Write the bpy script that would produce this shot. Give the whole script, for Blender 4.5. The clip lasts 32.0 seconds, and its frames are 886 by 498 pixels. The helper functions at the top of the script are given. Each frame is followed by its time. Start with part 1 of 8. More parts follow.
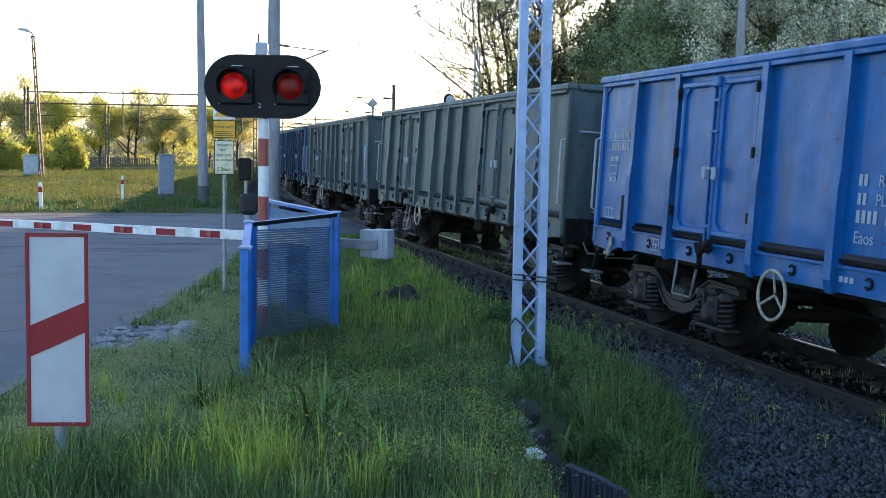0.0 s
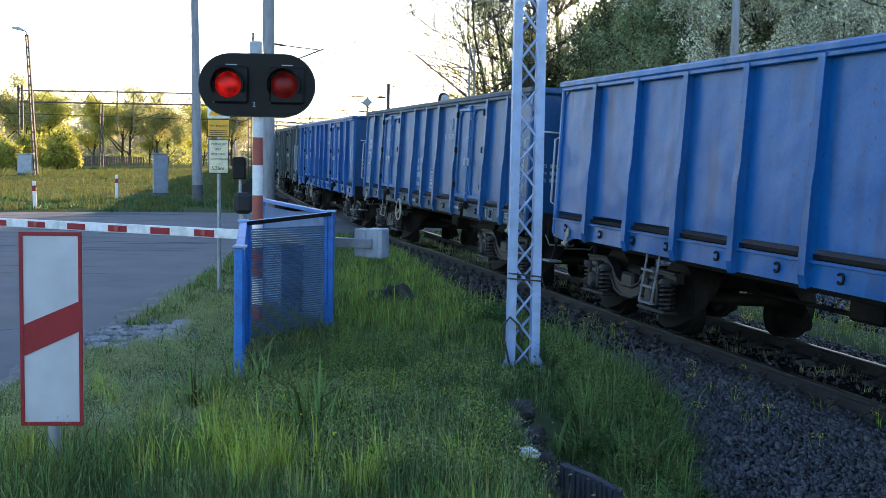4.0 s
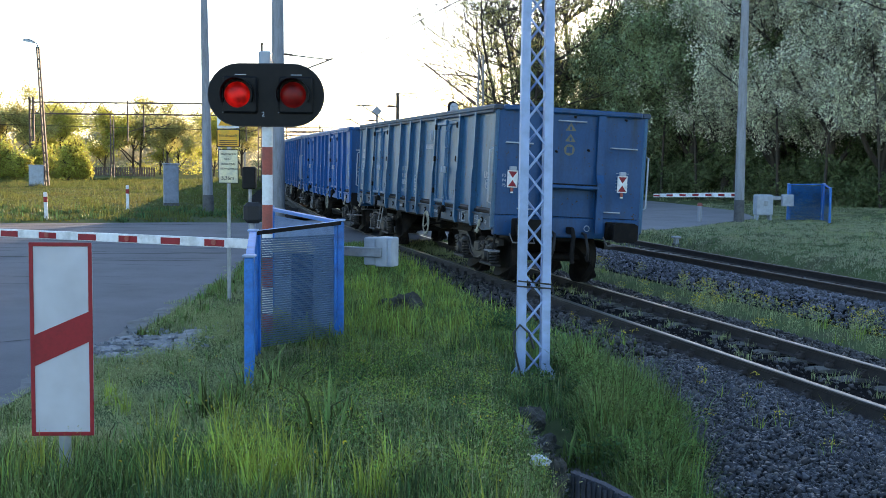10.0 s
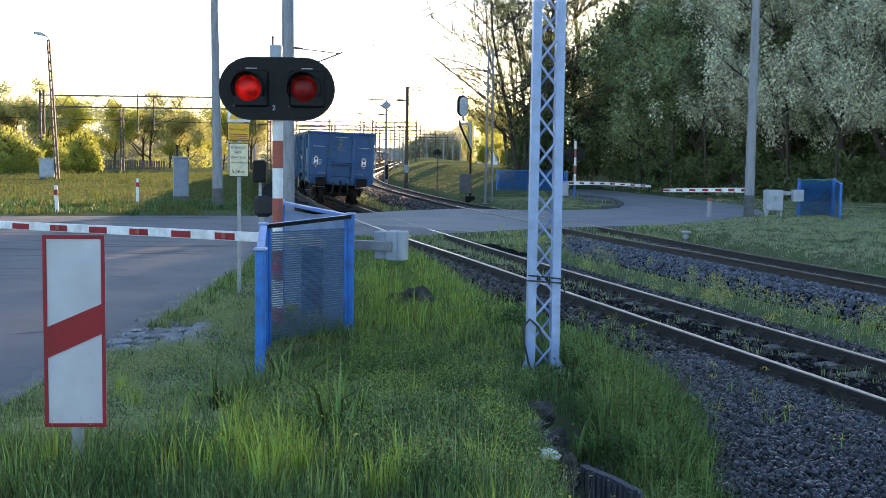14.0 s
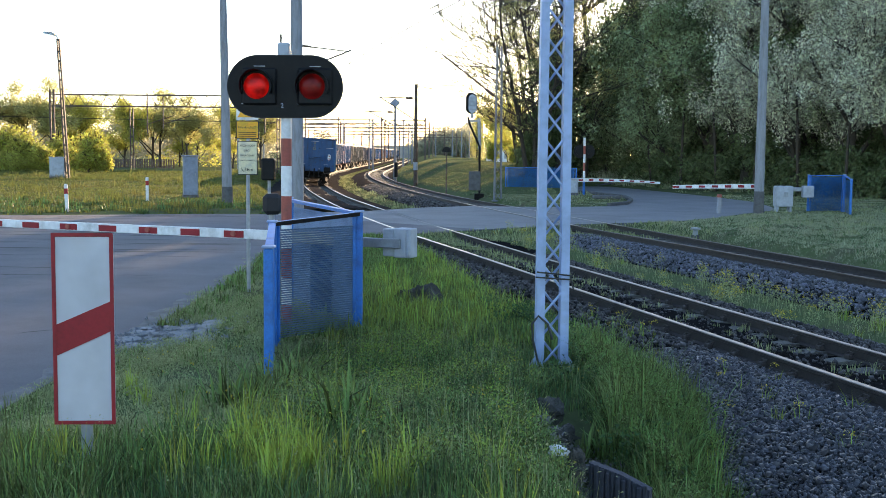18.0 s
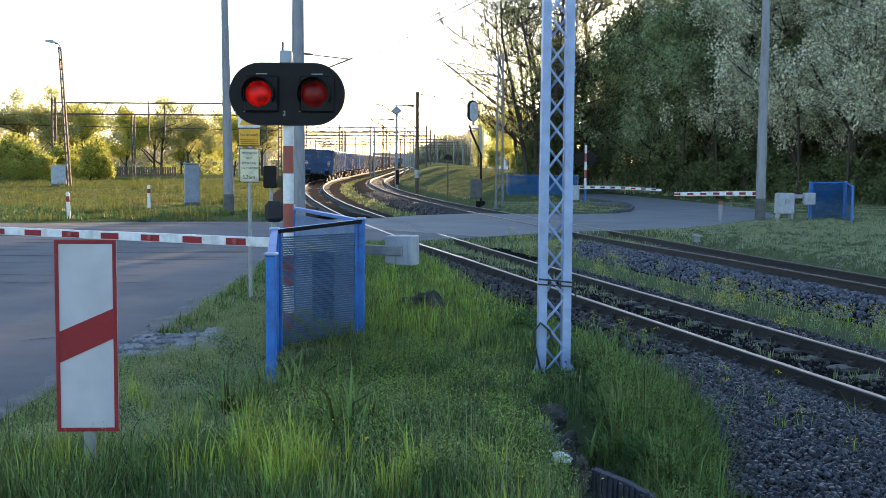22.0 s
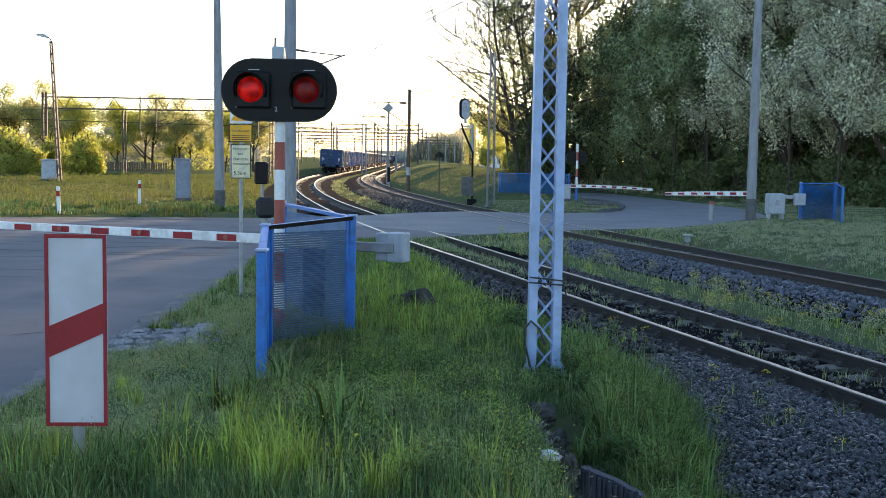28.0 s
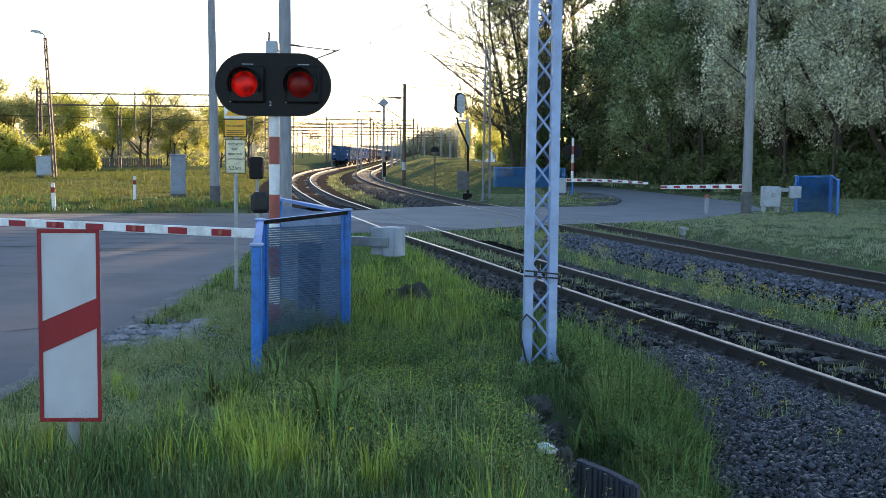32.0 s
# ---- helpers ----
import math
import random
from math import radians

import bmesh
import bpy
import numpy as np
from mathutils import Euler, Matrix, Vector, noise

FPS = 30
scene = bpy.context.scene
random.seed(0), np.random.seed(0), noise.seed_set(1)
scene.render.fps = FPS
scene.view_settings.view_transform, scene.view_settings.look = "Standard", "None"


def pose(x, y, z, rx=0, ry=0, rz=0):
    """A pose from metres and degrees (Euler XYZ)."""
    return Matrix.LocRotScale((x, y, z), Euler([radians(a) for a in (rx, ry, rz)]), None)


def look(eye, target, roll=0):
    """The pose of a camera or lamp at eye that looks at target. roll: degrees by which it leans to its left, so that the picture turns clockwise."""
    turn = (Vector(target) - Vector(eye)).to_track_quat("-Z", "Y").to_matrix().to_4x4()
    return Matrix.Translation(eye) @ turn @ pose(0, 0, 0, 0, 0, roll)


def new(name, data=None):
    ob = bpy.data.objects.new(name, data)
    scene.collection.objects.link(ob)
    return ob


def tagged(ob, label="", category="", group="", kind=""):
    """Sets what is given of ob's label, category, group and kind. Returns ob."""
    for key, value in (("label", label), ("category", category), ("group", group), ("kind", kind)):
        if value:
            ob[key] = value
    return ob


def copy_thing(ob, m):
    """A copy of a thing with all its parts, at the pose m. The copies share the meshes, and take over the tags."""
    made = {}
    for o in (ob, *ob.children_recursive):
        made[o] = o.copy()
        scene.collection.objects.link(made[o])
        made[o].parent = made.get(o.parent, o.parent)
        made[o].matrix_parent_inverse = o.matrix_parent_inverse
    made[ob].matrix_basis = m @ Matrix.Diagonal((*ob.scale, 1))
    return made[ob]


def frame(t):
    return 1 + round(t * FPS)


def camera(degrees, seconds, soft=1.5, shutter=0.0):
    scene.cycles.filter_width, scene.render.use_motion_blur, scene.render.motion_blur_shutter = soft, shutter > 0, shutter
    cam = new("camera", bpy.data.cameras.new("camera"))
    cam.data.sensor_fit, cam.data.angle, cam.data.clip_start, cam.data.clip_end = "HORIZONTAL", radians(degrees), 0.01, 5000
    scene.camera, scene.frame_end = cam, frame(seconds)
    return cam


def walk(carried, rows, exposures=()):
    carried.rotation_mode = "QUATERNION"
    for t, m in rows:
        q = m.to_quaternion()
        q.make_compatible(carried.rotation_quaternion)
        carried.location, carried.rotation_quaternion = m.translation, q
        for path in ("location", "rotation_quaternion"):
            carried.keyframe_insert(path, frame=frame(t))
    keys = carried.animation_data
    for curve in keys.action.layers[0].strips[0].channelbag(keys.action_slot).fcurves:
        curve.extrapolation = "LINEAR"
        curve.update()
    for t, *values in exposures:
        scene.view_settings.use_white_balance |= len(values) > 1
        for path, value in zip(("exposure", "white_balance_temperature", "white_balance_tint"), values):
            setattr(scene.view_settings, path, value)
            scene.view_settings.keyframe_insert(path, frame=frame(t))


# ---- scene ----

cam = camera(42.81, 32.0, soft=0.75, shutter=0.0)
PATH = [
    (0, -0.004, 0.011, 2.205, -0.39, -4.796, 0.977),
    (0.5, -0.001, 0.016, 2.204, -0.49, -4.882, 0.976),
    (1, -0.003, 0.02, 2.204, -0.552, -4.929, 0.914),
    (1.5, -0.005, 0.023, 2.204, -0.587, -4.926, 0.943),
    (2, -0.005, 0.013, 2.204, -0.534, -4.91, 0.928),
    (2.5, -0.005, 0.006, 2.205, -0.54, -4.95, 0.928),
    (3, -0.005, 0.013, 2.203, -0.593, -4.959, 0.906),
    (3.5, -0.007, 0.015, 2.205, -0.673, -4.865, 1.003),
    (5.5, 0.012, 0.02, 2.202, -0.627, -4.812, 0.901),
    (6, 0.006, 0.023, 2.202, -0.676, -4.742, 0.847),
    (6.5, -0.001, 0.011, 2.202, -0.561, -4.706, 0.826),
    (7, -0.011, -0, 2.204, -0.413, -4.686, 0.859),
    (7.5, -0.013, 0.002, 2.203, -0.272, -4.713, 0.787),
    (8, -0.009, 0.004, 2.203, -0.231, -4.677, 0.693),
    (8.5, -0.003, 0.007, 2.204, -0.162, -4.497, 0.63),
    (9, 0.001, 0.005, 2.205, -0.169, -4.37, 0.629),
    (9.5, 0.003, 0.005, 2.202, -0.11, -4.395, 0.597),
    (10, 0.005, 0.012, 2.203, -0.128, -4.424, 0.58),
    (10.5, 0.003, 0.009, 2.202, -0.207, -4.423, 0.576),
    (11, -0.002, 0.007, 2.204, -0.081, -4.493, 0.512),
    (11.5, 0.001, 0.003, 2.203, 0.027, -4.546, 0.508),
    (12, -0.001, 0.001, 2.2, 0.037, -4.568, 0.596),
    (12.5, -0.003, 0.008, 2.199, -0.075, -4.627, 0.719),
    (13, -0.002, 0.002, 2.202, -0.012, -4.634, 0.733),
    (13.5, -0.008, 0.009, 2.201, 0.08, -4.72, 0.735),
    (14, -0.007, -0.002, 2.202, 0.32, -4.722, 0.753),
    (14.5, -0.009, -0.012, 2.202, 0.455, -4.721, 0.781),
    (16.5, -0.001, -0.003, 2.199, 0.998, -4.823, 0.495),
    (17, -0.001, -0.002, 2.197, 1.08, -4.878, 0.435),
    (17.5, -0.001, 0.005, 2.199, 0.905, -4.872, 0.529),
    (18, 0.003, -0.002, 2.197, 0.803, -4.851, 0.511),
    (18.5, 0.002, 0.005, 2.194, 0.771, -4.853, 0.468),
    (19, 0.005, 0.003, 2.193, 0.644, -4.714, 0.482),
    (19.5, 0.004, 0.01, 2.192, 0.782, -4.673, 0.493),
    (20, 0.006, 0.004, 2.193, 0.848, -4.718, 0.479),
    (20.5, 0.006, 0.004, 2.194, 0.809, -4.676, 0.48),
    (21, 0, -0.004, 2.196, 0.813, -4.675, 0.456),
    (21.5, -0.002, -0.006, 2.192, 0.791, -4.545, 0.453),
    (22, -0.004, -0.007, 2.193, 0.874, -4.469, 0.448),
    (22.5, -0.005, -0.014, 2.195, 0.917, -4.497, 0.456),
    (23, -0.004, -0.009, 2.194, 0.883, -4.545, 0.47),
    (23.5, -0.002, -0, 2.194, 0.767, -4.503, 0.544),
    (24, -0.002, -0.008, 2.192, 0.697, -4.538, 0.638),
    (24.5, -0.004, -0.003, 2.191, 0.672, -4.58, 0.728),
    (25, -0.003, -0.006, 2.191, 0.695, -4.707, 0.799),
    (25.5, -0.001, -0.008, 2.191, 0.724, -4.773, 0.865),
    (27.5, -0.004, -0.01, 2.189, 0.374, -4.779, 0.858),
    (28, -0.005, -0.008, 2.19, 0.409, -4.575, 0.93),
    (28.5, -0.002, -0.016, 2.191, 0.461, -4.49, 0.948),
    (29, -0.003, -0.009, 2.189, 0.391, -4.472, 0.906),
    (29.5, -0.003, -0.003, 2.187, 0.204, -4.491, 0.836),
    (30, -0.002, 0.004, 2.186, 0.114, -4.518, 0.81),
    (30.5, 0.002, -0, 2.186, 0.032, -4.575, 0.736),
    (31, 0.001, 0.01, 2.184, -0.015, -4.76, 0.717),
    (31.5, 0.003, -0.001, 2.185, 0.169, -4.912, 0.677),
    (32, 0.004, 0.006, 2.18, 0.208, -4.838, 0.658),
]


def eye_pose(x, y, z, yaw, tilt, lean):
    """A pose from degrees: yaw to the left of +y, tilt upwards, lean to the left."""
    a, b = radians(yaw), radians(tilt)
    ahead = Vector((-math.sin(a) * math.cos(b), math.cos(a) * math.cos(b), math.sin(b)))
    return look((x, y, z), Vector((x, y, z)) + ahead, lean)


walk(cam, [(t, eye_pose(*p)) for t, *p in PATH], exposures=[(0, 1.7, 6150, 15), (9, 1.7, 6200, 15), (11, 1.65, 6400, 15), (20, 1.62, 6450, 15), (23, 1.52, 6450, 15), (32, 1.49, 6500, 15)])

# ---- light ----
SUN_AZ, SUN_EL = 14.7, 11.2  # degrees to the right of +y, and above the horizon
world = bpy.data.worlds.new("sky")
scene.world = world
world.use_nodes = True
wn = world.node_tree.nodes
wl = world.node_tree.links
sky = wn.new("ShaderNodeTexSky")
sky.sky_type = "NISHITA"
sky.sun_disc = False
sky.sun_elevation = radians(SUN_EL)
sky.sun_rotation = radians(SUN_AZ)
sky.dust_density = 0.3
sky.air_density = 1.0
sky.ozone_density = 2.0
wl.new(sky.outputs[0], wn["Background"].inputs[0])
wn["Background"].inputs[1].default_value = 0.15
sun = new("sun", bpy.data.lights.new("sun", "SUN"))
sun.data.energy = 5.0
sun.data.angle = radians(0.6)
sun.data.color = (1.0, 0.72, 0.42)
az, el = radians(SUN_AZ), radians(SUN_EL)
sun_dir = Vector((math.sin(az) * math.cos(el), math.cos(az) * math.cos(el), math.sin(el)))
sun.matrix_world = look(sun_dir * 300, (0, 0, 0))


# ---- materials ----
def material(name, base, rough=0.7, metal=0.0, other=None, scale=6.0, amount=0.5, fine=60.0, bump=0.15, depth=0.01,
             island=0.0, random_tint=0.0, through_light=0.0, spec=0.5, streak=None, chips=0.0, dents=0.0):
    """base and other colours mixed by noise at two scales, with a fine relief."""
    m = bpy.data.materials.new(name)
    m.use_nodes = True
    n, k = m.node_tree.nodes, m.node_tree.links
    b = n["Principled BSDF"]
    b.inputs["Roughness"].default_value = rough
    b.inputs["Metallic"].default_value = metal
    b.inputs["Specular IOR Level"].default_value = spec
    co = n.new("ShaderNodeTexCoord")
    vec = co.outputs["Object"]
    if streak:
        mp = n.new("ShaderNodeMapping")
        mp.inputs["Scale"].default_value = streak
        k.new(vec, mp.inputs["Vector"])
        vec = mp.outputs[0]
    big = n.new("ShaderNodeTexNoise")
    big.inputs["Scale"].default_value = scale
    big.inputs["Detail"].default_value = 5.0
    big.inputs["Roughness"].default_value = 0.65
    k.new(vec, big.inputs["Vector"])
    ramp = n.new("ShaderNodeMapRange")
    ramp.inputs["From Min"].default_value = 0.62 - 0.35 * amount
    ramp.inputs["From Max"].default_value = 0.72
    k.new(big.outputs["Fac"], ramp.inputs["Value"])
    mix = n.new("ShaderNodeMix")
    mix.data_type = "RGBA"
    mix.inputs["A"].default_value = (*base, 1)
    mix.inputs["B"].default_value = (*(other or [c * 0.7 for c in base]), 1)
    k.new(ramp.outputs[0], mix.inputs["Factor"])
    paint = mix.outputs["Result"]
    if chips:
        ch = n.new("ShaderNodeTexNoise")
        ch.inputs["Scale"].default_value = 11.0
        ch.inputs["Detail"].default_value = 7.0
        ch.inputs["Roughness"].default_value = 0.7
        k.new(co.outputs["Object"], ch.inputs["Vector"])
        cr = n.new("ShaderNodeMapRange")
        cr.inputs["From Min"].default_value = 0.68 - 0.08 * chips
        cr.inputs["From Max"].default_value = 0.72 - 0.08 * chips
        k.new(ch.outputs["Fac"], cr.inputs["Value"])
        cm = n.new("ShaderNodeMix")
        cm.data_type = "RGBA"
        k.new(cr.outputs[0], cm.inputs["Factor"])
        k.new(paint, cm.inputs["A"])
        cm.inputs["B"].default_value = (0.035, 0.026, 0.024, 1)
        paint = cm.outputs["Result"]
    small = n.new("ShaderNodeTexNoise")
    small.inputs["Scale"].default_value = fine
    small.inputs["Detail"].default_value = 3.0
    k.new(co.outputs["Object"], small.inputs["Vector"])
    hsv = n.new("ShaderNodeHueSaturation")
    k.new(paint, hsv.inputs["Color"])
    vr = n.new("ShaderNodeMapRange")
    vr.inputs["To Min"].default_value = 0.75
    vr.inputs["To Max"].default_value = 1.25
    k.new(small.outputs["Fac"], vr.inputs["Value"])
    value = vr.outputs[0]
    if island or random_tint:
        if island:
            src = n.new("ShaderNodeNewGeometry").outputs["Random Per Island"]
        else:
            src = n.new("ShaderNodeObjectInfo").outputs["Random"]
        spread = island or random_tint
        r2 = n.new("ShaderNodeMapRange")
        r2.inputs["To Min"].default_value = 1 - spread
        r2.inputs["To Max"].default_value = 1 + spread
        k.new(src, r2.inputs["Value"])
        mul = n.new("ShaderNodeMath")
        mul.operation = "MULTIPLY"
        k.new(value, mul.inputs[0])
        k.new(r2.outputs[0], mul.inputs[1])
        value = mul.outputs[0]
        r3 = n.new("ShaderNodeMapRange")
        r3.inputs["To Min"].default_value = 0.5 - spread * 0.06
        r3.inputs["To Max"].default_value = 0.5 + spread * 0.04
        k.new(src, r3.inputs["Value"])
        k.new(r3.outputs[0], hsv.inputs["Hue"])
    k.new(value, hsv.inputs["Value"])
    k.new(hsv.outputs[0], b.inputs["Base Color"])
    if bump:
        bp = n.new("ShaderNodeBump")
        bp.inputs["Strength"].default_value = bump
        bp.inputs["Distance"].default_value = depth
        k.new(small.outputs["Fac"], bp.inputs["Height"])
        if dents:
            dn = n.new("ShaderNodeTexNoise")
            dn.inputs["Scale"].default_value = 1.9
            dn.inputs["Detail"].default_value = 1.0
            k.new(co.outputs["Object"], dn.inputs["Vector"])
            db = n.new("ShaderNodeBump")
            db.inputs["Strength"].default_value = dents
            db.inputs["Distance"].default_value = 0.12
            k.new(dn.outputs["Fac"], db.inputs["Height"])
            k.new(db.outputs[0], bp.inputs["Normal"])
        k.new(bp.outputs[0], b.inputs["Normal"])
    if through_light:
        tr = n.new("ShaderNodeBsdfTranslucent")
        k.new(hsv.outputs[0], tr.inputs["Color"])
        ms = n.new("ShaderNodeMixShader")
        ms.inputs[0].default_value = through_light
        k.new(b.outputs[0], ms.inputs[1])
        k.new(tr.outputs[0], ms.inputs[2])
        k.new(ms.outputs[0], n["Material Output"].inputs["Surface"])
    return m


def glow(name, colour, strength, base=None):
    """A lens that gives off light, uneven over its moulded face."""
    m = bpy.data.materials.new(name)
    m.use_nodes = True
    n, k = m.node_tree.nodes, m.node_tree.links
    b = n["Principled BSDF"]
    b.inputs["Base Color"].default_value = (*(base or colour), 1)
    b.inputs["Roughness"].default_value = 0.35
    b.inputs["Specular IOR Level"].default_value = 0.2
    b.inputs["Emission Color"].default_value = (*colour, 1)
    co = n.new("ShaderNodeTexCoord")
    no = n.new("ShaderNodeTexNoise")
    no.inputs["Scale"].default_value = 9.0
    no.inputs["Detail"].default_value = 3.0
    k.new(co.outputs["Object"], no.inputs["Vector"])
    mr = n.new("ShaderNodeMapRange")
    mr.inputs["From Min"].default_value = 0.35
    mr.inputs["From Max"].default_value = 0.65
    mr.inputs["To Min"].default_value = 0.35 * strength
    mr.inputs["To Max"].default_value = 1.35 * strength
    k.new(no.outputs["Fac"], mr.inputs["Value"])
    k.new(mr.outputs[0], b.inputs["Emission Strength"])
    return m


SOIL = material("soil and short grass", (0.105, 0.135, 0.06), 0.95, other=(0.125, 0.115, 0.075), scale=0.55, amount=0.5, fine=9, bump=0.6, depth=0.05, spec=0.00)
ASPHALT = material("worn asphalt", (0.136, 0.135, 0.15), 0.8, other=(0.098, 0.097, 0.106), scale=0.7, amount=0.6, fine=55, bump=0.35, depth=0.01, spec=0.3)
# Paler copy of the asphalt: extra brightness is put into its colour.
ASPHALT_PALE = material("paler copy of the asphalt", (0.235, 0.232, 0.24), 0.8, other=(0.175, 0.172, 0.178), scale=0.5, amount=0.6, fine=45, bump=0.35, depth=0.01, spec=0.3)
# Darker than its stones: shade in the gaps is put into the bed's colour.
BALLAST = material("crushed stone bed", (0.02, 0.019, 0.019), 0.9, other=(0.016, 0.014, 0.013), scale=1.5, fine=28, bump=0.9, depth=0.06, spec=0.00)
BALLAST_FAR = material("dusty crushed stone bed", (0.07, 0.062, 0.056), 0.95, other=(0.035, 0.031, 0.028), scale=5, amount=0.7, fine=16, bump=1.0, depth=0.08, spec=0.00)
STONE = material("crushed stone", (0.05, 0.051, 0.06), 0.42, other=(0.028, 0.026, 0.026), scale=3, fine=40, bump=0.2, island=0.92, spec=0.5)
STONE_BROWN = material("dark brownish crushed stone", (0.066, 0.058, 0.057), 0.6, other=(0.038, 0.033, 0.03), scale=3, fine=40, bump=0.2, island=0.85)
STONE_BLUE = material("blue-grey crushed stone", (0.095, 0.1, 0.125), 0.5, other=(0.05, 0.052, 0.062), scale=3, fine=40, bump=0.2, island=0.9)
RAIL_STEEL = material("polished rail head", (0.27, 0.25, 0.23), 0.36, 1.0, other=(0.3, 0.26, 0.22), scale=3, bump=0.05)
RAIL_RUST = material("rusty rail side", (0.042, 0.033, 0.029), 0.75, other=(0.025, 0.021, 0.02), scale=9, bump=0.3)
SLEEPER = material("weathered concrete sleeper", (0.13, 0.124, 0.11), 0.9, other=(0.07, 0.066, 0.05), scale=5, bump=0.4, random_tint=0.2)
WAGON_BLUE = material("blue wagon paint", (0.005, 0.112, 0.36), 0.4, other=(0.01, 0.06, 0.17), scale=1.3, amount=0.38, fine=22, bump=0.1, streak=(2.4, 2.4, 0.3), chips=0.68, dents=0.4, spec=0.42)
HOOK_PAINT = material("worn cream paint", (0.42, 0.4, 0.32), 0.7, other=(0.2, 0.17, 0.13), scale=14, amount=0.6, bump=0.2)
WORN_STEEL = material("worn bare steel", (0.22, 0.23, 0.25), 0.55, 0.3, other=(0.12, 0.1, 0.09), scale=9, amount=0.6, bump=0.2)
WAGON_GREY = material("faded blue-grey wagon paint", (0.026, 0.115, 0.235), 0.42, other=(0.055, 0.095, 0.135), scale=1.3, amount=0.38, fine=22, bump=0.1, streak=(2.4, 2.4, 0.3), chips=0.9, dents=0.4, spec=0.42)
WAGON_MID = material("dusty blue wagon paint", (0.01, 0.105, 0.3), 0.42, other=(0.022, 0.065, 0.14), scale=1.3, amount=0.38, fine=22, bump=0.1, streak=(2.4, 2.4, 0.3), chips=0.9, dents=0.4, spec=0.42)
WAGON_DARK = material("dull dark blue wagon paint", (0.016, 0.05, 0.11), 0.55, other=(0.03, 0.04, 0.05), scale=1.3, amount=0.35, fine=22, bump=0.1, streak=(2.4, 2.4, 0.3), chips=0.85, dents=0.28, spec=0.3)
WAGON_DUST = material("grimy blue-grey sill paint", (0.03, 0.075, 0.14), 0.6, other=(0.05, 0.045, 0.042), scale=2.2, amount=0.7, fine=30, bump=0.2, streak=(1.2, 2.4, 1.6), chips=0.95, dents=0.3)
BOARD_WHITE = material("clean pale sign face", (0.5, 0.51, 0.56), 0.5, other=(0.5, 0.5, 0.53), scale=2, amount=0.3, fine=5, bump=0.02)
WAGON_GREEN = material("dull grey-green wagon paint", (0.068, 0.105, 0.12), 0.55, other=(0.03, 0.042, 0.045), scale=1.2, amount=0.6, fine=22, bump=0.15, streak=(2.4, 2.4, 0.3), chips=0.85, dents=0.5)
# Blue paint darkened: shade on the wagons' end walls is in this colour.
WAGON_SHADED = material("blue wagon paint with end-wall shade", (0.009, 0.066, 0.185), 0.45, other=(0.016, 0.04, 0.085), scale=1.3, amount=0.38, fine=22, bump=0.1, streak=(2.4, 2.4, 0.3), chips=0.8, dents=0.4, spec=0.42)
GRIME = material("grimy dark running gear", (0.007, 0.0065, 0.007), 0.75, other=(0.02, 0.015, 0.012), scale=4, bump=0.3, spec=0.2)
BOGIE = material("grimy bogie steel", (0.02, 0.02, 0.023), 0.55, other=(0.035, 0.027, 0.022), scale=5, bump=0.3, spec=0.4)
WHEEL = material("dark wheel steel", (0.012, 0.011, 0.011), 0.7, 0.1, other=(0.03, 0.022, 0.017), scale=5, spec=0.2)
WHITE = material("white road paint", (0.78, 0.79, 0.8), 0.5, other=(0.55, 0.55, 0.54), scale=5, amount=0.35, fine=12, bump=0.05)
RED = material("red retroreflective paint", (0.29, 0.007, 0.016), 0.55, other=(0.2, 0.006, 0.012), scale=5, bump=0.05)
MAST_RED = material("faded red paint", (0.36, 0.085, 0.06), 0.6, other=(0.25, 0.08, 0.06), scale=8, bump=0.1)
BLUE_PAINT = material("bright blue fence paint", (0.022, 0.18, 0.58), 0.45, other=(0.02, 0.1, 0.32), scale=4, amount=0.4, bump=0.1)
BLUE_MESH = material("blue expanded metal mesh", (0.14, 0.22, 0.37), 0.5, other=(0.08, 0.13, 0.24), scale=5, bump=0.1)
BLUE_PANEL = material("blue fence sheet", (0.03, 0.19, 0.52), 0.5, other=(0.04, 0.12, 0.3), scale=2, bump=0.1)
PAVING = material("pale worn paving", (0.36, 0.35, 0.35), 0.95, other=(0.2, 0.2, 0.175), scale=3.5, amount=0.6, fine=70, bump=0.6, spec=0.1)
DUST = material("dusty gravel at the road's edge", (0.22, 0.215, 0.215), 0.95, other=(0.12, 0.12, 0.1), scale=3.5, amount=0.6, fine=70, bump=0.6, spec=0.1)
TAR = material("dark tar seam", (0.045, 0.044, 0.045), 0.9, bump=0.1)
DIM_YELLOW = material("faded yellow paint", (0.17, 0.155, 0.09), 0.7, other=(0.07, 0.09, 0.12), scale=20, bump=0)
BLACK = material("black signal enamel", (0.006, 0.0065, 0.008), 0.5, other=(0.009, 0.0095, 0.011), scale=9, bump=0.05, spec=0.2)
RUBBER = material("black rubber", (0.02, 0.02, 0.022), 0.7)
MAST_BLUE = material("pale blue mast paint", (0.36, 0.47, 0.70), 0.6, other=(0.28, 0.36, 0.52), scale=4, fine=7, bump=0.1)
GALV = material("galvanised steel", (0.36, 0.38, 0.41), 0.5, 0.4, other=(0.26, 0.28, 0.3), scale=6, fine=10, bump=0.06)
GREY_STEEL = material("dull grey mast steel", (0.19, 0.2, 0.225), 0.7, other=(0.12, 0.115, 0.11), scale=6, fine=10, bump=0.1)
CONCRETE = material("weathered pole concrete", (0.30, 0.31, 0.34), 0.9, other=(0.2, 0.2, 0.21), scale=3, bump=0.3, streak=(3, 3, 0.5))
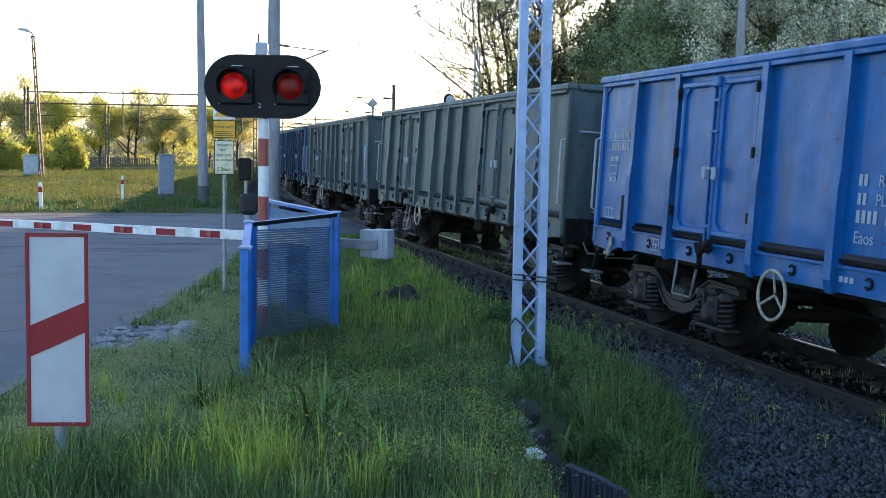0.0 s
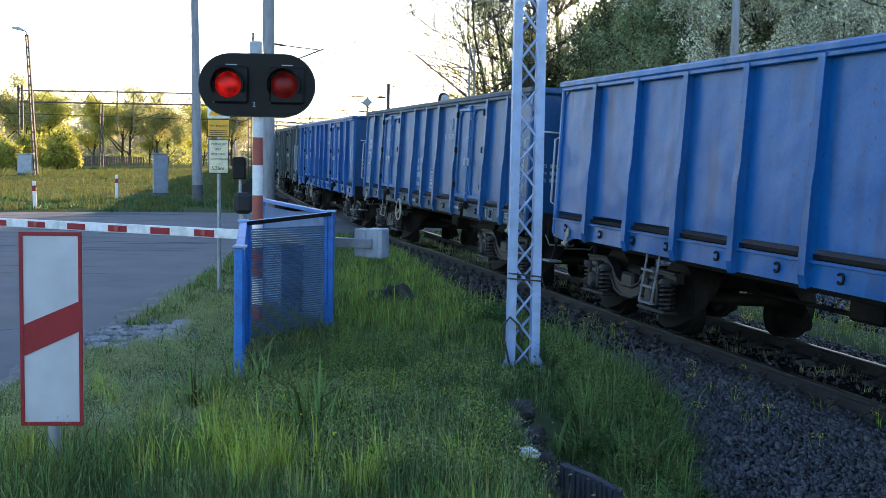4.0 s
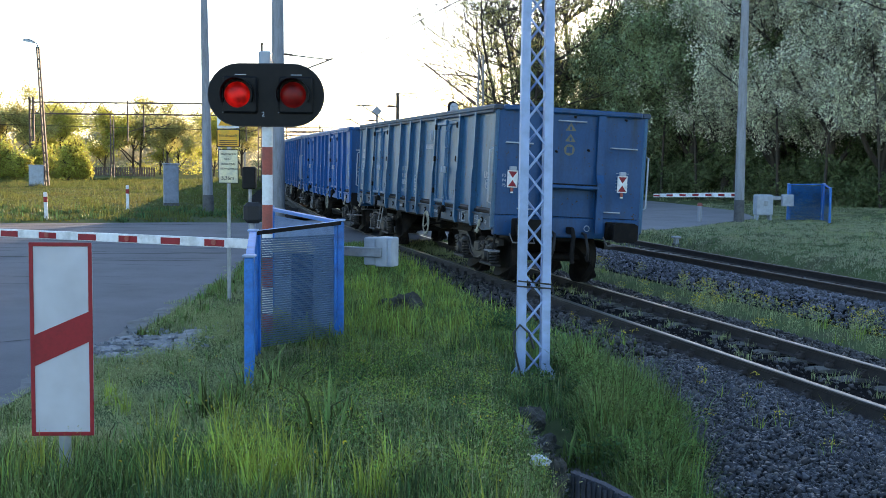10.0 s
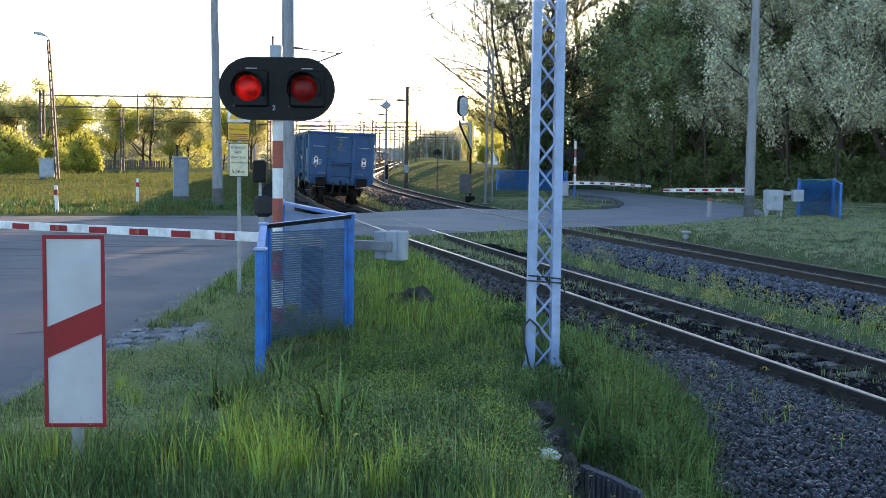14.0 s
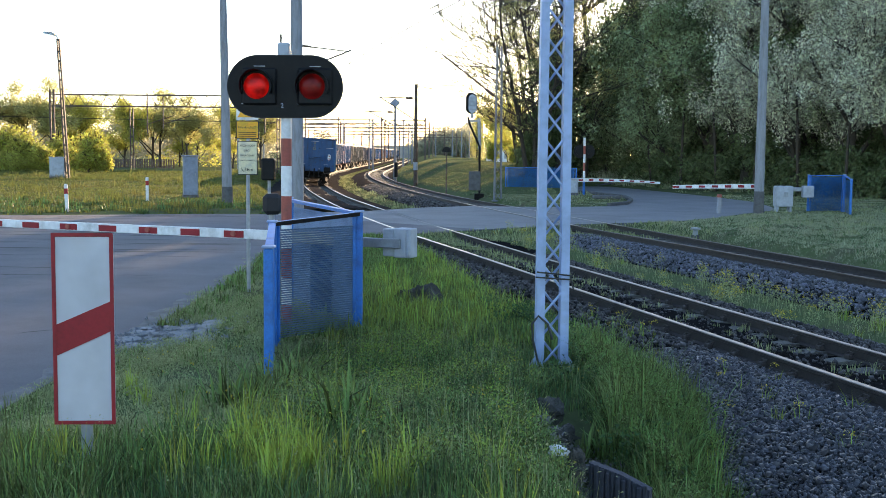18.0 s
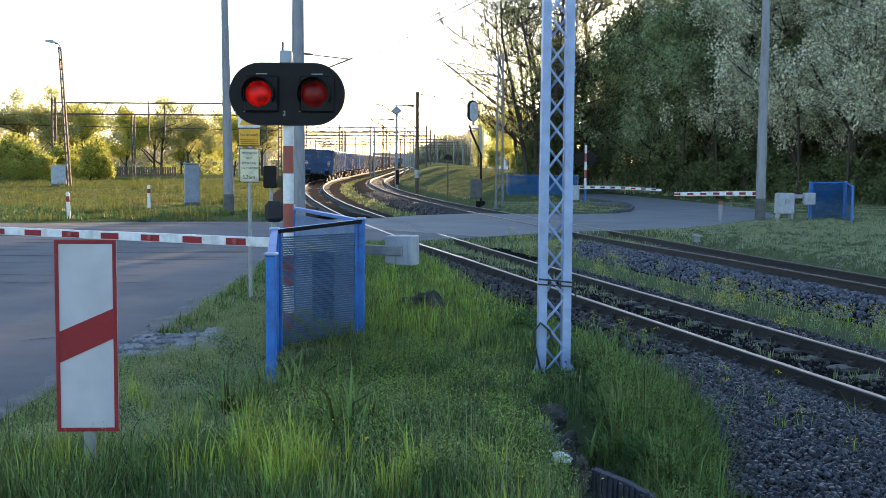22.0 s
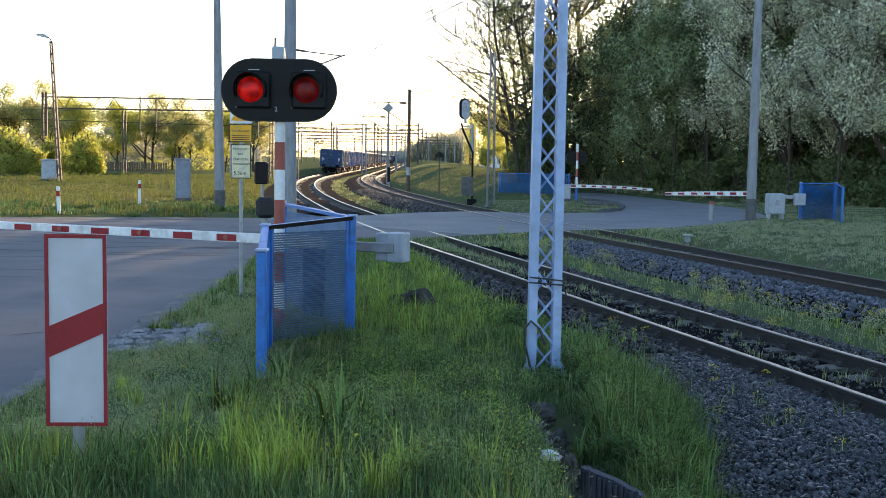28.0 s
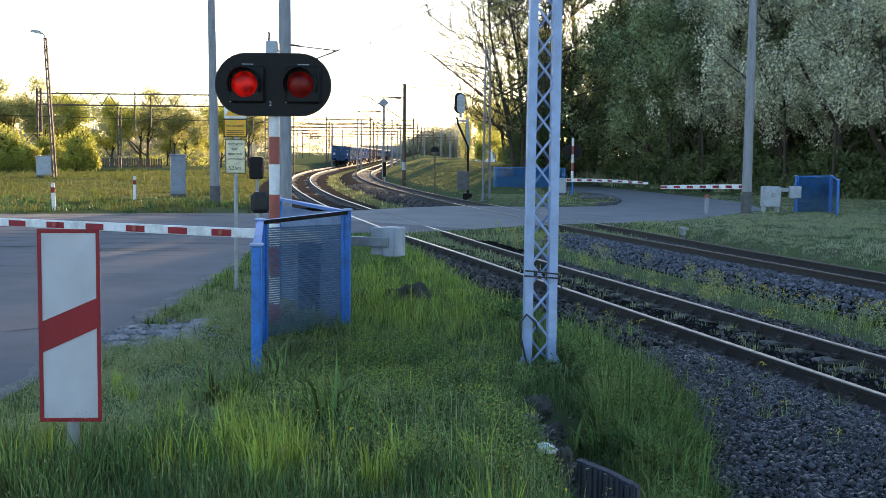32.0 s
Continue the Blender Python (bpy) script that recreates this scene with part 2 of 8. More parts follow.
CONCRETE_DARK = material("damp concrete foot", (0.12, 0.12, 0.125), 0.9, other=(0.07, 0.07, 0.07), scale=5, bump=0.3)
CABINET = material("light grey cabinet paint", (0.40, 0.44, 0.5), 0.55, other=(0.3, 0.33, 0.37), scale=3, fine=8, bump=0.05)
CAB_BLUE = material("weathered blue-grey cabinet paint", (0.24, 0.28, 0.36), 0.55, other=(0.18, 0.2, 0.25), scale=3, fine=8, bump=0.05)
YELLOW = material("yellow sign face", (0.92, 0.44, 0.015), 0.45, other=(0.6, 0.38, 0.03), scale=6, bump=0.03)
CREAM = material("cream sign face", (0.8, 0.73, 0.48), 0.5, other=(0.5, 0.5, 0.42), scale=6, bump=0.03)
INK = material("black lettering", (0.03, 0.03, 0.03), 0.7, bump=0)
PALE_INK = material("worn white lettering", (0.38, 0.42, 0.48), 0.7, other=(0.3, 0.36, 0.45), scale=30, amount=0.4, bump=0)
MAST_RUST = material("rusty lattice steel", (0.10, 0.062, 0.042), 0.8, other=(0.16, 0.15, 0.15), scale=5, bump=0.2)
CABLE = material("dark cable", (0.05, 0.05, 0.05), 0.7, bump=0)
INSULATOR = material("brown insulator glaze", (0.12, 0.07, 0.05), 0.3, bump=0)
BARK = material("dark tree bark", (0.055, 0.042, 0.032), 0.95, other=(0.09, 0.075, 0.055), scale=7, bump=0.7, depth=0.03, streak=(4, 4, 0.8))
LEAF = material("dark green foliage", (0.13, 0.17, 0.07), 0.6, other=(0.17, 0.2, 0.085), scale=0.6, bump=0, island=0.5, through_light=0.25, spec=0.25)
LEAF_MID = material("mid green spring foliage", (0.31, 0.365, 0.19), 0.6, other=(0.21, 0.26, 0.115), scale=0.5, bump=0, island=0.55, through_light=0.25, spec=0.25)
LEAF_SILVER = material("silvery blossom foliage", (0.72, 0.7, 0.54), 0.65, other=(0.43, 0.46, 0.27), scale=0.5, bump=0, island=0.65, through_light=0.25, spec=0.25)
LEAF_YELLOW = material("fresh yellow-green foliage", (0.5, 0.49, 0.1), 0.6, other=(0.32, 0.38, 0.08), scale=0.4, bump=0, island=0.4, through_light=0.62)
LEAF_BUD = material("budding brownish foliage", (0.46, 0.44, 0.17), 0.6, other=(0.36, 0.34, 0.12), scale=0.6, bump=0, island=0.4, through_light=0.7)
GRASS = material("fresh green grass", (0.145, 0.22, 0.062), 0.55, other=(0.215, 0.265, 0.09), scale=0.8, amount=0.5, bump=0, island=0.75, through_light=0.45, spec=0.25)
GRASS_LIGHT = material("young yellow-green grass", (0.26, 0.36, 0.065), 0.55, other=(0.34, 0.39, 0.09), scale=0.8, amount=0.5, bump=0, island=0.6, through_light=0.5, spec=0.25)
# Bright yellow-green: the sun on the front tufts is put into this colour.
GRASS_SUNLIT = material("tall grass shoots with sunlight in their colour", (0.36, 0.43, 0.07), 0.5, other=(0.27, 0.37, 0.08), scale=0.8, amount=0.5, bump=0, island=0.5, through_light=0.5, spec=0.3)
GRASS_DEEP = material("deep bluish green weeds", (0.068, 0.132, 0.048), 0.55, other=(0.11, 0.175, 0.068), scale=0.8, amount=0.5, bump=0, island=0.6, through_light=0.4, spec=0.2)
GRASS_DRY = material("short pale grass", (0.18, 0.205, 0.085), 0.75, other=(0.23, 0.21, 0.11), scale=0.3, amount=0.5, bump=0, island=0.35, through_light=0.35)
BANK = material("pale shaded bank grass", (0.36, 0.39, 0.235), 0.75, other=(0.41, 0.395, 0.255), scale=0.4, amount=0.5, bump=0, island=0.3, through_light=0.35, spec=0.10)
VERGE = material("short worn verge grass", (0.33, 0.37, 0.17), 0.75, other=(0.4, 0.39, 0.22), scale=0.9, amount=0.5, bump=0, island=0.35, through_light=0.35, spec=0.10)
MEADOW = material("sunny meadow grass", (0.13, 0.155, 0.042), 0.8, other=(0.175, 0.16, 0.065), scale=0.25, amount=0.5, bump=0, island=0.3, through_light=0.45, spec=0.05)
FLOWER = material("yellow flower heads", (0.62, 0.5, 0.03), 0.6, bump=0, island=0.2)
DARK_STONE = material("dark mossy stone", (0.055, 0.052, 0.045), 0.95, other=(0.1, 0.1, 0.085), scale=6, bump=0.8, depth=0.03)
TROUGH = material("damp blue-grey ribbed concrete", (0.055, 0.058, 0.075), 0.85, other=(0.025, 0.025, 0.028), scale=7, amount=0.5, bump=0.4, streak=(6, 6, 1))
LENS_ON = glow("lit red lens", (1.0, 0.012, 0.006), 0.12, (0.04, 0.002, 0.002))
LENS_DIM = glow("dim red lens", (1.0, 0.03, 0.025), 0.02, (0.03, 0.002, 0.002))
RAIL_DULL = material("dull brown rail head", (0.11, 0.085, 0.07), 0.5, 0.5, other=(0.07, 0.05, 0.04), scale=5, bump=0.1)
# Haze over the distance is mixed into these three pale colours.
FAR_WALL = material("far building wall lightened for haze", (0.46, 0.42, 0.37), 0.9, other=(0.27, 0.26, 0.26), scale=0.3, bump=0)
FAR_HAZED = material("far window and roof lightened for haze", (0.42, 0.39, 0.35), 0.5, bump=0)
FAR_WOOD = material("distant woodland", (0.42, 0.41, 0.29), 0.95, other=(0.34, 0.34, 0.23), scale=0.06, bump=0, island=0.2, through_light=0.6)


# ---- mesh helpers ----
class Shape:
    """Collects rigid pieces into one mesh."""

    def __init__(self):
        self.v, self.f, self.smooth = [], [], []

    def add(self, verts, faces, smooth=False, m=None):
        o = len(self.v)
        for p in verts:
            self.v.append(tuple(m @ Vector(p)) if m is not None else tuple(p))
        for f in faces:
            self.f.append([o + i for i in f])
            self.smooth.append(smooth)
        return self

    def box(self, c, size, bevel=0.0, m=None):
        """A box with chamfered edges."""
        hx, hy, hz = (s / 2 for s in size)
        b = min(bevel, 0.45 * min(size))
        if b <= 0:
            v = [(c[0] + x * hx, c[1] + y * hy, c[2] + z * hz) for x in (-1, 1) for y in (-1, 1) for z in (-1, 1)]
            return self.add(v, [(0, 1, 3, 2), (4, 6, 7, 5), (0, 4, 5, 1), (2, 3, 7, 6), (0, 2, 6, 4), (1, 5, 7, 3)], False, m)
        v, at = [], {}
        for x in (-1, 1):
            for y in (-1, 1):
                for z in (-1, 1):
                    for a in range(3):
                        q = [hx - b, hy - b, hz - b]
                        q[a] += b
                        at[x, y, z, a] = len(v)
                        v.append((c[0] + x * q[0], c[1] + y * q[1], c[2] + z * q[2]))
        f = []
        for a in range(3):
            i, j = [k for k in range(3) if k != a]
            for sgn in (-1, 1):
                ring = []
                for si, sj in ((-1, -1), (1, -1), (1, 1), (-1, 1)):
                    key = [0, 0, 0]
                    key[a], key[i], key[j] = sgn, si, sj
                    ring.append(at[(*key, a)])
                f.append(ring if (sgn > 0) == (a != 1) else ring[::-1])
        for a in range(3):
            i, j = [k for k in range(3) if k != a]
            for si in (-1, 1):
                for sj in (-1, 1):
                    ks = []
                    for sa in (-1, 1):
                        key = [0, 0, 0]
                        key[a], key[i], key[j] = sa, si, sj
                        ks.append(tuple(key))
                    quad = [at[(*ks[0], i)], at[(*ks[1], i)], at[(*ks[1], j)], at[(*ks[0], j)]]
                    f.append(quad if (si * sj > 0) == (a != 1) else quad[::-1])
        for x in (-1, 1):
            for y in (-1, 1):
                for z in (-1, 1):
                    tri = [at[x, y, z, 0], at[x, y, z, 1], at[x, y, z, 2]]
                    f.append(tri if x * y * z > 0 else tri[::-1])
        return self.add(v, f, False, m)

    def tube(self, points, radius, n=8, closed=True):
        """A round bar along points; radius is one number or one for each point."""
        pts = [Vector(p) for p in points]
        rad = radius if isinstance(radius, (list, tuple)) else [radius] * len(pts)
        v, f = [], []
        side = None
        for i, p in enumerate(pts):
            d = (pts[min(i + 1, len(pts) - 1)] - pts[max(i - 1, 0)]).normalized()
            if side is None:
                side = d.cross(Vector((0, 0, 1)) if abs(d.z) < 0.9 else Vector((1, 0, 0))).normalized()
            side = (side - d * side.dot(d)).normalized()
            up = d.cross(side)
            for j in range(n):
                a = 2 * math.pi * j / n
                v.append(p + (side * math.cos(a) + up * math.sin(a)) * rad[i])
        for i in range(len(pts) - 1):
            for j in range(n):
                f.append((i * n + j, i * n + (j + 1) % n, (i + 1) * n + (j + 1) % n, (i + 1) * n + j))
        self.add(v, f, n > 5)
        if closed:
            self.add(v[:n], [list(range(n))[::-1]])
            self.add(v[-n:], [list(range(n))])
        return self

    def plate(self, outline, a, b, axis=1, m=None):
        """An outline of 2D points pushed from a to b along axis."""
        def put(p, q):
            w = [p[0], p[1]]
            w.insert(axis, q)
            return w
        n = len(outline)
        v = [put(p, a) for p in outline] + [put(p, b) for p in outline]
        f = [list(range(n)), list(range(n, 2 * n))[::-1]] + [(i, n + i, n + (i + 1) % n, (i + 1) % n) for i in range(n)]
        return self.add(v, f, False, m)

    def ring(self, centre, normal, r, thick, n=20, k=6):
        c, w = Vector(centre), Vector(normal).normalized()
        s = w.cross(Vector((0, 0, 1)) if abs(w.z) < 0.9 else Vector((1, 0, 0))).normalized()
        u = w.cross(s)
        v, f = [], []
        for i in range(n):
            a = 2 * math.pi * i / n
            o = s * math.cos(a) + u * math.sin(a)
            for j in range(k):
                b = 2 * math.pi * j / k
                v.append(c + o * (r + thick * math.cos(b)) + w * thick * math.sin(b))
        for i in range(n):
            for j in range(k):
                f.append((i * k + j, ((i + 1) % n) * k + j, ((i + 1) % n) * k + (j + 1) % k, i * k + (j + 1) % k))
        return self.add(v, f, True)

    def mesh(self, name):
        me = bpy.data.meshes.new(name)
        me.from_pydata(self.v, [], self.f)
        me.polygons.foreach_set("use_smooth", self.smooth)
        me.validate()
        bm = bmesh.new()
        bm.from_mesh(me)
        bmesh.ops.recalc_face_normals(bm, faces=bm.faces)
        bm.to_mesh(me)
        bm.free()
        return me


def part(name, shape, mat, parent=None, label="", at=None):
    me = shape if isinstance(shape, bpy.types.Mesh) else shape.mesh(name)
    if mat is not None and not me.materials:
        me.materials.append(mat)
    ob = new(name, me)
    ob.parent = parent
    if at is not None:
        ob.matrix_basis = at
    if label:
        ob["label"] = label
    return ob


def thing(name, label, category, at=None, group="", kind=""):
    ob = new(name)
    ob.empty_display_size = 0.2
    if at is not None:
        ob.matrix_basis = at
    return tagged(ob, label, category, group, kind)


def raw_mesh(name, verts, quads, mat, smooth=False):
    """A mesh from arrays of vertices and of faces that all have the same number of corners."""
    me = bpy.data.meshes.new(name)
    verts, quads = np.asarray(verts, np.float32), np.asarray(quads, np.int32)
    k = quads.shape[1]
    me.vertices.add(len(verts))
    me.vertices.foreach_set("co", verts.ravel())
    me.loops.add(quads.size)
    me.loops.foreach_set("vertex_index", quads.ravel())
    me.polygons.add(len(quads))
    me.polygons.foreach_set("loop_start", np.arange(0, quads.size, k, dtype=np.int32))
    if smooth:
        me.polygons.foreach_set("use_smooth", np.ones(len(quads), bool))
    me.update(calc_edges=True)
    me.materials.append(mat)
    return me


# ---- the plan: two parallel tracks, s along them and u across, in metres ----
TURN = radians(14.7)
DX, DY = -math.sin(TURN), math.cos(TURN)
NX, NY = math.cos(TURN), math.sin(TURN)
U1, U2 = 7.2, 13.0
BEND0, BEND1, BEND = 25.0, 138.0, 0.00102


def bend(s):
    """How far the tracks have swung to the right at s."""
    s = np.asarray(s, float)
    a = np.clip(s, BEND0, BEND1) - BEND0
    return BEND * a * a + np.maximum(s - BEND1, 0) * 2 * BEND * (BEND1 - BEND0)


def bend_slope(s):
    return 2 * BEND * (min(max(s, BEND0), BEND1) - BEND0)


def cant(s):
    """How far the outer rail lies above the middle of the track."""
    s = np.asarray(s, float)
    return 0.008 + 0.03 * (np.clip((30 - s) / 6, 0, 1) + np.clip((s - 47) / 10, 0, 1))


def on_plan(s, u):
    """World x and y of a point u across at s, along the bent tracks."""
    w = u + bend(s)
    return s * DX + w * NX, s * DY + w * NY


def smooth(a, b, x):
    t = np.clip((x - a) / (b - a), 0, 1)
    return t * t * (3 - 2 * t)


ROAD = [(-3.9, -30), (-3.9, 9.7), (-3.85, 15), (-4.0, 20), (-4.25, 24), (-3.7, 28), (-1.2, 31.0), (0.7, 32.9), (3.6, 35.7), (7.3, 37.8),
        (9.3, 40.5), (11.0, 43.5), (13.2, 46.8), (14.2, 54), (13.4, 62), (12, 70), (10.6, 78),
        (9.4, 79.5), (8.2, 78), (7.2, 72), (6.9, 66), (7.9, 61.5), (8.5, 58.5), (8.2, 54), (7.5, 50.5), (6.4, 48.5), (4.6, 47.4), (2.5, 47.2),
        (0.8, 47.8), (-1.6, 45.6), (-3.3, 42.9), (-6.8, 39.8), (-9, 39.6), (-13.3, 38.2), (-20, 36.5), (-60, 30), (-60, -30)]


def road_gap(x, y):
    """Signed distance to the road's edge, negative on the road."""
    x, y = np.asarray(x, float), np.asarray(y, float)
    best, inside = np.full(x.shape, 1e9), np.zeros(x.shape, bool)
    for (ax, ay), (bx, by) in zip(ROAD, ROAD[1:] + ROAD[:1]):
        ex, ey = bx - ax, by - ay
        t = np.clip(((x - ax) * ex + (y - ay) * ey) / (ex * ex + ey * ey), 0, 1)
        best = np.minimum(best, np.hypot(x - ax - t * ex, y - ay - t * ey))
        if ay != by:
            inside ^= ((ay > y) != (by > y)) & (x < ax + (y - ay) / (by - ay) * ex)
    return np.where(inside, -best, best)


def grass_reach(y):
    """How far across the grassy ground reaches towards the near track's ballast."""
    return np.interp(y, [4, 6.5, 8, 9.3, 10.5, 12.5, 15, 19, 24, 32, 40], [2.7, 3.2, 3.7, 4.3, 4.8, 5.2, 5.3, 5.5, 5.9, 6.0, 4.2])


def ground_z(x, y):
    x, y = np.asarray(x, float), np.asarray(y, float)
    s, w = x * DX + y * DY, x * NX + y * NY
    u = w - bend(s)
    z = 0.02 + 0.05 * np.sin(0.31 * x + 1) * np.sin(0.27 * y) + 0.02 * np.sin(1.7 * x) * np.sin(1.3 * y + 2)
    z = z + 0.28 * smooth(45, 75, y) * smooth(-6, -12, x)
    # the grassy mound by the camera
    z = z + (0.40 * smooth(10.2, 4.5, y) + 0.11 * smooth(20, 13, y)) * smooth(-3.9, -2.5, x) * (1 - smooth(grass_reach(y) - 1.6, grass_reach(y) + 0.2, u))
    # a short ditch between the mast and the camera
    z = z - 0.3 * (1 + 0.9 * smooth(8.2, 7.2, y)) * np.exp(-((x - 0.94) / 0.24) ** 2) * smooth(6.62, 6.85, y) * smooth(9.3, 8.6, y)
    z = z - 0.5 * np.exp(-((x - 1.0) / 0.3) ** 4) * smooth(4.6, 5.2, y) * smooth(6.75, 6.55, y)
    # the embankment beyond the crossing
    z = z + 1.35 * smooth(14.6, 20.5, u) * smooth(62, 87, s) * (1 - 0.7 * smooth(24, 34, u))
    # the low bank behind the far track
    z = z + 0.1 * smooth(15, 19, u) * smooth(36, 28, s)
    # the track bed
    bed = smooth(grass_reach(y) - 0.9, grass_reach(y) + 0.6, u) * (1 - smooth(14.5, 15.6, u))
    z = z * (1 - bed) - 0.5 * bed
    mid = smooth(9.0, 9.8, u) * (1 - smooth(10.4, 11.2, u))
    z = z + 0.2 * mid * bed
    gap = road_gap(x, y)
    return np.where(gap < 0.0, -0.03 - 0.13 * smooth(-0.5, -1.0, gap), z * smooth(0.0, 1.3, gap) - 0.02 * (1 - smooth(0.0, 1.3, gap)))


# ---- ground, road, tracks ----
def spaced(lo, hi, near_lo, near_hi, fine, grow):
    a, step = [near_lo], fine
    while a[-1] < near_hi:
        a.append(a[-1] + fine)
    step = fine
    while a[-1] < hi:
        step *= grow
        a.append(a[-1] + step)
    b, step = [near_lo], fine
    while b[-1] > lo:
        step *= grow
        b.append(b[-1] - step)
    return np.array(b[:0:-1] + a)


gx = spaced(-2500, 2500, -8, 8, 0.16, 1.07)
gy = spaced(-1500, 3500, 3, 16, 0.16, 1.035)
GX, GY = np.meshgrid(gx, gy)
GZ = ground_z(GX, GY)
nx = len(gx)
idx = np.arange(len(gy) * nx).reshape(len(gy), nx)
quads = np.stack([idx[:-1, :-1], idx[:-1, 1:], idx[1:, 1:], idx[1:, :-1]], -1).reshape(-1, 4)
ground = new("ground", raw_mesh("ground", np.stack([GX, GY, GZ], -1).reshape(-1, 3), quads, SOIL, True))
tagged(ground, "grassy ground with bare soil along the railway", "ground", kind="structure")

from mathutils.geometry import tessellate_polygon
tris = tessellate_polygon([[Vector((x, y, 0)) for x, y in ROAD]])
rs = Shape()
rs.add([(x, y, -0.012) for x, y in ROAD], tris)
rs.add([(x, y, z) for x, y in ROAD for z in (-0.012, -0.2)], [(2 * i, 2 * i + 1, (2 * i + 3) % (2 * len(ROAD)), (2 * i + 2) % (2 * len(ROAD))) for i in range(len(ROAD))])
road = part("road", rs, ASPHALT)
tagged(road, "worn grey asphalt road over the level crossing", "road", kind="structure")

# The road past the crossing is brightened by a paler sheet on top.
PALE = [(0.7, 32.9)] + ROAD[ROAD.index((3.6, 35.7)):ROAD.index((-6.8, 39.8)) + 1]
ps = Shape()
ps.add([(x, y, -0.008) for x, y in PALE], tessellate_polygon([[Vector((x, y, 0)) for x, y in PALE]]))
tagged(part("road", ps, ASPHALT_PALE), "asphalt of the road beyond the crossing, brightened in its colour", "road", kind="structure")


def sweep(profile, s_list, u0, z0, tilt=1.0):
    """A profile of (across, up) points carried along the tracks at u0."""
    n = len(profile)
    v = []
    for s in s_list:
        c = float(cant(s)) * tilt
        for a, z in profile:
            x, y = on_plan(s, u0 + a)
            v.append((x, y, z0 + z - c * a / 0.75))
    f = [(i * n + j, i * n + (j + 1) % n, (i + 1) * n + (j + 1) % n, (i + 1) * n + j) for i in range(len(s_list) - 1) for j in range(n)]
    return v, f


RAIL_FOOT = [(-0.07, -0.172), (0.07, -0.172), (0.07, -0.158), (0.011, -0.14), (0.011, -0.052), (0.034, -0.04), (0.034, -0.014), (-0.034, -0.014),
             (-0.034, -0.04), (-0.011, -0.052), (-0.011, -0.14), (-0.07, -0.158)]
RAIL_HEAD = [(-0.035, -0.016), (0.035, -0.016), (0.035, -0.006), (0.027, 0.0), (-0.027, 0.0), (-0.035, -0.006)]
S_RAIL = list(np.arange(-30, 60, 1.5)) + list(np.arange(60, 240, 3.0)) + list(np.arange(240, 620, 20.0))


def sleeper_mesh():
    sh = Shape()
    prof = [(-1.25, -0.1), (-1.25, 0.075), (-0.95, 0.085), (-0.55, 0.085), (-0.3, 0.05), (0.3, 0.05), (0.55, 0.085), (0.95, 0.085), (1.25, 0.075), (1.25, -0.1)]
    n = len(prof)
    v = [(a, sgn * (0.13 if z > 0 else 0.15), z) for sgn in (-1, 1) for a, z in prof]
    f = [list(range(n)), list(range(n, 2 * n))[::-1]] + [(i, n + i, n + (i + 1) % n, (i + 1) % n) for i in range(n)]
    return sh.add(v, f).mesh("sleeper")


def clip_mesh():
    sh = Shape()
    for k in (-1, 1):
        sh.box((k * 0.1, 0, 0.03), (0.07, 0.12, 0.06), 0.012)
        sh.tube([(k * 0.13, -0.04, 0.05), (k * 0.07, -0.05, 0.085), (k * 0.07, 0.05, 0.085), (k * 0.13, 0.04, 0.05)], 0.011, 5)
    return sh.mesh("rail_fastening")


SLEEPER_ME, CLIP_ME = sleeper_mesh(), clip_mesh()
SLEEPER_ME.materials.append(SLEEPER)
CLIP_ME.materials.append(RAIL_RUST)


def track(name, u0, label, clips, head):
    t = thing(name, label, "railway track", kind="structure")
    for side in (-0.75, 0.75):
        v, f = sweep(RAIL_FOOT, S_RAIL, u0 + side, 0.0, 0)
        hv, hf = sweep(RAIL_HEAD, S_RAIL, u0 + side, 0.0, 0)
        lift = [-float(cant(s)) * side / 0.75 for s in S_RAIL]
        v = [(x, y, z + lift[i // len(RAIL_FOOT)]) for i, (x, y, z) in enumerate(v)]
        hv = [(x, y, z + lift[i // len(RAIL_HEAD)]) for i, (x, y, z) in enumerate(hv)]
        rail = part("rail", Shape().add(v, f), RAIL_RUST, t, "rusty brown rail web and foot")
        part("rail_head", Shape().add(hv, hf), head, rail, "steel running surface")
    spots = list(np.arange(3.0, 30.5, 0.62)) + list(np.arange(48.5, 150, 0.62))
    for s in spots:
        x, y = on_plan(s, u0)
        m = Matrix.Translation((x, y, -0.245)) @ Matrix.Rotation(TURN - math.atan(bend_slope(s)), 4, "Z") @ Matrix.Rotation(math.atan(float(cant(s)) / 0.75), 4, "Y")
        part("sleeper", SLEEPER_ME, None, t, at=m)
        if clips and s < 30:
            for side in (-0.75, 0.75):
                part("rail_fastening", CLIP_ME, None, t, at=m @ Matrix.Translation((side, 0, 0.085)))
    return t


track("railway_track_1", U1, "nearer railway track on concrete sleepers in ballast", True, RAIL_STEEL)
far_track = track("railway_track_2", U2, "farther railway track on concrete sleepers in ballast", False, RAIL_DULL)
for side in (-0.75, 0.75):
    v, f = sweep([(-0.05, -0.012), (0.05, -0.012), (0.05, 0.004), (-0.05, 0.004)], list(np.arange(32.5, 47.6, 1.5)), U2 + side, 0.003 - 0.008 * side / 0.75, 0)
    part("worn_rail_top", Shape().add(v, f), RAIL_STEEL, far_track, "rail top scoured bright by road wheels")


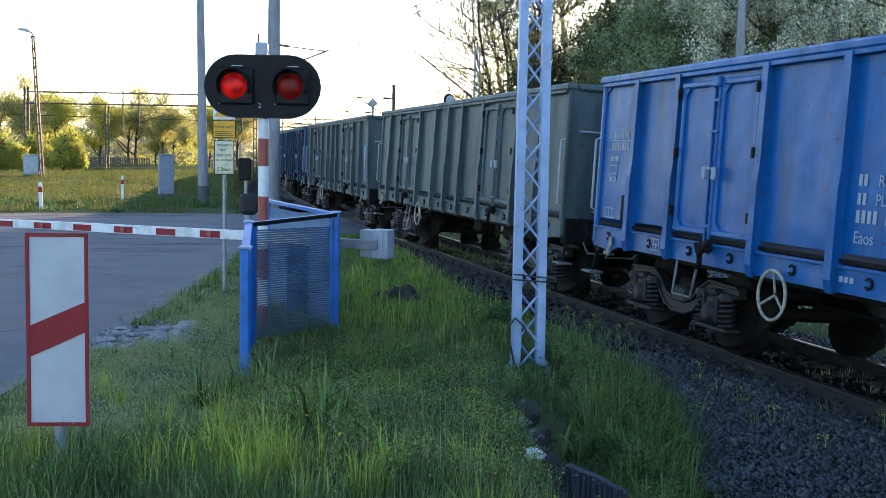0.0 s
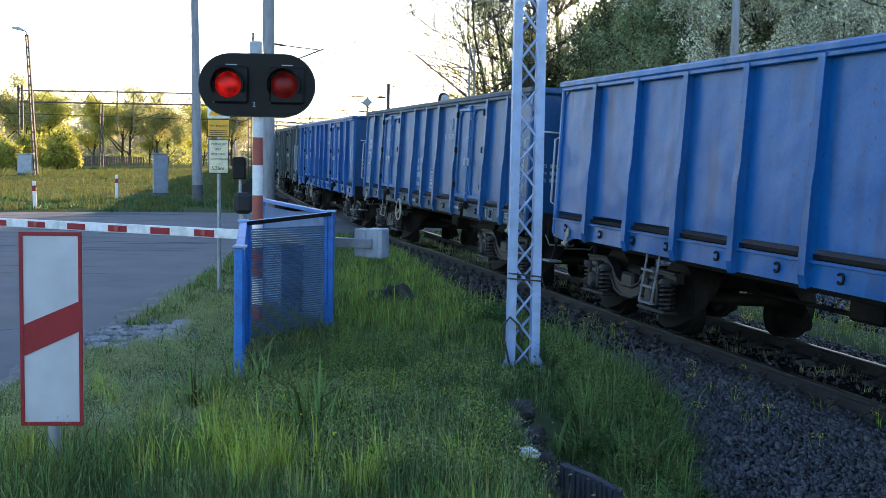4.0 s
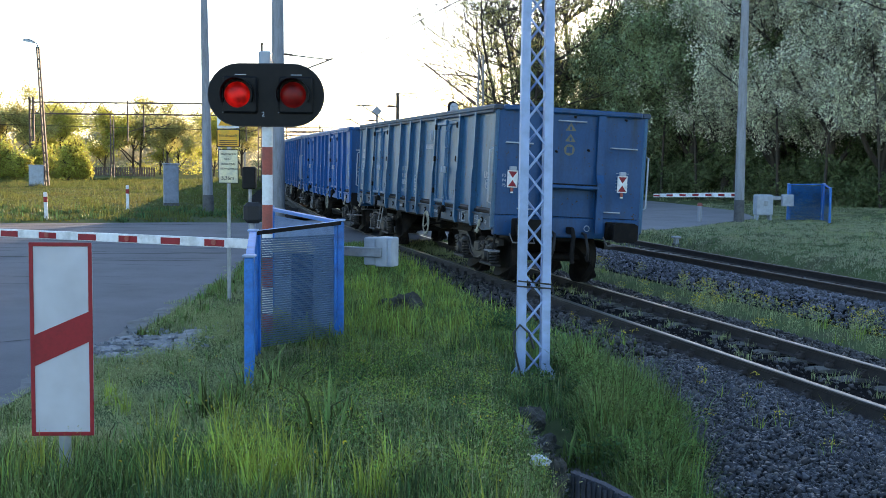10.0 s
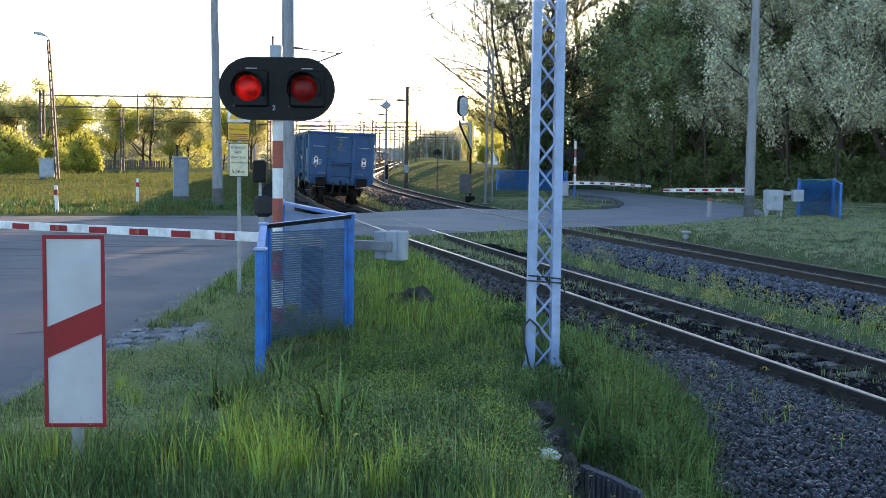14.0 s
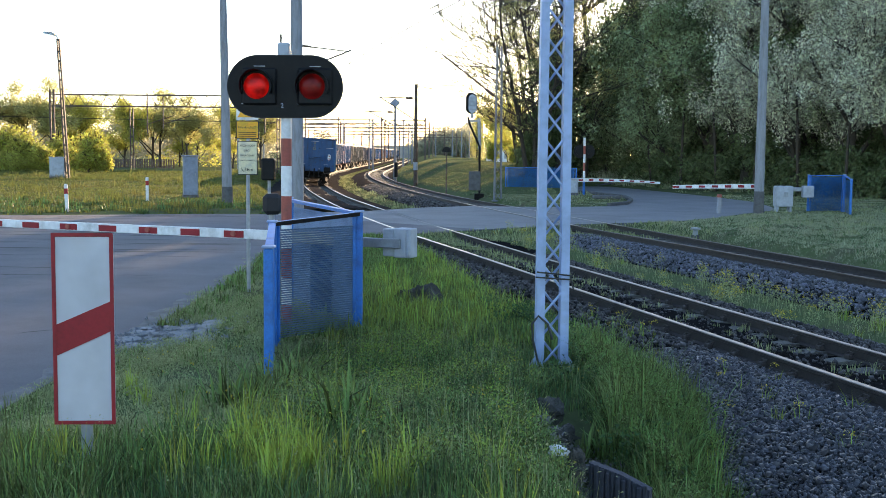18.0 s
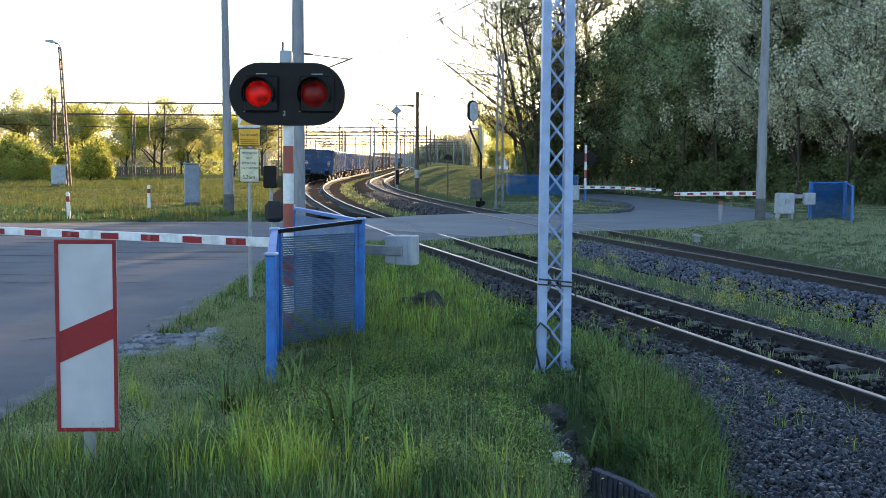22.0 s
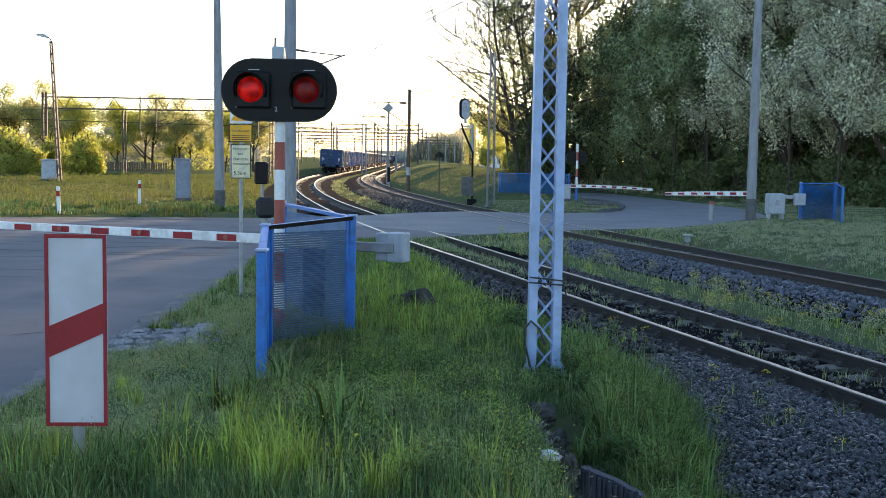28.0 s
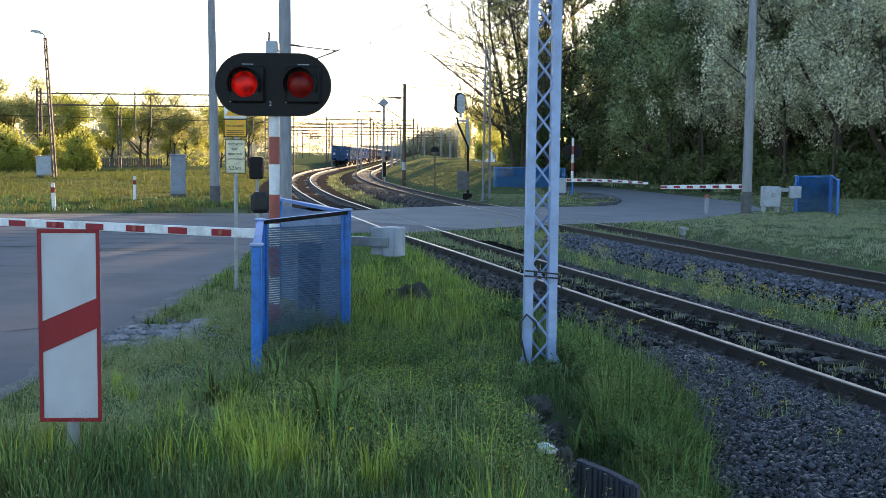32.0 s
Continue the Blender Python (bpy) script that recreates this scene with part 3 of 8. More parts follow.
def ballast(name, u0, prof, run, mat, label):
    sh = Shape()
    n = len(prof)
    v = []
    for s in run:
        for a, z in prof:
            x, y = on_plan(s, u0 + a)
            jig = 0.03 * math.sin(7.1 * s + 3 * a) * math.sin(2.3 * s + 5 * a)
            v.append((x, y, z + jig - float(cant(s)) * max(-1.5, min(1.5, a)) / 0.75))
    sh.add(v, [(i * n + j, i * n + j + 1, (i + 1) * n + j + 1, (i + 1) * n + j) for i in range(len(run) - 1) for j in range(n - 1)], True)
    return tagged(part(name, sh, mat), label, "ballast", kind="structure")


NEAR_RUN = np.arange(-30, 31.2, 0.6)
FAR_RUN = np.concatenate([np.arange(47, 120, 1.5), np.arange(120, 420, 10)])
PROF1 = [(-4.9, -0.62), (-4.2, -0.44), (-3.1, -0.36), (-2.2, -0.25), (-1.3, -0.163), (-0.75, -0.19), (0, -0.163), (0.75, -0.2), (1.3, -0.17), (1.9, -0.22), (2.6, -0.4)]
PROF2 = [(-2.6, -0.42), (-1.9, -0.2), (-1.3, -0.17), (-0.75, -0.21), (0, -0.22), (0.75, -0.21), (1.3, -0.2), (1.8, -0.3), (2.3, -0.6)]
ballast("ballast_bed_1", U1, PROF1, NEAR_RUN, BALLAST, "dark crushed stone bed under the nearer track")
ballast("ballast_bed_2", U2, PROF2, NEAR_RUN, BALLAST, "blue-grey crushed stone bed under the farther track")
ballast("ballast_bed_3", U1, [p for p in PROF1 if p[0] > -3.2], FAR_RUN, BALLAST_FAR, "dusty brown stone bed of the nearer track beyond the road")
ballast("ballast_bed_4", U2, PROF2, FAR_RUN, BALLAST_FAR, "dusty brown stone bed of the farther track beyond the road")

rng = np.random.default_rng(5)


def stones(name, count, s_lo, s_hi, u_lo, u_hi, prof, u0, size, label, mat):
    """Many small broken stones lying on a ballast bed."""
    base = np.array([(x, y, z) for x in (-1, 1) for y in (-1, 1) for z in (-1, 1)], float)
    tri = np.array([(0, 1, 3), (0, 3, 2), (4, 6, 7), (4, 7, 5), (0, 4, 5), (0, 5, 1), (2, 3, 7), (2, 7, 6), (0, 2, 6), (0, 6, 4), (1, 5, 7), (1, 7, 3)])
    s = s_lo + (s_hi - s_lo) * rng.random(count)
    u = u_lo + (u_hi - u_lo) * rng.random(count)
    pa, pz = np.array(prof).T
    a = u - u0
    z = np.interp(a, pa, pz) - cant(s) * np.clip(a, -1.5, 1.5) / 0.75
    keep = (np.abs(np.abs(a) - 0.75) > 0.1) & ((np.abs(a) > 0.7) | (rng.random(count) < 0.3))
    s, u, z = s[keep], u[keep], z[keep]
    n = len(s)
    x, y = on_plan(s, u)
    r = size * (0.35 + 0.95 * rng.random((n, 1, 1)) ** 1.8) * np.where(np.abs(u - u0) < 0.7, 0.75, 1.0)[:, None, None]
    v = base[None] * (0.35 + 0.65 * rng.random((n, 8, 3))) * r * (0.65 + 0.6 * rng.random((n, 1, 3)))
    q = rng.normal(size=(n, 4))
    q /= np.linalg.norm(q, axis=1, keepdims=True)
    w, i, j, k = q.T
    R = np.stack([1 - 2 * (j * j + k * k), 2 * (i * j - k * w), 2 * (i * k + j * w), 2 * (i * j + k * w), 1 - 2 * (i * i + k * k), 2 * (j * k - i * w),
                  2 * (i * k - j * w), 2 * (j * k + i * w), 1 - 2 * (i * i + j * j)], -1).reshape(n, 3, 3)
    v = np.einsum("nij,nkj->nki", R, v)
    v += np.stack([x, y, z + 0.004 + 0.036 * rng.random(n)], -1)[:, None]
    t = tri[None] + 8 * np.arange(n)[:, None, None]
    ob = new(name, raw_mesh(name, v.reshape(-1, 3), t.reshape(-1, 3), mat))
    return tagged(ob, label, "gravel", kind="stuff")


stones("ballast_stones", 52000, 5, 12, U1 - 4.0, U1 - 0.6, PROF1, U1, 0.0235, "loose grey crushed stones beside the nearest rail", STONE)
stones("ballast_stones", 24000, 3, 26, U1 - 2.9, U1 + 2.2, PROF1, U1, 0.032, "loose dark brownish crushed stones beside the rails", STONE_BROWN)
stones("ballast_stones", 9000, 47.5, 80, U2 - 2.4, U2 + 1.9, PROF2, U2, 0.055, "loose dark stones of the farther track beyond the road", STONE_BROWN)
stones("ballast_stones", 26000, 12, 31, U2 - 2.5, U2 + 1.2, PROF2, U2, 0.034, "loose blue-grey crushed stones of the farther track", STONE_BLUE)


# ---- the train ----
PITCH = 14.04
POSTS = [1.12, 5.4, 6.4, 7.4, 11.68]
DOORS = [(2.3, 3.98), (8.82, 10.5)]
HALF, WIDE, TOP, SILL = 6.4, 1.37, 3.15, 1.22


def side_post(p, y, sgn, top):
    """A pressed post: shallow above, deeper below a kink, with a flange in front and a foot over the sill."""
    sh = Shape()
    out = [(y, 1.0), (y + sgn * 0.09, 0.98), (y + sgn * 0.118, 1.1), (y + sgn * 0.12, 1.9), (y + sgn * 0.103, 2.06), (y + sgn * 0.095, top - 0.1), (y, top - 0.1)]
    sh.plate(out, p - HALF - 0.03, p - HALF + 0.03, 0)
    flange = [(y + sgn * 0.078, 0.985), (y + sgn * 0.09, 0.98), (y + sgn * 0.126, 1.1), (y + sgn * 0.128, 1.9), (y + sgn * 0.111, 2.07), (y + sgn * 0.103, top - 0.1), (y + sgn * 0.088, top - 0.1), (y + sgn * 0.095, 2.05), (y + sgn * 0.112, 1.89), (y + sgn * 0.11, 1.1)]
    sh.plate(flange, p - HALF - 0.055, p - HALF + 0.055, 0)
    return sh


def door_leaf(lo, hi, y, sgn, top):
    """A recessed sheet inside a raised frame with rounded corners."""
    c, wd, z0, z1 = (lo + hi) / 2 - HALF, hi - lo, SILL + 0.1, top - 0.2
    sh = Shape().box((c, y + sgn * 0.03, (z0 + z1) / 2), (wd - 0.06, 0.02, z1 - z0 - 0.04), 0.004)
    for z in (z0 + 0.035, z1 - 0.04):
        sh.box((c, y + sgn * 0.055, z), (wd - 0.02, 0.06, 0.07), 0.015)
    for q in (lo + 0.045, hi - 0.045):
        sh.box((q - HALF, y + sgn * 0.053, (z0 + z1) / 2), (0.07, 0.055, z1 - z0 - 0.02), 0.015)
    for q, o in ((lo + 0.08, 1), (hi - 0.08, -1)):
        for z, oz in ((z0 + 0.07, 1), (z1 - 0.075, -1)):
            sh.plate([(q - HALF, z), (q - HALF + o * 0.09, z), (q - HALF, z + oz * 0.09)], y + sgn * 0.035, y + sgn * 0.07, 1)
    return sh


def wagon(paint, end_paint, tail, label, posts=POSTS, doors=DOORS, wheel_x=-2.1, top=3.18, ladder=True, sill_paint=None):
    """An open high-sided wagon: x ahead, y to its left, z from the rail's top, origin at its middle."""
    w = thing("open_wagon", label, "freight wagon", group="wagons of the goods train")
    low = sill_paint or paint
    for sgn in (1, -1):
        y = sgn * WIDE
        near = sgn > 0
        part("side_wall", Shape().box((0, y, (SILL + 0.1 + top) / 2), (2 * HALF - 0.04, 0.03, top - SILL - 0.14), 0.004), paint, w)
        rail = Shape().box((0, y + sgn * 0.015, top - 0.05), (2 * HALF + 0.08, 0.17, 0.1), 0.025)
        rail.box((0, y + sgn * 0.075, top - 0.115), (2 * HALF - 0.1, 0.03, 0.05), 0.008)
        part("top_rail", rail, low, w, "dented top rail")
        edge = [(-HALF, 0.98), (-HALF, 1.24), (HALF, 1.24), (HALF, 0.98), (HALF - 0.55, 0.93), (HALF - 0.8, 1.0), (-HALF + 0.8, 1.0), (-HALF + 0.55, 0.93)]
        sill = Shape().plate(edge, y + sgn * 0.005, y + sgn * 0.045, 1)
        sill.box((0, y + sgn * 0.055, 1.225), (2 * HALF - 0.04, 0.05, 0.025), 0.006)
        part("side_sill", sill, low, w, "grimy channel sill")
        # Shade in the gap over the sill, made as a dark strip.
        part("drain_slot", Shape().box((0, y + sgn * 0.02, SILL + 0.055), (2 * HALF - 0.25, 0.03, 0.04), 0.003), GRIME, w, "dark strip standing in for the shaded gap above the sill")
        for k in (-1, 1):
            post = Shape().box((k * (HALF - 0.02), y + sgn * 0.02, (1.0 + top) / 2 - 0.04), (0.09, 0.08, top - 1.08), 0.02)
            post.plate([(k * HALF, top - 0.1), (k * (HALF - 0.28), top - 0.1), (k * (HALF - 0.1), top - 0.2), (k * HALF, top - 0.34)], y + sgn * 0.02, y + sgn * 0.032, 1)
            part("corner_post", post, paint, w)
        for p in posts:
            part("side_post", side_post(p, y, sgn, top), paint, w)
        for a, b in doors:
            for q in (a - 0.09, b + 0.09):
                part("door_post", side_post(q, y, sgn, top), paint, w)
            mid = (a + b) / 2
            for lo, hi in ((a, mid - 0.035), (mid + 0.035, b)):
                leaf = part("door_leaf", door_leaf(lo, hi, y, sgn, top), paint, w)
                if near:
                    for z in (1.55, 2.2, 2.85):
                        part("hinge", Shape().box(((lo if lo == a else hi) - HALF, y + sgn * 0.1, z), (0.05, 0.05, 0.11), 0.01), GRIME, leaf)
            if near:
                x = mid - HALF
                # A dark strip behind the bolts paints the shade between the leaves.
                part("door_gap", Shape().box((x, y + sgn * 0.032, (SILL + top) / 2 - 0.05), (0.1, 0.012, top - SILL - 0.32), 0.002), GRIME, w, "dark strip standing in for shade between the door leaves")
                bolt = Shape().tube([(x - 0.045, y + 0.085, 1.12), (x - 0.045, y + 0.085, top - 0.2)], 0.019, 7)
                bolt.tube([(x + 0.055, y + 0.085, 1.15), (x + 0.055, y + 0.085, top - 0.22)], 0.015, 7)
                for z in (1.42, 2.42, 2.75):
                    bolt.box((x, y + 0.085, z), (0.17, 0.05, 0.035), 0.008)
                bolt.box((x, y + 0.1, top - 0.24), (0.15, 0.07, 0.12), 0.02)
                latch = part("door_latch", bolt, paint, w, "upright door bolts")
                for o in (-0.1, 0.1):
                    part("latch_handle", Shape().box((x + o, y + 0.12, 1.98), (0.055, 0.05, 0.14), 0.014).box((x + o * 0.6, y + 0.1, 2.03), (0.09, 0.03, 0.03), 0.006), PALE_INK, latch, "worn bright latch handle")
                lock = Shape().box((x - 0.02, y + 0.11, 1.2), (0.2, 0.09, 0.12), 0.025).tube([(x - 0.13, y + 0.13, 1.27), (x - 0.02, y + 0.17, 1.1), (x + 0.1, y + 0.15, 1.22)], 0.028, 7)
                lock.tube([(x + 0.02, y + 0.14, 1.24), (x - 0.04, y + 0.17, 1.02), (x + 0.04, y + 0.16, 0.98)], 0.03, 7)
                part("door_lock", lock, GRIME, latch, "dark greasy door lock")
        if near:
            for p in (0.5, 1.75, 2.6, 3.6, 4.75, 5.9, 6.9, 8.05, 9.2, 10.1, 11.1, 12.3):
                arc = [(p - HALF + 0.045 * math.cos(q), y + 0.06, 1.12 + 0.045 * math.sin(q)) for q in [math.radians(40 + 280 * i / 8) for i in range(9)]]
                part("rope_eye", Shape().tube(arc, 0.013, 5), GRIME, w, "dark open rope eye")
        for k in (-1, 1):
            x = k * (HALF - 0.02)
            part("grab_rail", Shape().tube([(x, y + sgn * 0.03, 1.42), (x, y + sgn * 0.12, 1.46), (x, y + sgn * 0.12, 2.36), (x, y + sgn * 0.03, 2.4)], 0.017, 7), PALE_INK, w, "long pale grab rail")
            if near:
                hx = k * (HALF - 0.62)
                hook = Shape().box((hx, y + 0.07, 1.06), (0.07, 0.05, 0.13), 0.02).tube([(hx, y + 0.08, 1.04), (hx, y + 0.11, 0.92), (hx - 0.06, y + 0.12, 0.89), (hx - 0.085, y + 0.11, 0.94)], 0.02, 7)
                hook.tube([(hx, y + 0.11, 0.92), (hx + 0.05, y + 0.12, 0.9), (hx + 0.07, y + 0.11, 0.93)], 0.017, 6)
                part("tow_hook", hook, HOOK_PAINT, w, "worn cream painted tow hook")
                st = Shape().tube([(k * (HALF + 0.02), y - 0.05, 1.0), (k * (HALF + 0.06), y + 0.0, 0.63)], 0.022, 6)
                step = part("step", st, GRIME, w, "steel step hanger")
                part("tread", Shape().box((k * (HALF + 0.06), y + 0.01, 0.61), (0.3, 0.2, 0.03), 0.008), WORN_STEEL, step, "worn bright step tread")
        if not near:
            continue
        hw = Shape().ring((wheel_x, y + 0.14, 0.86), (0, 1, 0), 0.235, 0.017, 26, 7)
        hub = Vector((wheel_x, y + 0.1, 0.86))
        for a in range(3):
            q = math.radians(90 + 120 * a)
            hw.tube([hub, (wheel_x + math.cos(q) * 0.235, y + 0.14, 0.86 + math.sin(q) * 0.235)], 0.014, 6)
        wheel = part("brake_handwheel", hw, HOOK_PAINT, w, "worn cream three-spoked brake handwheel")
        part("shaft", Shape().tube([(wheel_x, y - 0.3, 0.86), (wheel_x, y + 0.11, 0.86)], 0.025, 6), GRIME, wheel)
        ld = Shape()
        if ladder:
            for q in (-0.16, 0.16):
                ld.tube([(3.2 + q, y - 0.0, 1.0), (3.2 + q, y + 0.07, 0.42)], 0.017, 6)
            for zz in (0.43, 0.62, 0.81):
                ld.box((3.2, y + 0.05, zz), (0.32, 0.06, 0.025), 0.005)
            part("ladder", ld, WORN_STEEL, w, "short steel hanging ladder")
        else:
            ld.tube([(4.0, y + 0.02, 1.02), (3.97, y + 0.07, 0.62), (3.55, y + 0.07, 0.62), (3.52, y + 0.02, 1.02)], 0.018, 6)
            part("stirrup", ld, WORN_STEEL, w, "bent steel stirrup step")
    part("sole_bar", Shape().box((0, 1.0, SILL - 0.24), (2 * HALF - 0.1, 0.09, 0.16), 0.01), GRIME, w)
    for k in (-1, 1):
        x = k * HALF
        part("end_wall", Shape().box((x, 0, (SILL + top) / 2), (0.03, 2 * WIDE - 0.02, top - SILL - 0.06), 0.004), end_paint, w)
        part("end_top_rail", Shape().box((x + k * 0.01, 0, top - 0.05), (0.16, 2 * WIDE - 0.16, 0.1), 0.025), end_paint, w)
        for q in (-0.52, 0.52):
            sh = Shape().plate([(x, 0.98), (x + k * 0.2, 0.98), (x + k * 0.2, 1.85), (x + k * 0.11, 2.0), (x + k * 0.09, top - 0.1), (x, top - 0.1)], q - 0.03, q + 0.03, 1)
            sh.plate([(x + k * 0.18, 0.98), (x + k * 0.205, 0.98), (x + k * 0.205, 1.86), (x + k * 0.115, 2.01), (x + k * 0.095, top - 0.1), (x + k * 0.08, top - 0.1), (x + k * 0.1, 1.99), (x + k * 0.18, 1.84)], q - 0.07, q + 0.07, 1)
            part("end_post", sh, end_paint, w)
        shelf = part("end_shelf", Shape().box((x + k * 0.12, 0, 1.78), (0.22, 0.92, 0.06), 0.012), end_paint, w)
        part("shelf_edge", Shape().box((x + k * 0.19, 0, 1.825), (0.05, 0.88, 0.025), 0.006), GRIME, shelf, "rusty worn shelf edge")
        part("headstock", Shape().box((x - k * 0.03, 0, SILL - 0.16), (0.16, 2 * WIDE, 0.36), 0.02), GRIME if not tail else WAGON_SHADED, w)
        for yy, z, l in ((0.98, 2.5, 0.48), (-0.98, 2.5, 0.48), (0.02, 2.93, 0.5), (0.8, 1.36, 0.3), (-0.8, 1.36, 0.3)):
            part("end_handrail", Shape().tube([(x, yy - l / 2, z), (x + k * 0.08, yy - l / 2, z), (x + k * 0.08, yy + l / 2, z), (x, yy + l / 2, z)], 0.015, 6), PALE_INK, w, "thin pale end handrail")
        for q in (-0.875, 0.875):
            sh = Shape().tube([(x, q, 1.03), (x + k * 0.36, q, 1.03)], 0.13, 14).tube([(x + k * 0.3, q, 1.03), (x + k * 0.5, q, 1.03)], 0.1, 12)
            sh.box((x + k * 0.055, q, 1.03), (0.07, 0.36, 0.32), 0.02)
            buf = part("buffer", sh, GRIME, w)
            part("buffer_plate", Shape().plate([(-0.225 + q, 0.9), (-0.15 + q, 0.86), (0.15 + q, 0.86), (0.225 + q, 0.9), (0.225 + q, 1.16), (0.15 + q, 1.2), (-0.15 + q, 1.2), (-0.225 + q, 1.16)], x + k * 0.5, x + k * 0.58, 0), GRIME, buf)
            part("shunter_handle", Shape().tube([(x + k * 0.1, q - 0.18, 0.92), (x + k * 0.3, q - 0.18, 0.78), (x + k * 0.3, q + 0.22, 0.78), (x + k * 0.1, q + 0.22, 0.92)], 0.013, 6), WORN_STEEL, w, "bent pale shunter's handle")
        sh = Shape().box((x + k * 0.12, 0, 1.02), (0.3, 0.08, 0.12), 0.02).tube([(x + k * 0.25, 0, 1.05), (x + k * 0.34, 0, 0.92), (x + k * 0.3, 0, 0.62), (x + k * 0.34, 0, 0.45)], 0.04, 7)
        part("coupling_hook", sh, GRIME, w, "hanging screw coupling")
        for q in (-0.28, 0.3):
            part("brake_hose", Shape().tube([(x, q, 0.98), (x + k * 0.2, q, 0.95), (x + k * 0.28, q * 1.1, 0.7), (x + k * 0.2, q * 1.2, 0.5), (x + k * 0.05, q * 1.3, 0.55)], 0.028, 6), RUBBER, w)
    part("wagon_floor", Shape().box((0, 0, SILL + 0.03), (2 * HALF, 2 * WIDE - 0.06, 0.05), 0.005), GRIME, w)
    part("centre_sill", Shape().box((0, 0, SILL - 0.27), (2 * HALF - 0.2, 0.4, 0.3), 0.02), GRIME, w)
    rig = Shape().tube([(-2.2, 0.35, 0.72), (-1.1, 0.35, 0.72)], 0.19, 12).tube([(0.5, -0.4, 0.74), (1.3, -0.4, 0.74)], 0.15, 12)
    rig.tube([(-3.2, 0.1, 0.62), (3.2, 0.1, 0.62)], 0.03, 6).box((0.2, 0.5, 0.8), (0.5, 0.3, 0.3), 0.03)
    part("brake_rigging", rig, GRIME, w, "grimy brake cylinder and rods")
    for k in (-1, 1):
        bx = k * 4.5
        bg = part("bogie", Shape().box((bx, 0, 0.62), (0.45, 2.0, 0.26), 0.04), GRIME, w)
        for sgn in (1, -1):
            yy = sgn * 1.02
            upper = [(bx - 1.32, 0.78), (bx - 0.7, 0.8), (bx - 0.5, 0.7), (bx - 0.34, 0.56), (bx - 0.15, 0.5), (bx + 0.15, 0.5), (bx + 0.34, 0.56), (bx + 0.5, 0.7), (bx + 0.7, 0.8), (bx + 1.32, 0.78)]
            lower = [(bx + 1.34, 0.66), (bx + 0.66, 0.68), (bx + 0.5, 0.52), (bx + 0.36, 0.4), (bx + 0.16, 0.34), (bx - 0.16, 0.34), (bx - 0.36, 0.4), (bx - 0.5, 0.52), (bx - 0.66, 0.68), (bx - 1.34, 0.66)]
            fr = Shape().plate(upper + lower, yy - 0.05, yy + 0.05, 1)
            rim = [(p[0], yy + sgn * 0.055, p[1] - 0.012) for p in upper]
            fr.tube(rim, 0.022, 6).tube([(p[0], yy + sgn * 0.055, p[1] + 0.012) for p in lower], 0.022, 6)
            fr.box((bx, yy, 0.56), (0.36, 0.15, 0.2), 0.03)
            part("bogie_frame", fr, BOGIE, bg)
            if sgn < 0:
                continue
            for a in (-0.9, 0.9):
                sh = Shape().box((bx + a, yy + 0.05, 0.5), (0.24, 0.2, 0.34), 0.05)
                sh.tube([(bx + a, yy, 0.46), (bx + a, yy + 0.17, 0.46), (bx + a, yy + 0.2, 0.46)], [0.125, 0.12, 0.07], 14)
                sh.box((bx + a, yy + 0.06, 0.3), (0.74, 0.2, 0.045), 0.015)
                sh.box((bx + a, yy + 0.05, 0.69), (0.2, 0.2, 0.08), 0.02)
                for q in (-0.15, 0.15):
                    sh.box((bx + a + q, yy + 0.13, 0.52), (0.05, 0.06, 0.3), 0.012)
                box = part("axle_box", sh, BOGIE, bg)
                for q in (-0.265, 0.265):
                    pts = [(bx + a + q + 0.078 * math.cos(i * 1.05), yy + 0.07 + 0.078 * math.sin(i * 1.05), 0.33 + 0.0093 * i) for i in range(34)]
                    part("coil_spring", Shape().tube(pts, 0.02, 5), BOGIE, box)
                    part("spring_cap", Shape().tube([(bx + a + q, yy + 0.07, 0.64), (bx + a + q, yy + 0.07, 0.7)], [0.115, 0.09], 12), BOGIE, box)
        for a in (-0.9, 0.9):
            for q in (-0.75, 0.75):
                o = math.copysign(1, q)
                sh = Shape().tube([(bx + a, q - o * 0.1, 0.46), (bx + a, q - o * 0.065, 0.49), (bx + a, q - o * 0.06, 0.46), (bx + a, q + o * 0.065, 0.455)], [0.486, 0.486, 0.462, 0.455], 28)
                sh.tube([(bx + a, q + o * 0.065, 0.46), (bx + a, q + o * 0.09, 0.46)], [0.38, 0.15], 20)
                part("wheel", sh, WHEEL, bg)
            part("axle", Shape().tube([(bx + a, -0.64, 0.46), (bx + a, 0.64, 0.46)], 0.08, 10), WHEEL, bg)
    return w


def bars(name, parent, mat, rows, x_plane, flip, label):
    """Lines of unreadable lettering on an end wall, as short bars."""
    for y0, z0, n, wd, ht in rows:
        me = None
        for i in range(n):
            at = Matrix.Translation((x_plane, y0 + flip * i * wd * 1.5, z0))
            b = part(name, me or Shape().box((0, 0, 0), (0.004, wd, ht)), mat, parent, label, at=at)
            me = b.data


def letters(text, size, parent, m, mat, name="lettering", label=""):
    """Painted text, as a flat mesh of its own."""
    cu = bpy.data.curves.new(name, "FONT")
    cu.body, cu.size, cu.extrude = text, size, 0.0015
    tmp = bpy.data.objects.new(name, cu)
    scene.collection.objects.link(tmp)
    me = bpy.data.meshes.new_from_object(tmp.evaluated_get(bpy.context.evaluated_depsgraph_get()))
    bpy.data.objects.remove(tmp)
    return part(name, me, mat, parent, label, at=m)


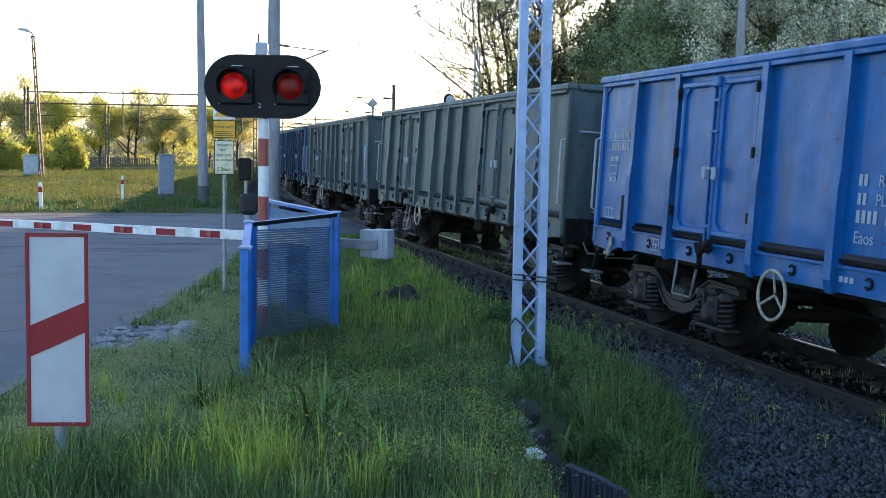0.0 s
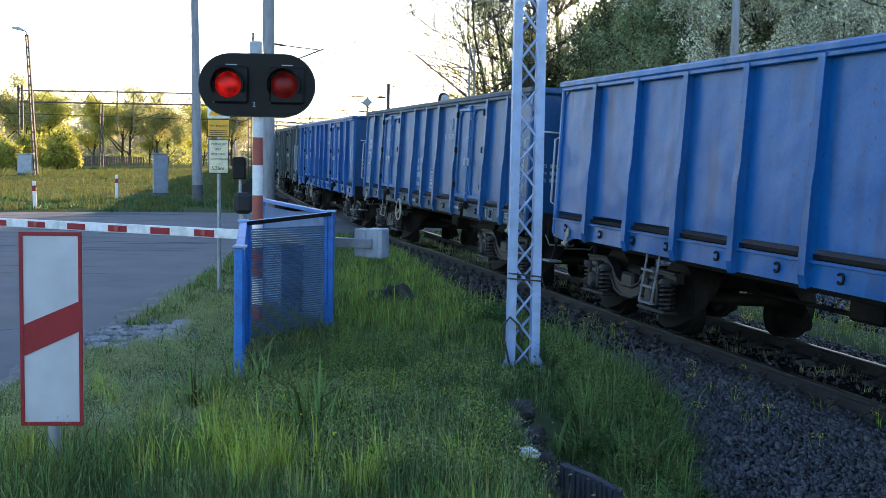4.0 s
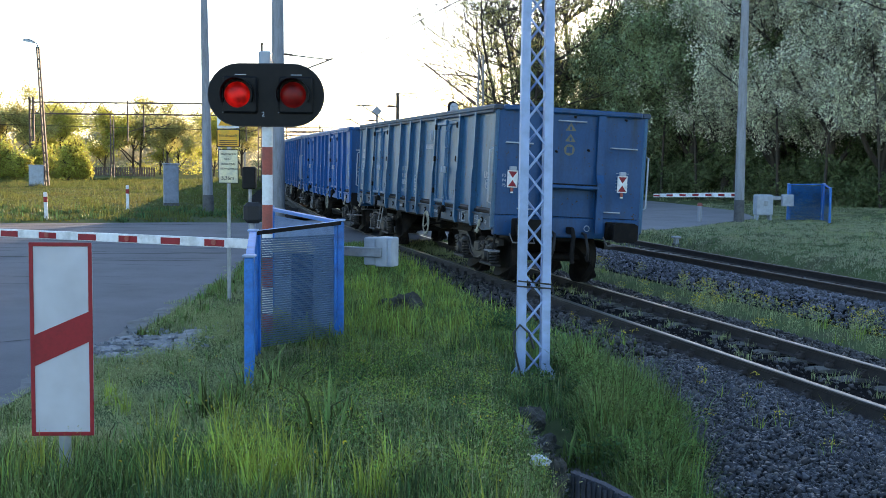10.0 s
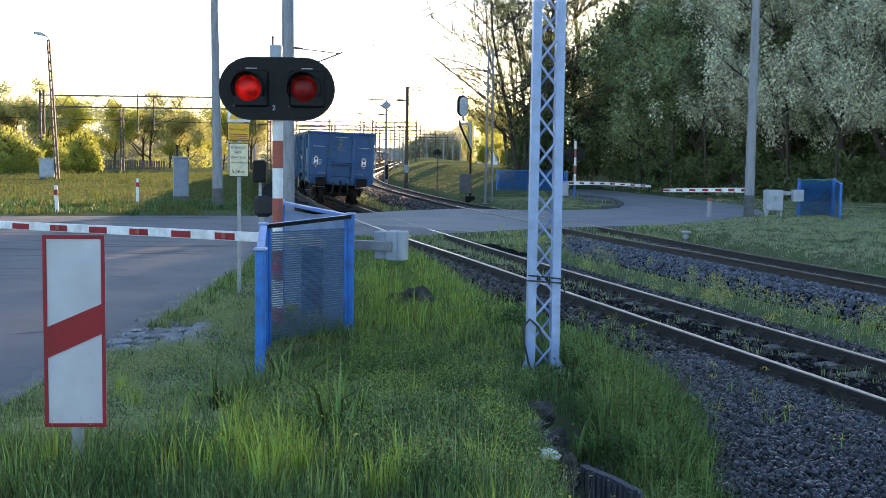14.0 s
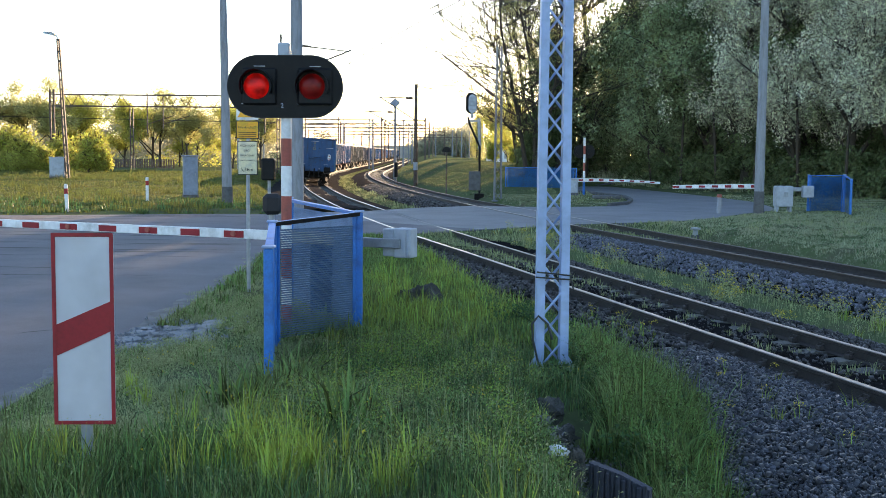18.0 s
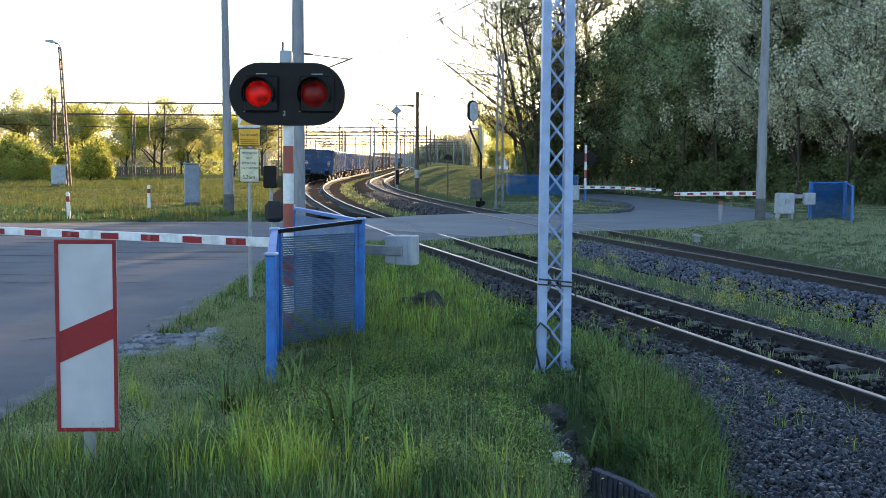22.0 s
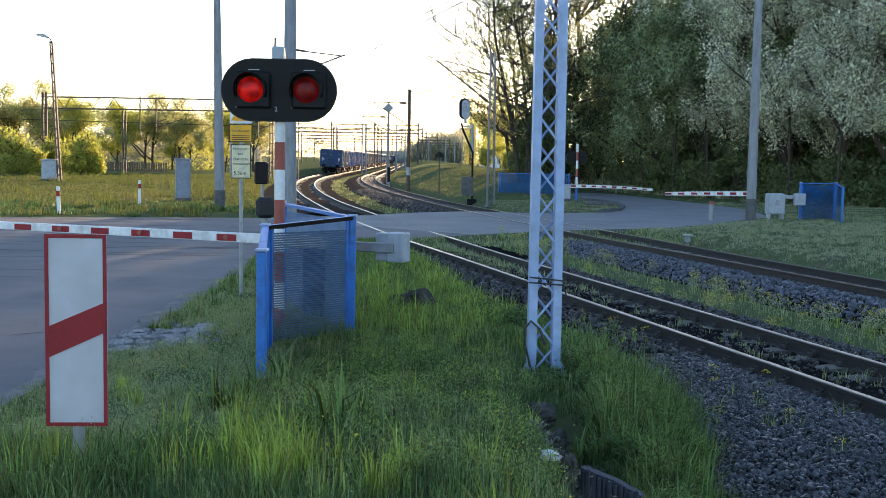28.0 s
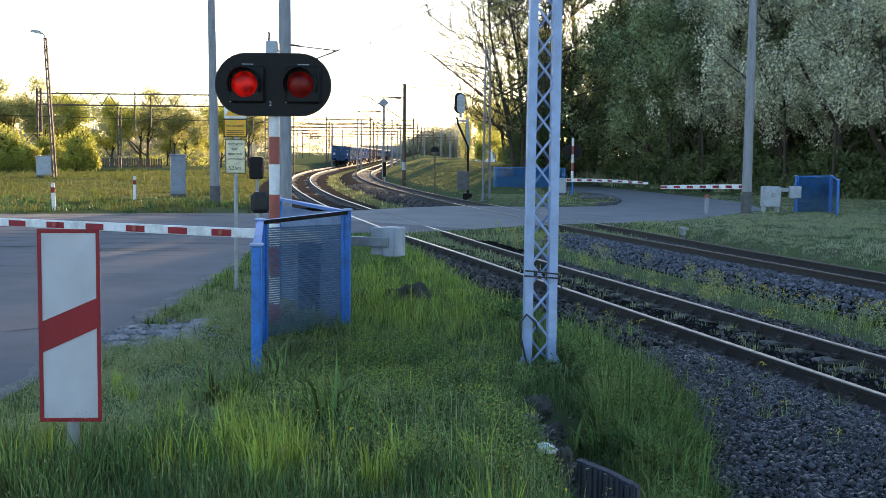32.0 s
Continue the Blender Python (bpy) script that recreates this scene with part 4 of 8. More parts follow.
# paint of the wagons, from the tail towards the head of the train
ORDER = "TCNGBLLDGLGGLGBGLGLGGLGL"
KINDS = {}
WAGONS = []
# The blue wagons' ends take a darker blue that carries their shade.
LOOKS = {"T": (WAGON_GREY, WAGON_SHADED, True, "faded blue-grey open freight wagon with tail boards on its end", POSTS, DOORS, -2.1, TOP, True, WAGON_DUST),
         "C": (WAGON_BLUE, WAGON_SHADED, False, "blue open high-sided freight wagon with dented doors", POSTS, DOORS, -2.0, 3.18, True, WAGON_BLUE),
         "B": (WAGON_BLUE, WAGON_SHADED, False, "bright blue open high-sided freight wagon, scuffed paint", POSTS, DOORS, 1.82, 3.18, False, WAGON_BLUE),
         "D": (WAGON_DARK, WAGON_SHADED, False, "dull dark blue open freight wagon with rubbed paint", POSTS, DOORS, 1.82, 3.18, True, WAGON_DUST),
         "N": (WAGON_BLUE, WAGON_SHADED, False, "blue open freight wagon with closely spaced side posts", [1.28 * i for i in range(1, 10)], []),
         "G": (WAGON_MID, WAGON_SHADED, False, "dusty blue open high-sided freight wagon", POSTS, DOORS, 1.82, 3.18, False, WAGON_DUST),
         "L": (WAGON_GREEN, WAGON_GREEN, False, "dull grey-green open high-sided freight wagon", POSTS, DOORS, 1.82, 3.18, True, WAGON_GREEN)}
for i, c in enumerate(ORDER):
    if c not in KINDS:
        KINDS[c] = wagon(*LOOKS[c])
        WAGONS.append(KINDS[c])
    else:
        WAGONS.append(copy_thing(KINDS[c], Matrix()))

# tail boards and signs on the last wagon
tail = WAGONS[0]
XE = -HALF
for q in (-0.98, 1.08):
    tb = part("tail_board", Shape().box((XE - 0.05, q, 1.87), (0.012, 0.19, 0.3), 0.003), WHITE, tail, "white tail board with red triangles")
    part("red_triangle", Shape().plate([(q - 0.08, 2.0), (q + 0.08, 2.0), (q, 1.89)], XE - 0.062, XE - 0.057, 0), RED, tb)
    part("red_triangle", Shape().plate([(q - 0.08, 1.74), (q + 0.08, 1.74), (q, 1.85)], XE - 0.062, XE - 0.057, 0), RED, tb)
    part("board_lamp", Shape().box((XE - 0.05, q, 2.055), (0.05, 0.13, 0.07), 0.012), CABINET, tb, "small grey lamp on the board")
    part("board_handle", Shape().box((XE - 0.045, q, 1.685), (0.02, 0.06, 0.07), 0.01), MAST_RED, tb, "rusty red handle")
    part("handle_tip", Shape().box((XE - 0.045, q, 1.635), (0.03, 0.05, 0.03), 0.008), WHITE, tb)
for z in (2.82, 2.63):
    tri = part("warning_triangle", Shape().plate([(-0.06, z - 0.055), (0.14, z - 0.055), (0.04, z + 0.085)], XE - 0.024, XE - 0.018, 0), DIM_YELLOW, tail, "faded yellow warning triangle")
    part("dark_mark", Shape().box((XE - 0.026, 0.04, z - 0.01), (0.004, 0.035, 0.06)), WAGON_SHADED, tri)
part("round_sign", Shape().tube([(XE - 0.018, 0.05, 2.43), (XE - 0.024, 0.05, 2.43)], 0.1, 20), DIM_YELLOW, tail, "faded yellow round sign")
part("dark_square", Shape().box((XE - 0.026, 0.05, 2.43), (0.004, 0.11, 0.1)), WAGON_SHADED, tail)
for k, word in enumerate(("P3", "P4", "P5")):
    letters(word, 0.075, tail, Matrix.Translation((XE - 0.02, 1.26, 1.9 - 0.085 * k)) @ Matrix.Rotation(-math.pi / 2, 4, "Z") @ Matrix.Rotation(math.pi / 2, 4, "X"), PALE_INK, "end_lettering")
bars("stencil_bar", tail, PALE_INK, [(0.95, 1.92 - 0.085 * k, 4, 0.022, 0.05) for k in range(3)], XE - 0.02, -1, "worn white stencil bar")
bars("table_bar", tail, PALE_INK, [(-0.88, 2.06 - 0.06 * i, 6, 0.028, 0.012) for i in range(6)], XE - 0.02, -1, "worn white stencil bar")
part("stencil_oval", Shape().ring((XE - 0.13, -0.32, 1.06), (1, 0, 0), 0.05, 0.007, 14, 4), PALE_INK, tail)
for q, z in ((0.98, 3.03), (-0.02, 3.02), (-0.98, 3.02), (0.3, 2.4), (-0.3, 2.45)):
    part("dent_bolt", Shape().tube([(XE - 0.015, q, z), (XE - 0.045, q - 0.02, z - 0.02)], 0.02, 7), GRIME, tail)


def side_marks(w, rows, name="stencil_bar", out=0.022):
    """Stencilled rows on the left side, as plain bars: place, height, number, size."""
    for x0, z0, n, wd, ht in rows:
        me = None
        for i in range(n):
            at = Matrix.Translation((x0 - i * wd * 1.55, WIDE + out, z0))
            b = part(name, me or Shape().box((0, 0, 0), (wd, 0.004, ht)), PALE_INK, w, "worn white stencil bar", at=at)
            me = b.data


def side_text(w, text, size, x, z, out=0.022):
    return letters(text, size, w, Matrix.Translation((x, WIDE + out, z)) @ Matrix.Rotation(math.pi, 4, "Z") @ Matrix.Rotation(math.pi / 2, 4, "X"), PALE_INK)


def line_frame(w, x, z, wd, ht, cols=1, rows_n=1, out=0.022, name="stencil_frame"):
    fr = Shape()
    for i in range(rows_n + 1):
        fr.box((x, WIDE + out, z - ht / 2 + ht * i / rows_n), (wd, 0.004, 0.012))
    for i in range(cols + 1):
        fr.box((x - wd / 2 + wd * i / cols, WIDE + out, z), (0.012, 0.0036, ht))
    return part(name, fr, PALE_INK, w, "worn white stencilled frame")


def swirl(w, x, z):
    """A plain round mark of two crescents above a row of bars."""
    for a in (0, 180):
        pts = [(x + 0.1 * math.cos(q) + (0.03 if a else -0.03), WIDE + 0.02, z + 0.12 * math.sin(q)) for q in [math.radians(a - 70 + 17 * i) for i in range(9)]]
        part("operator_mark", Shape().tube(pts, [0.006, 0.016, 0.024, 0.028, 0.028, 0.024, 0.018, 0.012, 0.005], 5), PALE_INK, w, "plain pale crescent mark")


for i, xm in ((0, 0.9), (1, 0.92), (3, 0.74), (4, 0.78)):
    w = WAGONS[i]
    side_marks(w, [(xm, 1.98, 2, 0.045, 0.1), (xm, 1.82, 2, 0.045, 0.1), (xm, 1.67, 4, 0.05, 0.11), (xm - 0.4, 1.67, 3, 0.05, 0.11), (xm - 0.69, 1.67, 1, 0.05, 0.11), (xm - 0.44, 1.82, 4, 0.05, 0.1)])
    side_text(w, "Eaos", 0.15, xm + 0.04, 1.44)
    side_text(w, "RIV", 0.14, xm - 0.24, 1.93)
    side_text(w, "MC", 0.14, xm - 0.54, 1.93)
    side_text(w, "PL", 0.14, xm - 0.22, 1.77)
    side_text(w, "UIC", 0.17, -HALF + 0.62, 1.86)
    part("stencil_ring", Shape().ring((-HALF + 0.45, WIDE + 0.02, 1.76), (0, 1, 0), 0.085, 0.006, 18, 4), PALE_INK, w)
    side_text(w, "MC", 0.09, -HALF + 0.52, 1.73)
    side_marks(w, [(-0.42, 1.75 - 0.08 * k, 4, 0.055, 0.035) for k in range(4)], "table_bar")
    line_frame(w, -0.55, 1.63, 0.4, 0.4, 1, 4, name="table_frame")
    swirl(w, -1.78, 2.7)
    side_marks(w, [(-1.36, 2.46, 8, 0.058, 0.1)], "operator_bar")
    side_marks(w, [(HALF - 0.42, 2.42, 6, 0.05, 0.09), (HALF - 0.36, 2.28, 8, 0.05, 0.09), (HALF - 0.36, 2.12, 2, 0.1, 0.06), (HALF - 0.38, 1.86, 2, 0.07, 0.05)], "end_bar")
    line_frame(w, HALF - 0.6, 2.29, 0.62, 0.12, 3, 1)
    line_frame(w, HALF - 0.42, 1.98, 0.2, 0.3, 1, 3)
    line_frame(w, HALF - 0.42, 1.42, 0.26, 0.12, 3, 1)
    recess = Shape().box((HALF - 0.86, WIDE + 0.02, 1.5), (0.2, 0.03, 0.32), 0.01)
    part("label_holder", recess, GRIME, w, "small dark label holder")
    line_frame(w, HALF - 1.85, 1.12, 0.2, 0.13, 3, 2, 0.052)
    line_frame(w, -HALF + 1.75, 1.12, 0.24, 0.17, 1, 3, 0.052)
    line_frame(w, -HALF + 0.9, 1.11, 0.2, 0.14, 3, 2, 0.052)
    side_text(w, "Sp", 0.12, -HALF + 0.36, 1.07, 0.05)
    part("stencil_ring", Shape().ring((-HALF + 0.58, WIDE + 0.05, 1.1), (0, 1, 0), 0.045, 0.008, 14, 4), PALE_INK, w)
    side_marks(w, [(-HALF + 2.02, 1.12, 1, 0.03, 0.14), (0.9, 1.12, 3, 0.05, 0.05), (-2.4, 1.13, 4, 0.05, 0.05)], "sill_bar", 0.05)
    part("notice_plate", Shape().box((-HALF + 1.36 if i in (3, 4) else -2.75, WIDE + 0.024, 1.58 if i in (3, 4) else 1.5), (0.2, 0.008, 0.26), 0.003), BOARD_WHITE, w, "small pale notice plate")
    if i in (1, 3, 4):
        for k, word in enumerate(("P3", "P4", "P5")):
            letters(word, 0.08, w, Matrix.Translation((XE - 0.02, 1.2, 1.95 - 0.11 * k)) @ Matrix.Rotation(-math.pi / 2, 4, "Z") @ Matrix.Rotation(math.pi / 2, 4, "X"), PALE_INK, "end_lettering")
        bars("date_bar", w, PALE_INK, [(1.05, 1.98 - 0.11 * k, 6, 0.032, 0.06) for k in range(3)], XE - 0.02, -1, "worn white stencil bar")


def tail_s(t):
    """Where the tail of the train stands along the track."""
    return np.interp(t, TAIL_T, TAIL_S)


def wagon_pose(s):
    s0, s1 = s - 4.5, s + 4.5
    (x0, y0), (x1, y1) = on_plan(s0, U1), on_plan(s1, U1)
    yaw = math.atan2(float(y1 - y0), float(x1 - x0))
    roll = math.atan(float(cant(s)) / 0.75)
    return Matrix.Translation(((x0 + x1) / 2, (y0 + y1) / 2, 0)) @ Matrix.Rotation(yaw, 4, "Z") @ Matrix.Rotation(roll, 4, "X")


TAIL_T = [0, 1, 3, 7, 9, 10, 11, 18, 21, 25, 28, 32]
TAIL_S = [-55.6, -48.3, -33.55, -4.2, 10.64, 18.15, 25.64, 77.3, 98.6, 125.0, 143.5, 171.5]


# ---- crossing furniture near the camera ----
def pole_z(x, y):
    return float(ground_z(np.array([x]), np.array([y]))[0])


board = thing("marker_board", "white marker board with red border and one slanting red stripe", "road sign", pose(-1.918, 5.72, 0, 0, 0, 4))
zb = pole_z(-1.94, 5.72)
part("post", Shape().tube([(0, 0.03, zb - 0.3), (0, 0.03, 1.7)], 0.03, 10), GALV, board)
part("panel", Shape().box((0, 0, 1.28), (0.31, 0.012, 0.99), 0.004), BOARD_WHITE, board)
for k in (-1, 1):
    part("border", Shape().box((k * 0.146, -0.009, 1.28), (0.02, 0.006, 0.992), 0.002), RED, board)
    part("border", Shape().box((0, -0.009, 1.28 + k * 0.486), (0.31, 0.0055, 0.02), 0.002), RED, board)
part("stripe", Shape().plate([(-0.139, 1.142), (0.139, 1.27), (0.139, 1.425), (-0.139, 1.303)], -0.011, -0.007, 1), RED, board)
part("clamp", Shape().box((0, 0.05, 1.6), (0.1, 0.05, 0.04), 0.008).box((0, 0.05, 0.98), (0.1, 0.05, 0.04), 0.008), GALV, board)

# the flashing light
MX, MY = -2.02, 13.2
lights = thing("crossing_light", "black twin red crossing signal on a red and white mast", "crossing light", pose(MX, MY, 0))
z, k = 0.1, 0
edges = [0.05, 0.4, 0.72, 1.06, 1.34, 1.68, 2.03, 2.35, 2.6]
for a, b in zip(edges, edges[1:]):
    part("mast_band", Shape().tube([(0, 0, a), (0, 0, b)], 0.062, 16, True), MAST_RED if k % 2 == 0 else WHITE, lights, "faded red band" if k % 2 == 0 else "white band")
    k += 1
part("upper_mast", Shape().tube([(0, 0.02, 2.6), (0, 0.02, 3.36)], 0.058, 14), GALV, lights)
part("cap_box", Shape().box((-0.02, 0, 3.37), (0.14, 0.14, 0.16), 0.015), CABINET, lights, "small pale grey box on the mast top")
part("top_rod", Shape().tube([(-0.075, 0.1, 3.2), (-0.075, 0.1, 3.56)], 0.012, 6), MAST_RUST, lights, "thin brown rod behind the box")


def stadium(hw, r, n=14):
    p = [(hw - r + r * math.cos(a), r * math.sin(a)) for a in [(-0.5 + i / n) * math.pi for i in range(n + 1)]]
    return p + [(-x, -y) for x, y in p]


hz0 = 2.945
part("backboard", Shape().plate([(x, hz0 + y) for x, y in stadium(0.66, 0.35)], -0.1, -0.03, 1), BLACK, lights, "black rounded backboard")
part("backboard_rim", Shape().plate([(x, hz0 + y) for x, y in stadium(0.672, 0.362)], -0.09, -0.05, 1), RUBBER, lights)
for k, mat in ((-1, LENS_ON), (1, LENS_DIM)):
    cx = k * 0.32
    lens_box = part("lamp_housing", Shape().box((cx + 0.03, -0.125, hz0), (0.4, 0.05, 0.42), 0.02), BLACK, lights)
    sh = Shape()
    for i in range(9):
        r = 0.15 * math.cos(i / 8 * 1.35)
        sh.ring((cx, -0.15 - 0.05 * math.sin(i / 8 * 1.35), hz0), (0, 1, 0), max(r, 0.01), 0.011, 24, 5)
    v, f = [], []
    for i in range(7):
        a = i / 6 * 1.45
        for j in range(24):
            b = 2 * math.pi * j / 24
            v.append((cx + 0.15 * math.cos(a) * math.cos(b), -0.145 - 0.06 * math.sin(a), hz0 + 0.15 * math.cos(a) * math.sin(b)))
    f = [(i * 24 + j, i * 24 + (j + 1) % 24, (i + 1) * 24 + (j + 1) % 24, (i + 1) * 24 + j) for i in range(6) for j in range(24)] + [[6 * 24 + j for j in range(24)]]
    part("lens", Shape().add(v, f, True), mat, lens_box, "glowing red lens" if k < 0 else "dimly glowing red lens")
    v, f = [], []
    for i in range(21):
        a = math.pi * (-0.15 + 1.3 * i / 20)
        for r, y in ((0.19, -0.13), (0.19, -0.36 + 0.1 * abs(math.cos(a))), (0.182, -0.36 + 0.1 * abs(math.cos(a))), (0.182, -0.13)):
            v.append((cx + r * math.cos(a), y, hz0 + r * math.sin(a)))
    f = [(i * 4 + j, i * 4 + (j + 1) % 4, (i + 1) * 4 + (j + 1) % 4, (i + 1) * 4 + j) for i in range(20) for j in range(4)]
    part("visor", Shape().add(v, f, True), BLACK, lens_box, "black visor hood")
    part("screw_plate", Shape().box((cx + 0.03, -0.104, hz0 + 0.23), (0.13, 0.008, 0.012), 0.002), GALV, lights)
    for q in (-0.17, 0.2):
        part("screw", Shape().box((cx + q, -0.104, hz0 - 0.2), (0.02, 0.01, 0.01), 0.002), GALV, lights)
letters("2", 0.078, lights, pose(-0.05, -0.103, hz0 - 0.245, 90), PALE_INK, label="white numeral two")

# its relay boxes and the barrier
relay = thing("small_signal", "small black signal box seen from behind on a thin post", "signal", pose(-2.87, 17.0, 0))
part("case", Shape().box((0, 0, 1.93), (0.2, 0.16, 0.33), 0.02), BLACK, relay)
part("foot", Shape().tube([(0, 0.05, -0.1), (0, 0.05, 1.8)], 0.025, 8), GALV, relay)
relay2 = thing("relay_box", "black rubber covered relay box behind the crossing mast", "relay box", pose(-2.42, 14.6, 0, 0, 0, 12))
part("case", Shape().box((0, 0, 1.52), (0.24, 0.2, 0.27), 0.05), RUBBER, relay2)
part("foot", Shape().tube([(0, 0.05, -0.1), (0, 0.05, 1.42)], 0.035, 8), GALV, relay2)

bar = thing("barrier", "lowered red and white crossing barrier with a white counterweight box", "barrier", pose(-1.62, 13.82, 1.14, 0, 0, 180 - 23.5))
a, i = 0.62, 0
while a < 9.5:
    red = i % 2 == 1
    lb = 0.30 if red else (0.58 if i == 0 else 0.38)
    th = 0.122 - 0.003 * a
    bd = part("boom_band", Shape().box((a + lb / 2, 0, 0.01), (lb, 0.06, th), 0.006), WHITE, bar)
    if red:
        part("red_panel", Shape().box((a + lb / 2, 0, 0.004), (lb, 0.068, th * 0.74), 0.003), RED, bd, "red reflective panel")
    if red and i % 4 == 1:
        part("boom_lamp", Shape().tube([(a + lb / 2, 0.02, 0.01), (a + lb / 2, 0.055, 0.01)], 0.035, 10), MAST_RED, bd, "small red boom lamp")
    a += lb
    i += 1
part("boom_root", Shape().box((0.3, 0, 0), (0.7, 0.09, 0.15), 0.015), GALV, bar)
part("counter_arm", Shape().box((-0.55, 0.06, -0.02), (0.98, 0.05, 0.115), 0.008), GALV, bar, "grey counterweight arm")
for q, h in ((-0.86, 0.33), (-1.02, 0.35), (-1.13, 0.35)):
    part("counterweight", Shape().box((q, -0.06, -0.015), (0.155 if q > -1.1 else 0.06, 0.17 if q > -0.9 else 0.2, h), 0.012), CABINET, bar, "pale grey counterweight plate")
drv = thing("barrier_drive", "dark blue barrier drive cabinet behind the blue fence", "barrier drive", pose(-1.62, 13.9, 0, 0, 0, -23.5))
part("cabinet", Shape().box((0, 0.1, 0.62), (0.42, 0.4, 1.1), 0.03), WAGON_SHADED, drv)

# the blue mesh fence
P1, P2, P3, P4 = (-1.57, 9.3), (-1.97, 11.9), (-1.13, 12.8), (-2.35, 15.6)


def mesh_panel(a, b, z0, z1, parent, mat=None):
    """Slats of expanded metal between two posts."""
    a, b = Vector((*a, 0)), Vector((*b, 0))
    d = (b - a)
    n = d.normalized()
    side = Vector((-n.y, n.x, 0))
    sh = Shape()
    rows_n = int((z1 - z0) / 0.025)
    cols = max(2, int(d.length / 0.045))
    for i in range(rows_n):
        z = z0 + 0.025 * (i + 0.5)
        v, f = [], []
        for j in range(cols * 2 + 1):
            p = a + d * (j / (cols * 2))
            dz = 0.0018 * (1 if (j + i) % 2 else -1)
            off = side * 0.009
            v += [p + off + Vector((0, 0, z + dz - 0.0098)), p - off + Vector((0, 0, z + dz + 0.0098))]
        f = [(2 * j, 2 * j + 2, 2 * j + 3, 2 * j + 1) for j in range(cols * 2)]
        sh.add(v, f)
    return part("mesh_infill", sh, mat or BLUE_MESH, parent, "dark blue expanded metal mesh")


def fence(points, tops, z0, label, post=0.08, mat=None):
    fe = thing("mesh_fence", label, "fence")
    for (x, y), t in zip(points, tops):
        g = pole_z(x, y)
        part("fence_post", Shape().box((x, y, (g - 0.3 + t) / 2), (post, post, t - g + 0.3), 0.012), BLUE_PAINT, fe)
        part("post_cap", Shape().box((x, y, t + 0.012), (post + 0.03, post + 0.03, 0.024), 0.008), MAST_BLUE, fe, "pale worn post cap")
    for seg, ((a, ta), (b, tb)) in enumerate(zip(zip(points, tops), zip(points[1:], tops[1:]))):
        A, B = Vector((*a, ta - 0.02)), Vector((*b, tb - 0.02))
        sh = Shape()
        d = (B - A).normalized()
        s = Vector((-d.y, d.x, 0)) * 0.035
        u = Vector((0, 0, 0.02))
        sh.add([A - s - u, A + s - u, A + s + u, A - s + u, B - s - u, B + s - u, B + s + u, B - s + u],
               [(0, 1, 2, 3), (4, 7, 6, 5), (0, 4, 5, 1), (1, 5, 6, 2), (2, 6, 7, 3), (3, 7, 4, 0)])
        # This rail's shade is painted dark, the light on its top as a pale strip.
        grimy = seg == 1 and len(points) == 4
        part("top_rail", sh, GRIME if grimy else BLUE_PAINT, fe, "top rail with its shade painted as dark colour" if grimy else "")
        if grimy:
            k0 = Vector((0, 0, 0.024))
            part("rail_cap", Shape().add([A - s + k0, A + s + k0, B + s + k0, B - s + k0], [(0, 1, 2, 3)]), MAST_BLUE, fe, "pale strip painting the light on the rail's upper face")
        for q in (0.06, 0.94):
            p = A.lerp(B, q)
            g = pole_z(p.x, p.y)
            part("frame_upright", Shape().box((p.x, p.y, (g + p.z) / 2), (0.04, 0.04, p.z - g), 0.006), BLUE_PAINT, fe)
        p0, p1 = A.lerp(B, 0.07), A.lerp(B, 0.93)
        mesh_panel((p0.x, p0.y), (p1.x, p1.y), z0, min(ta, tb) - 0.05, fe, mat)
    return fe


fence([P1, P2, P3, P4], [1.40, 1.45, 1.52, 1.55], 0.2, "bright blue steel fence with mesh panels beside the barrier")
fence([(13.7, 44.6), (15.2, 44.9), (14.54, 42.2)], [1.46, 1.48, 1.36], 0.05, "blue steel mesh fence beside the far barrier", mat=BLUE_PANEL)
fence([(2.86, 70), (4.9, 69.6), (7.0, 68)], [1.36, 1.38, 1.36], 0.15, "blue steel mesh fence across the road", mat=BLUE_PANEL)

# signs about the overhead wires
wire_sign = thing("wire_warning_sign", "yellow and cream overhead wire warning signs on a thin grey post", "road sign", pose(-3.28, 17.5, 0))
part("post", Shape().tube([(0, 0.03, -0.2), (0, 0.03, 3.0)], 0.03, 10), GALV, wire_sign)
up = part("triangle_panel", Shape().box((0, 0, 2.89), (0.34, 0.01, 0.42), 0.004), WHITE, wire_sign, "white panel with a yellow warning triangle")
part("triangle", Shape().plate([(-0.15, 2.72), (0.15, 2.72), (0, 3.0)], -0.012, -0.006, 1), YELLOW, up)
yp = part("yellow_panel", Shape().box((0, 0, 2.53), (0.33, 0.012, 0.25), 0.004), YELLOW, wire_sign, "yellow warning panel")
letters("Nie dotykać!", 0.052, yp, pose(-0.14, -0.008, 2.55, 90), INK)
part("panel_rim", Shape().box((0, 0.004, 2.53), (0.355, 0.01, 0.275), 0.003), INK, yp, "dark rim of the panel")
for q in (2.49, 2.46, 2.43):
    part("text_line", Shape().box((0, -0.008, q), (0.27, 0.003, 0.011)), INK, yp)
cp = part("cream_panel", Shape().box((0, 0, 2.095), (0.285, 0.012, 0.5), 0.004), CREAM, wire_sign, "cream clearance panel")
for i, (txt, sz, w) in enumerate((("PRZEWODY", 0.044, 0.115), ("SIECI", 0.044, 0.06), ("TRAKCYJNEJ", 0.04, 0.12), ("NA WYSOKOŚCI", 0.034, 0.122))):
    letters(txt, sz, cp, pose(-w, -0.009, 2.27 - 0.075 * i, 90), INK)
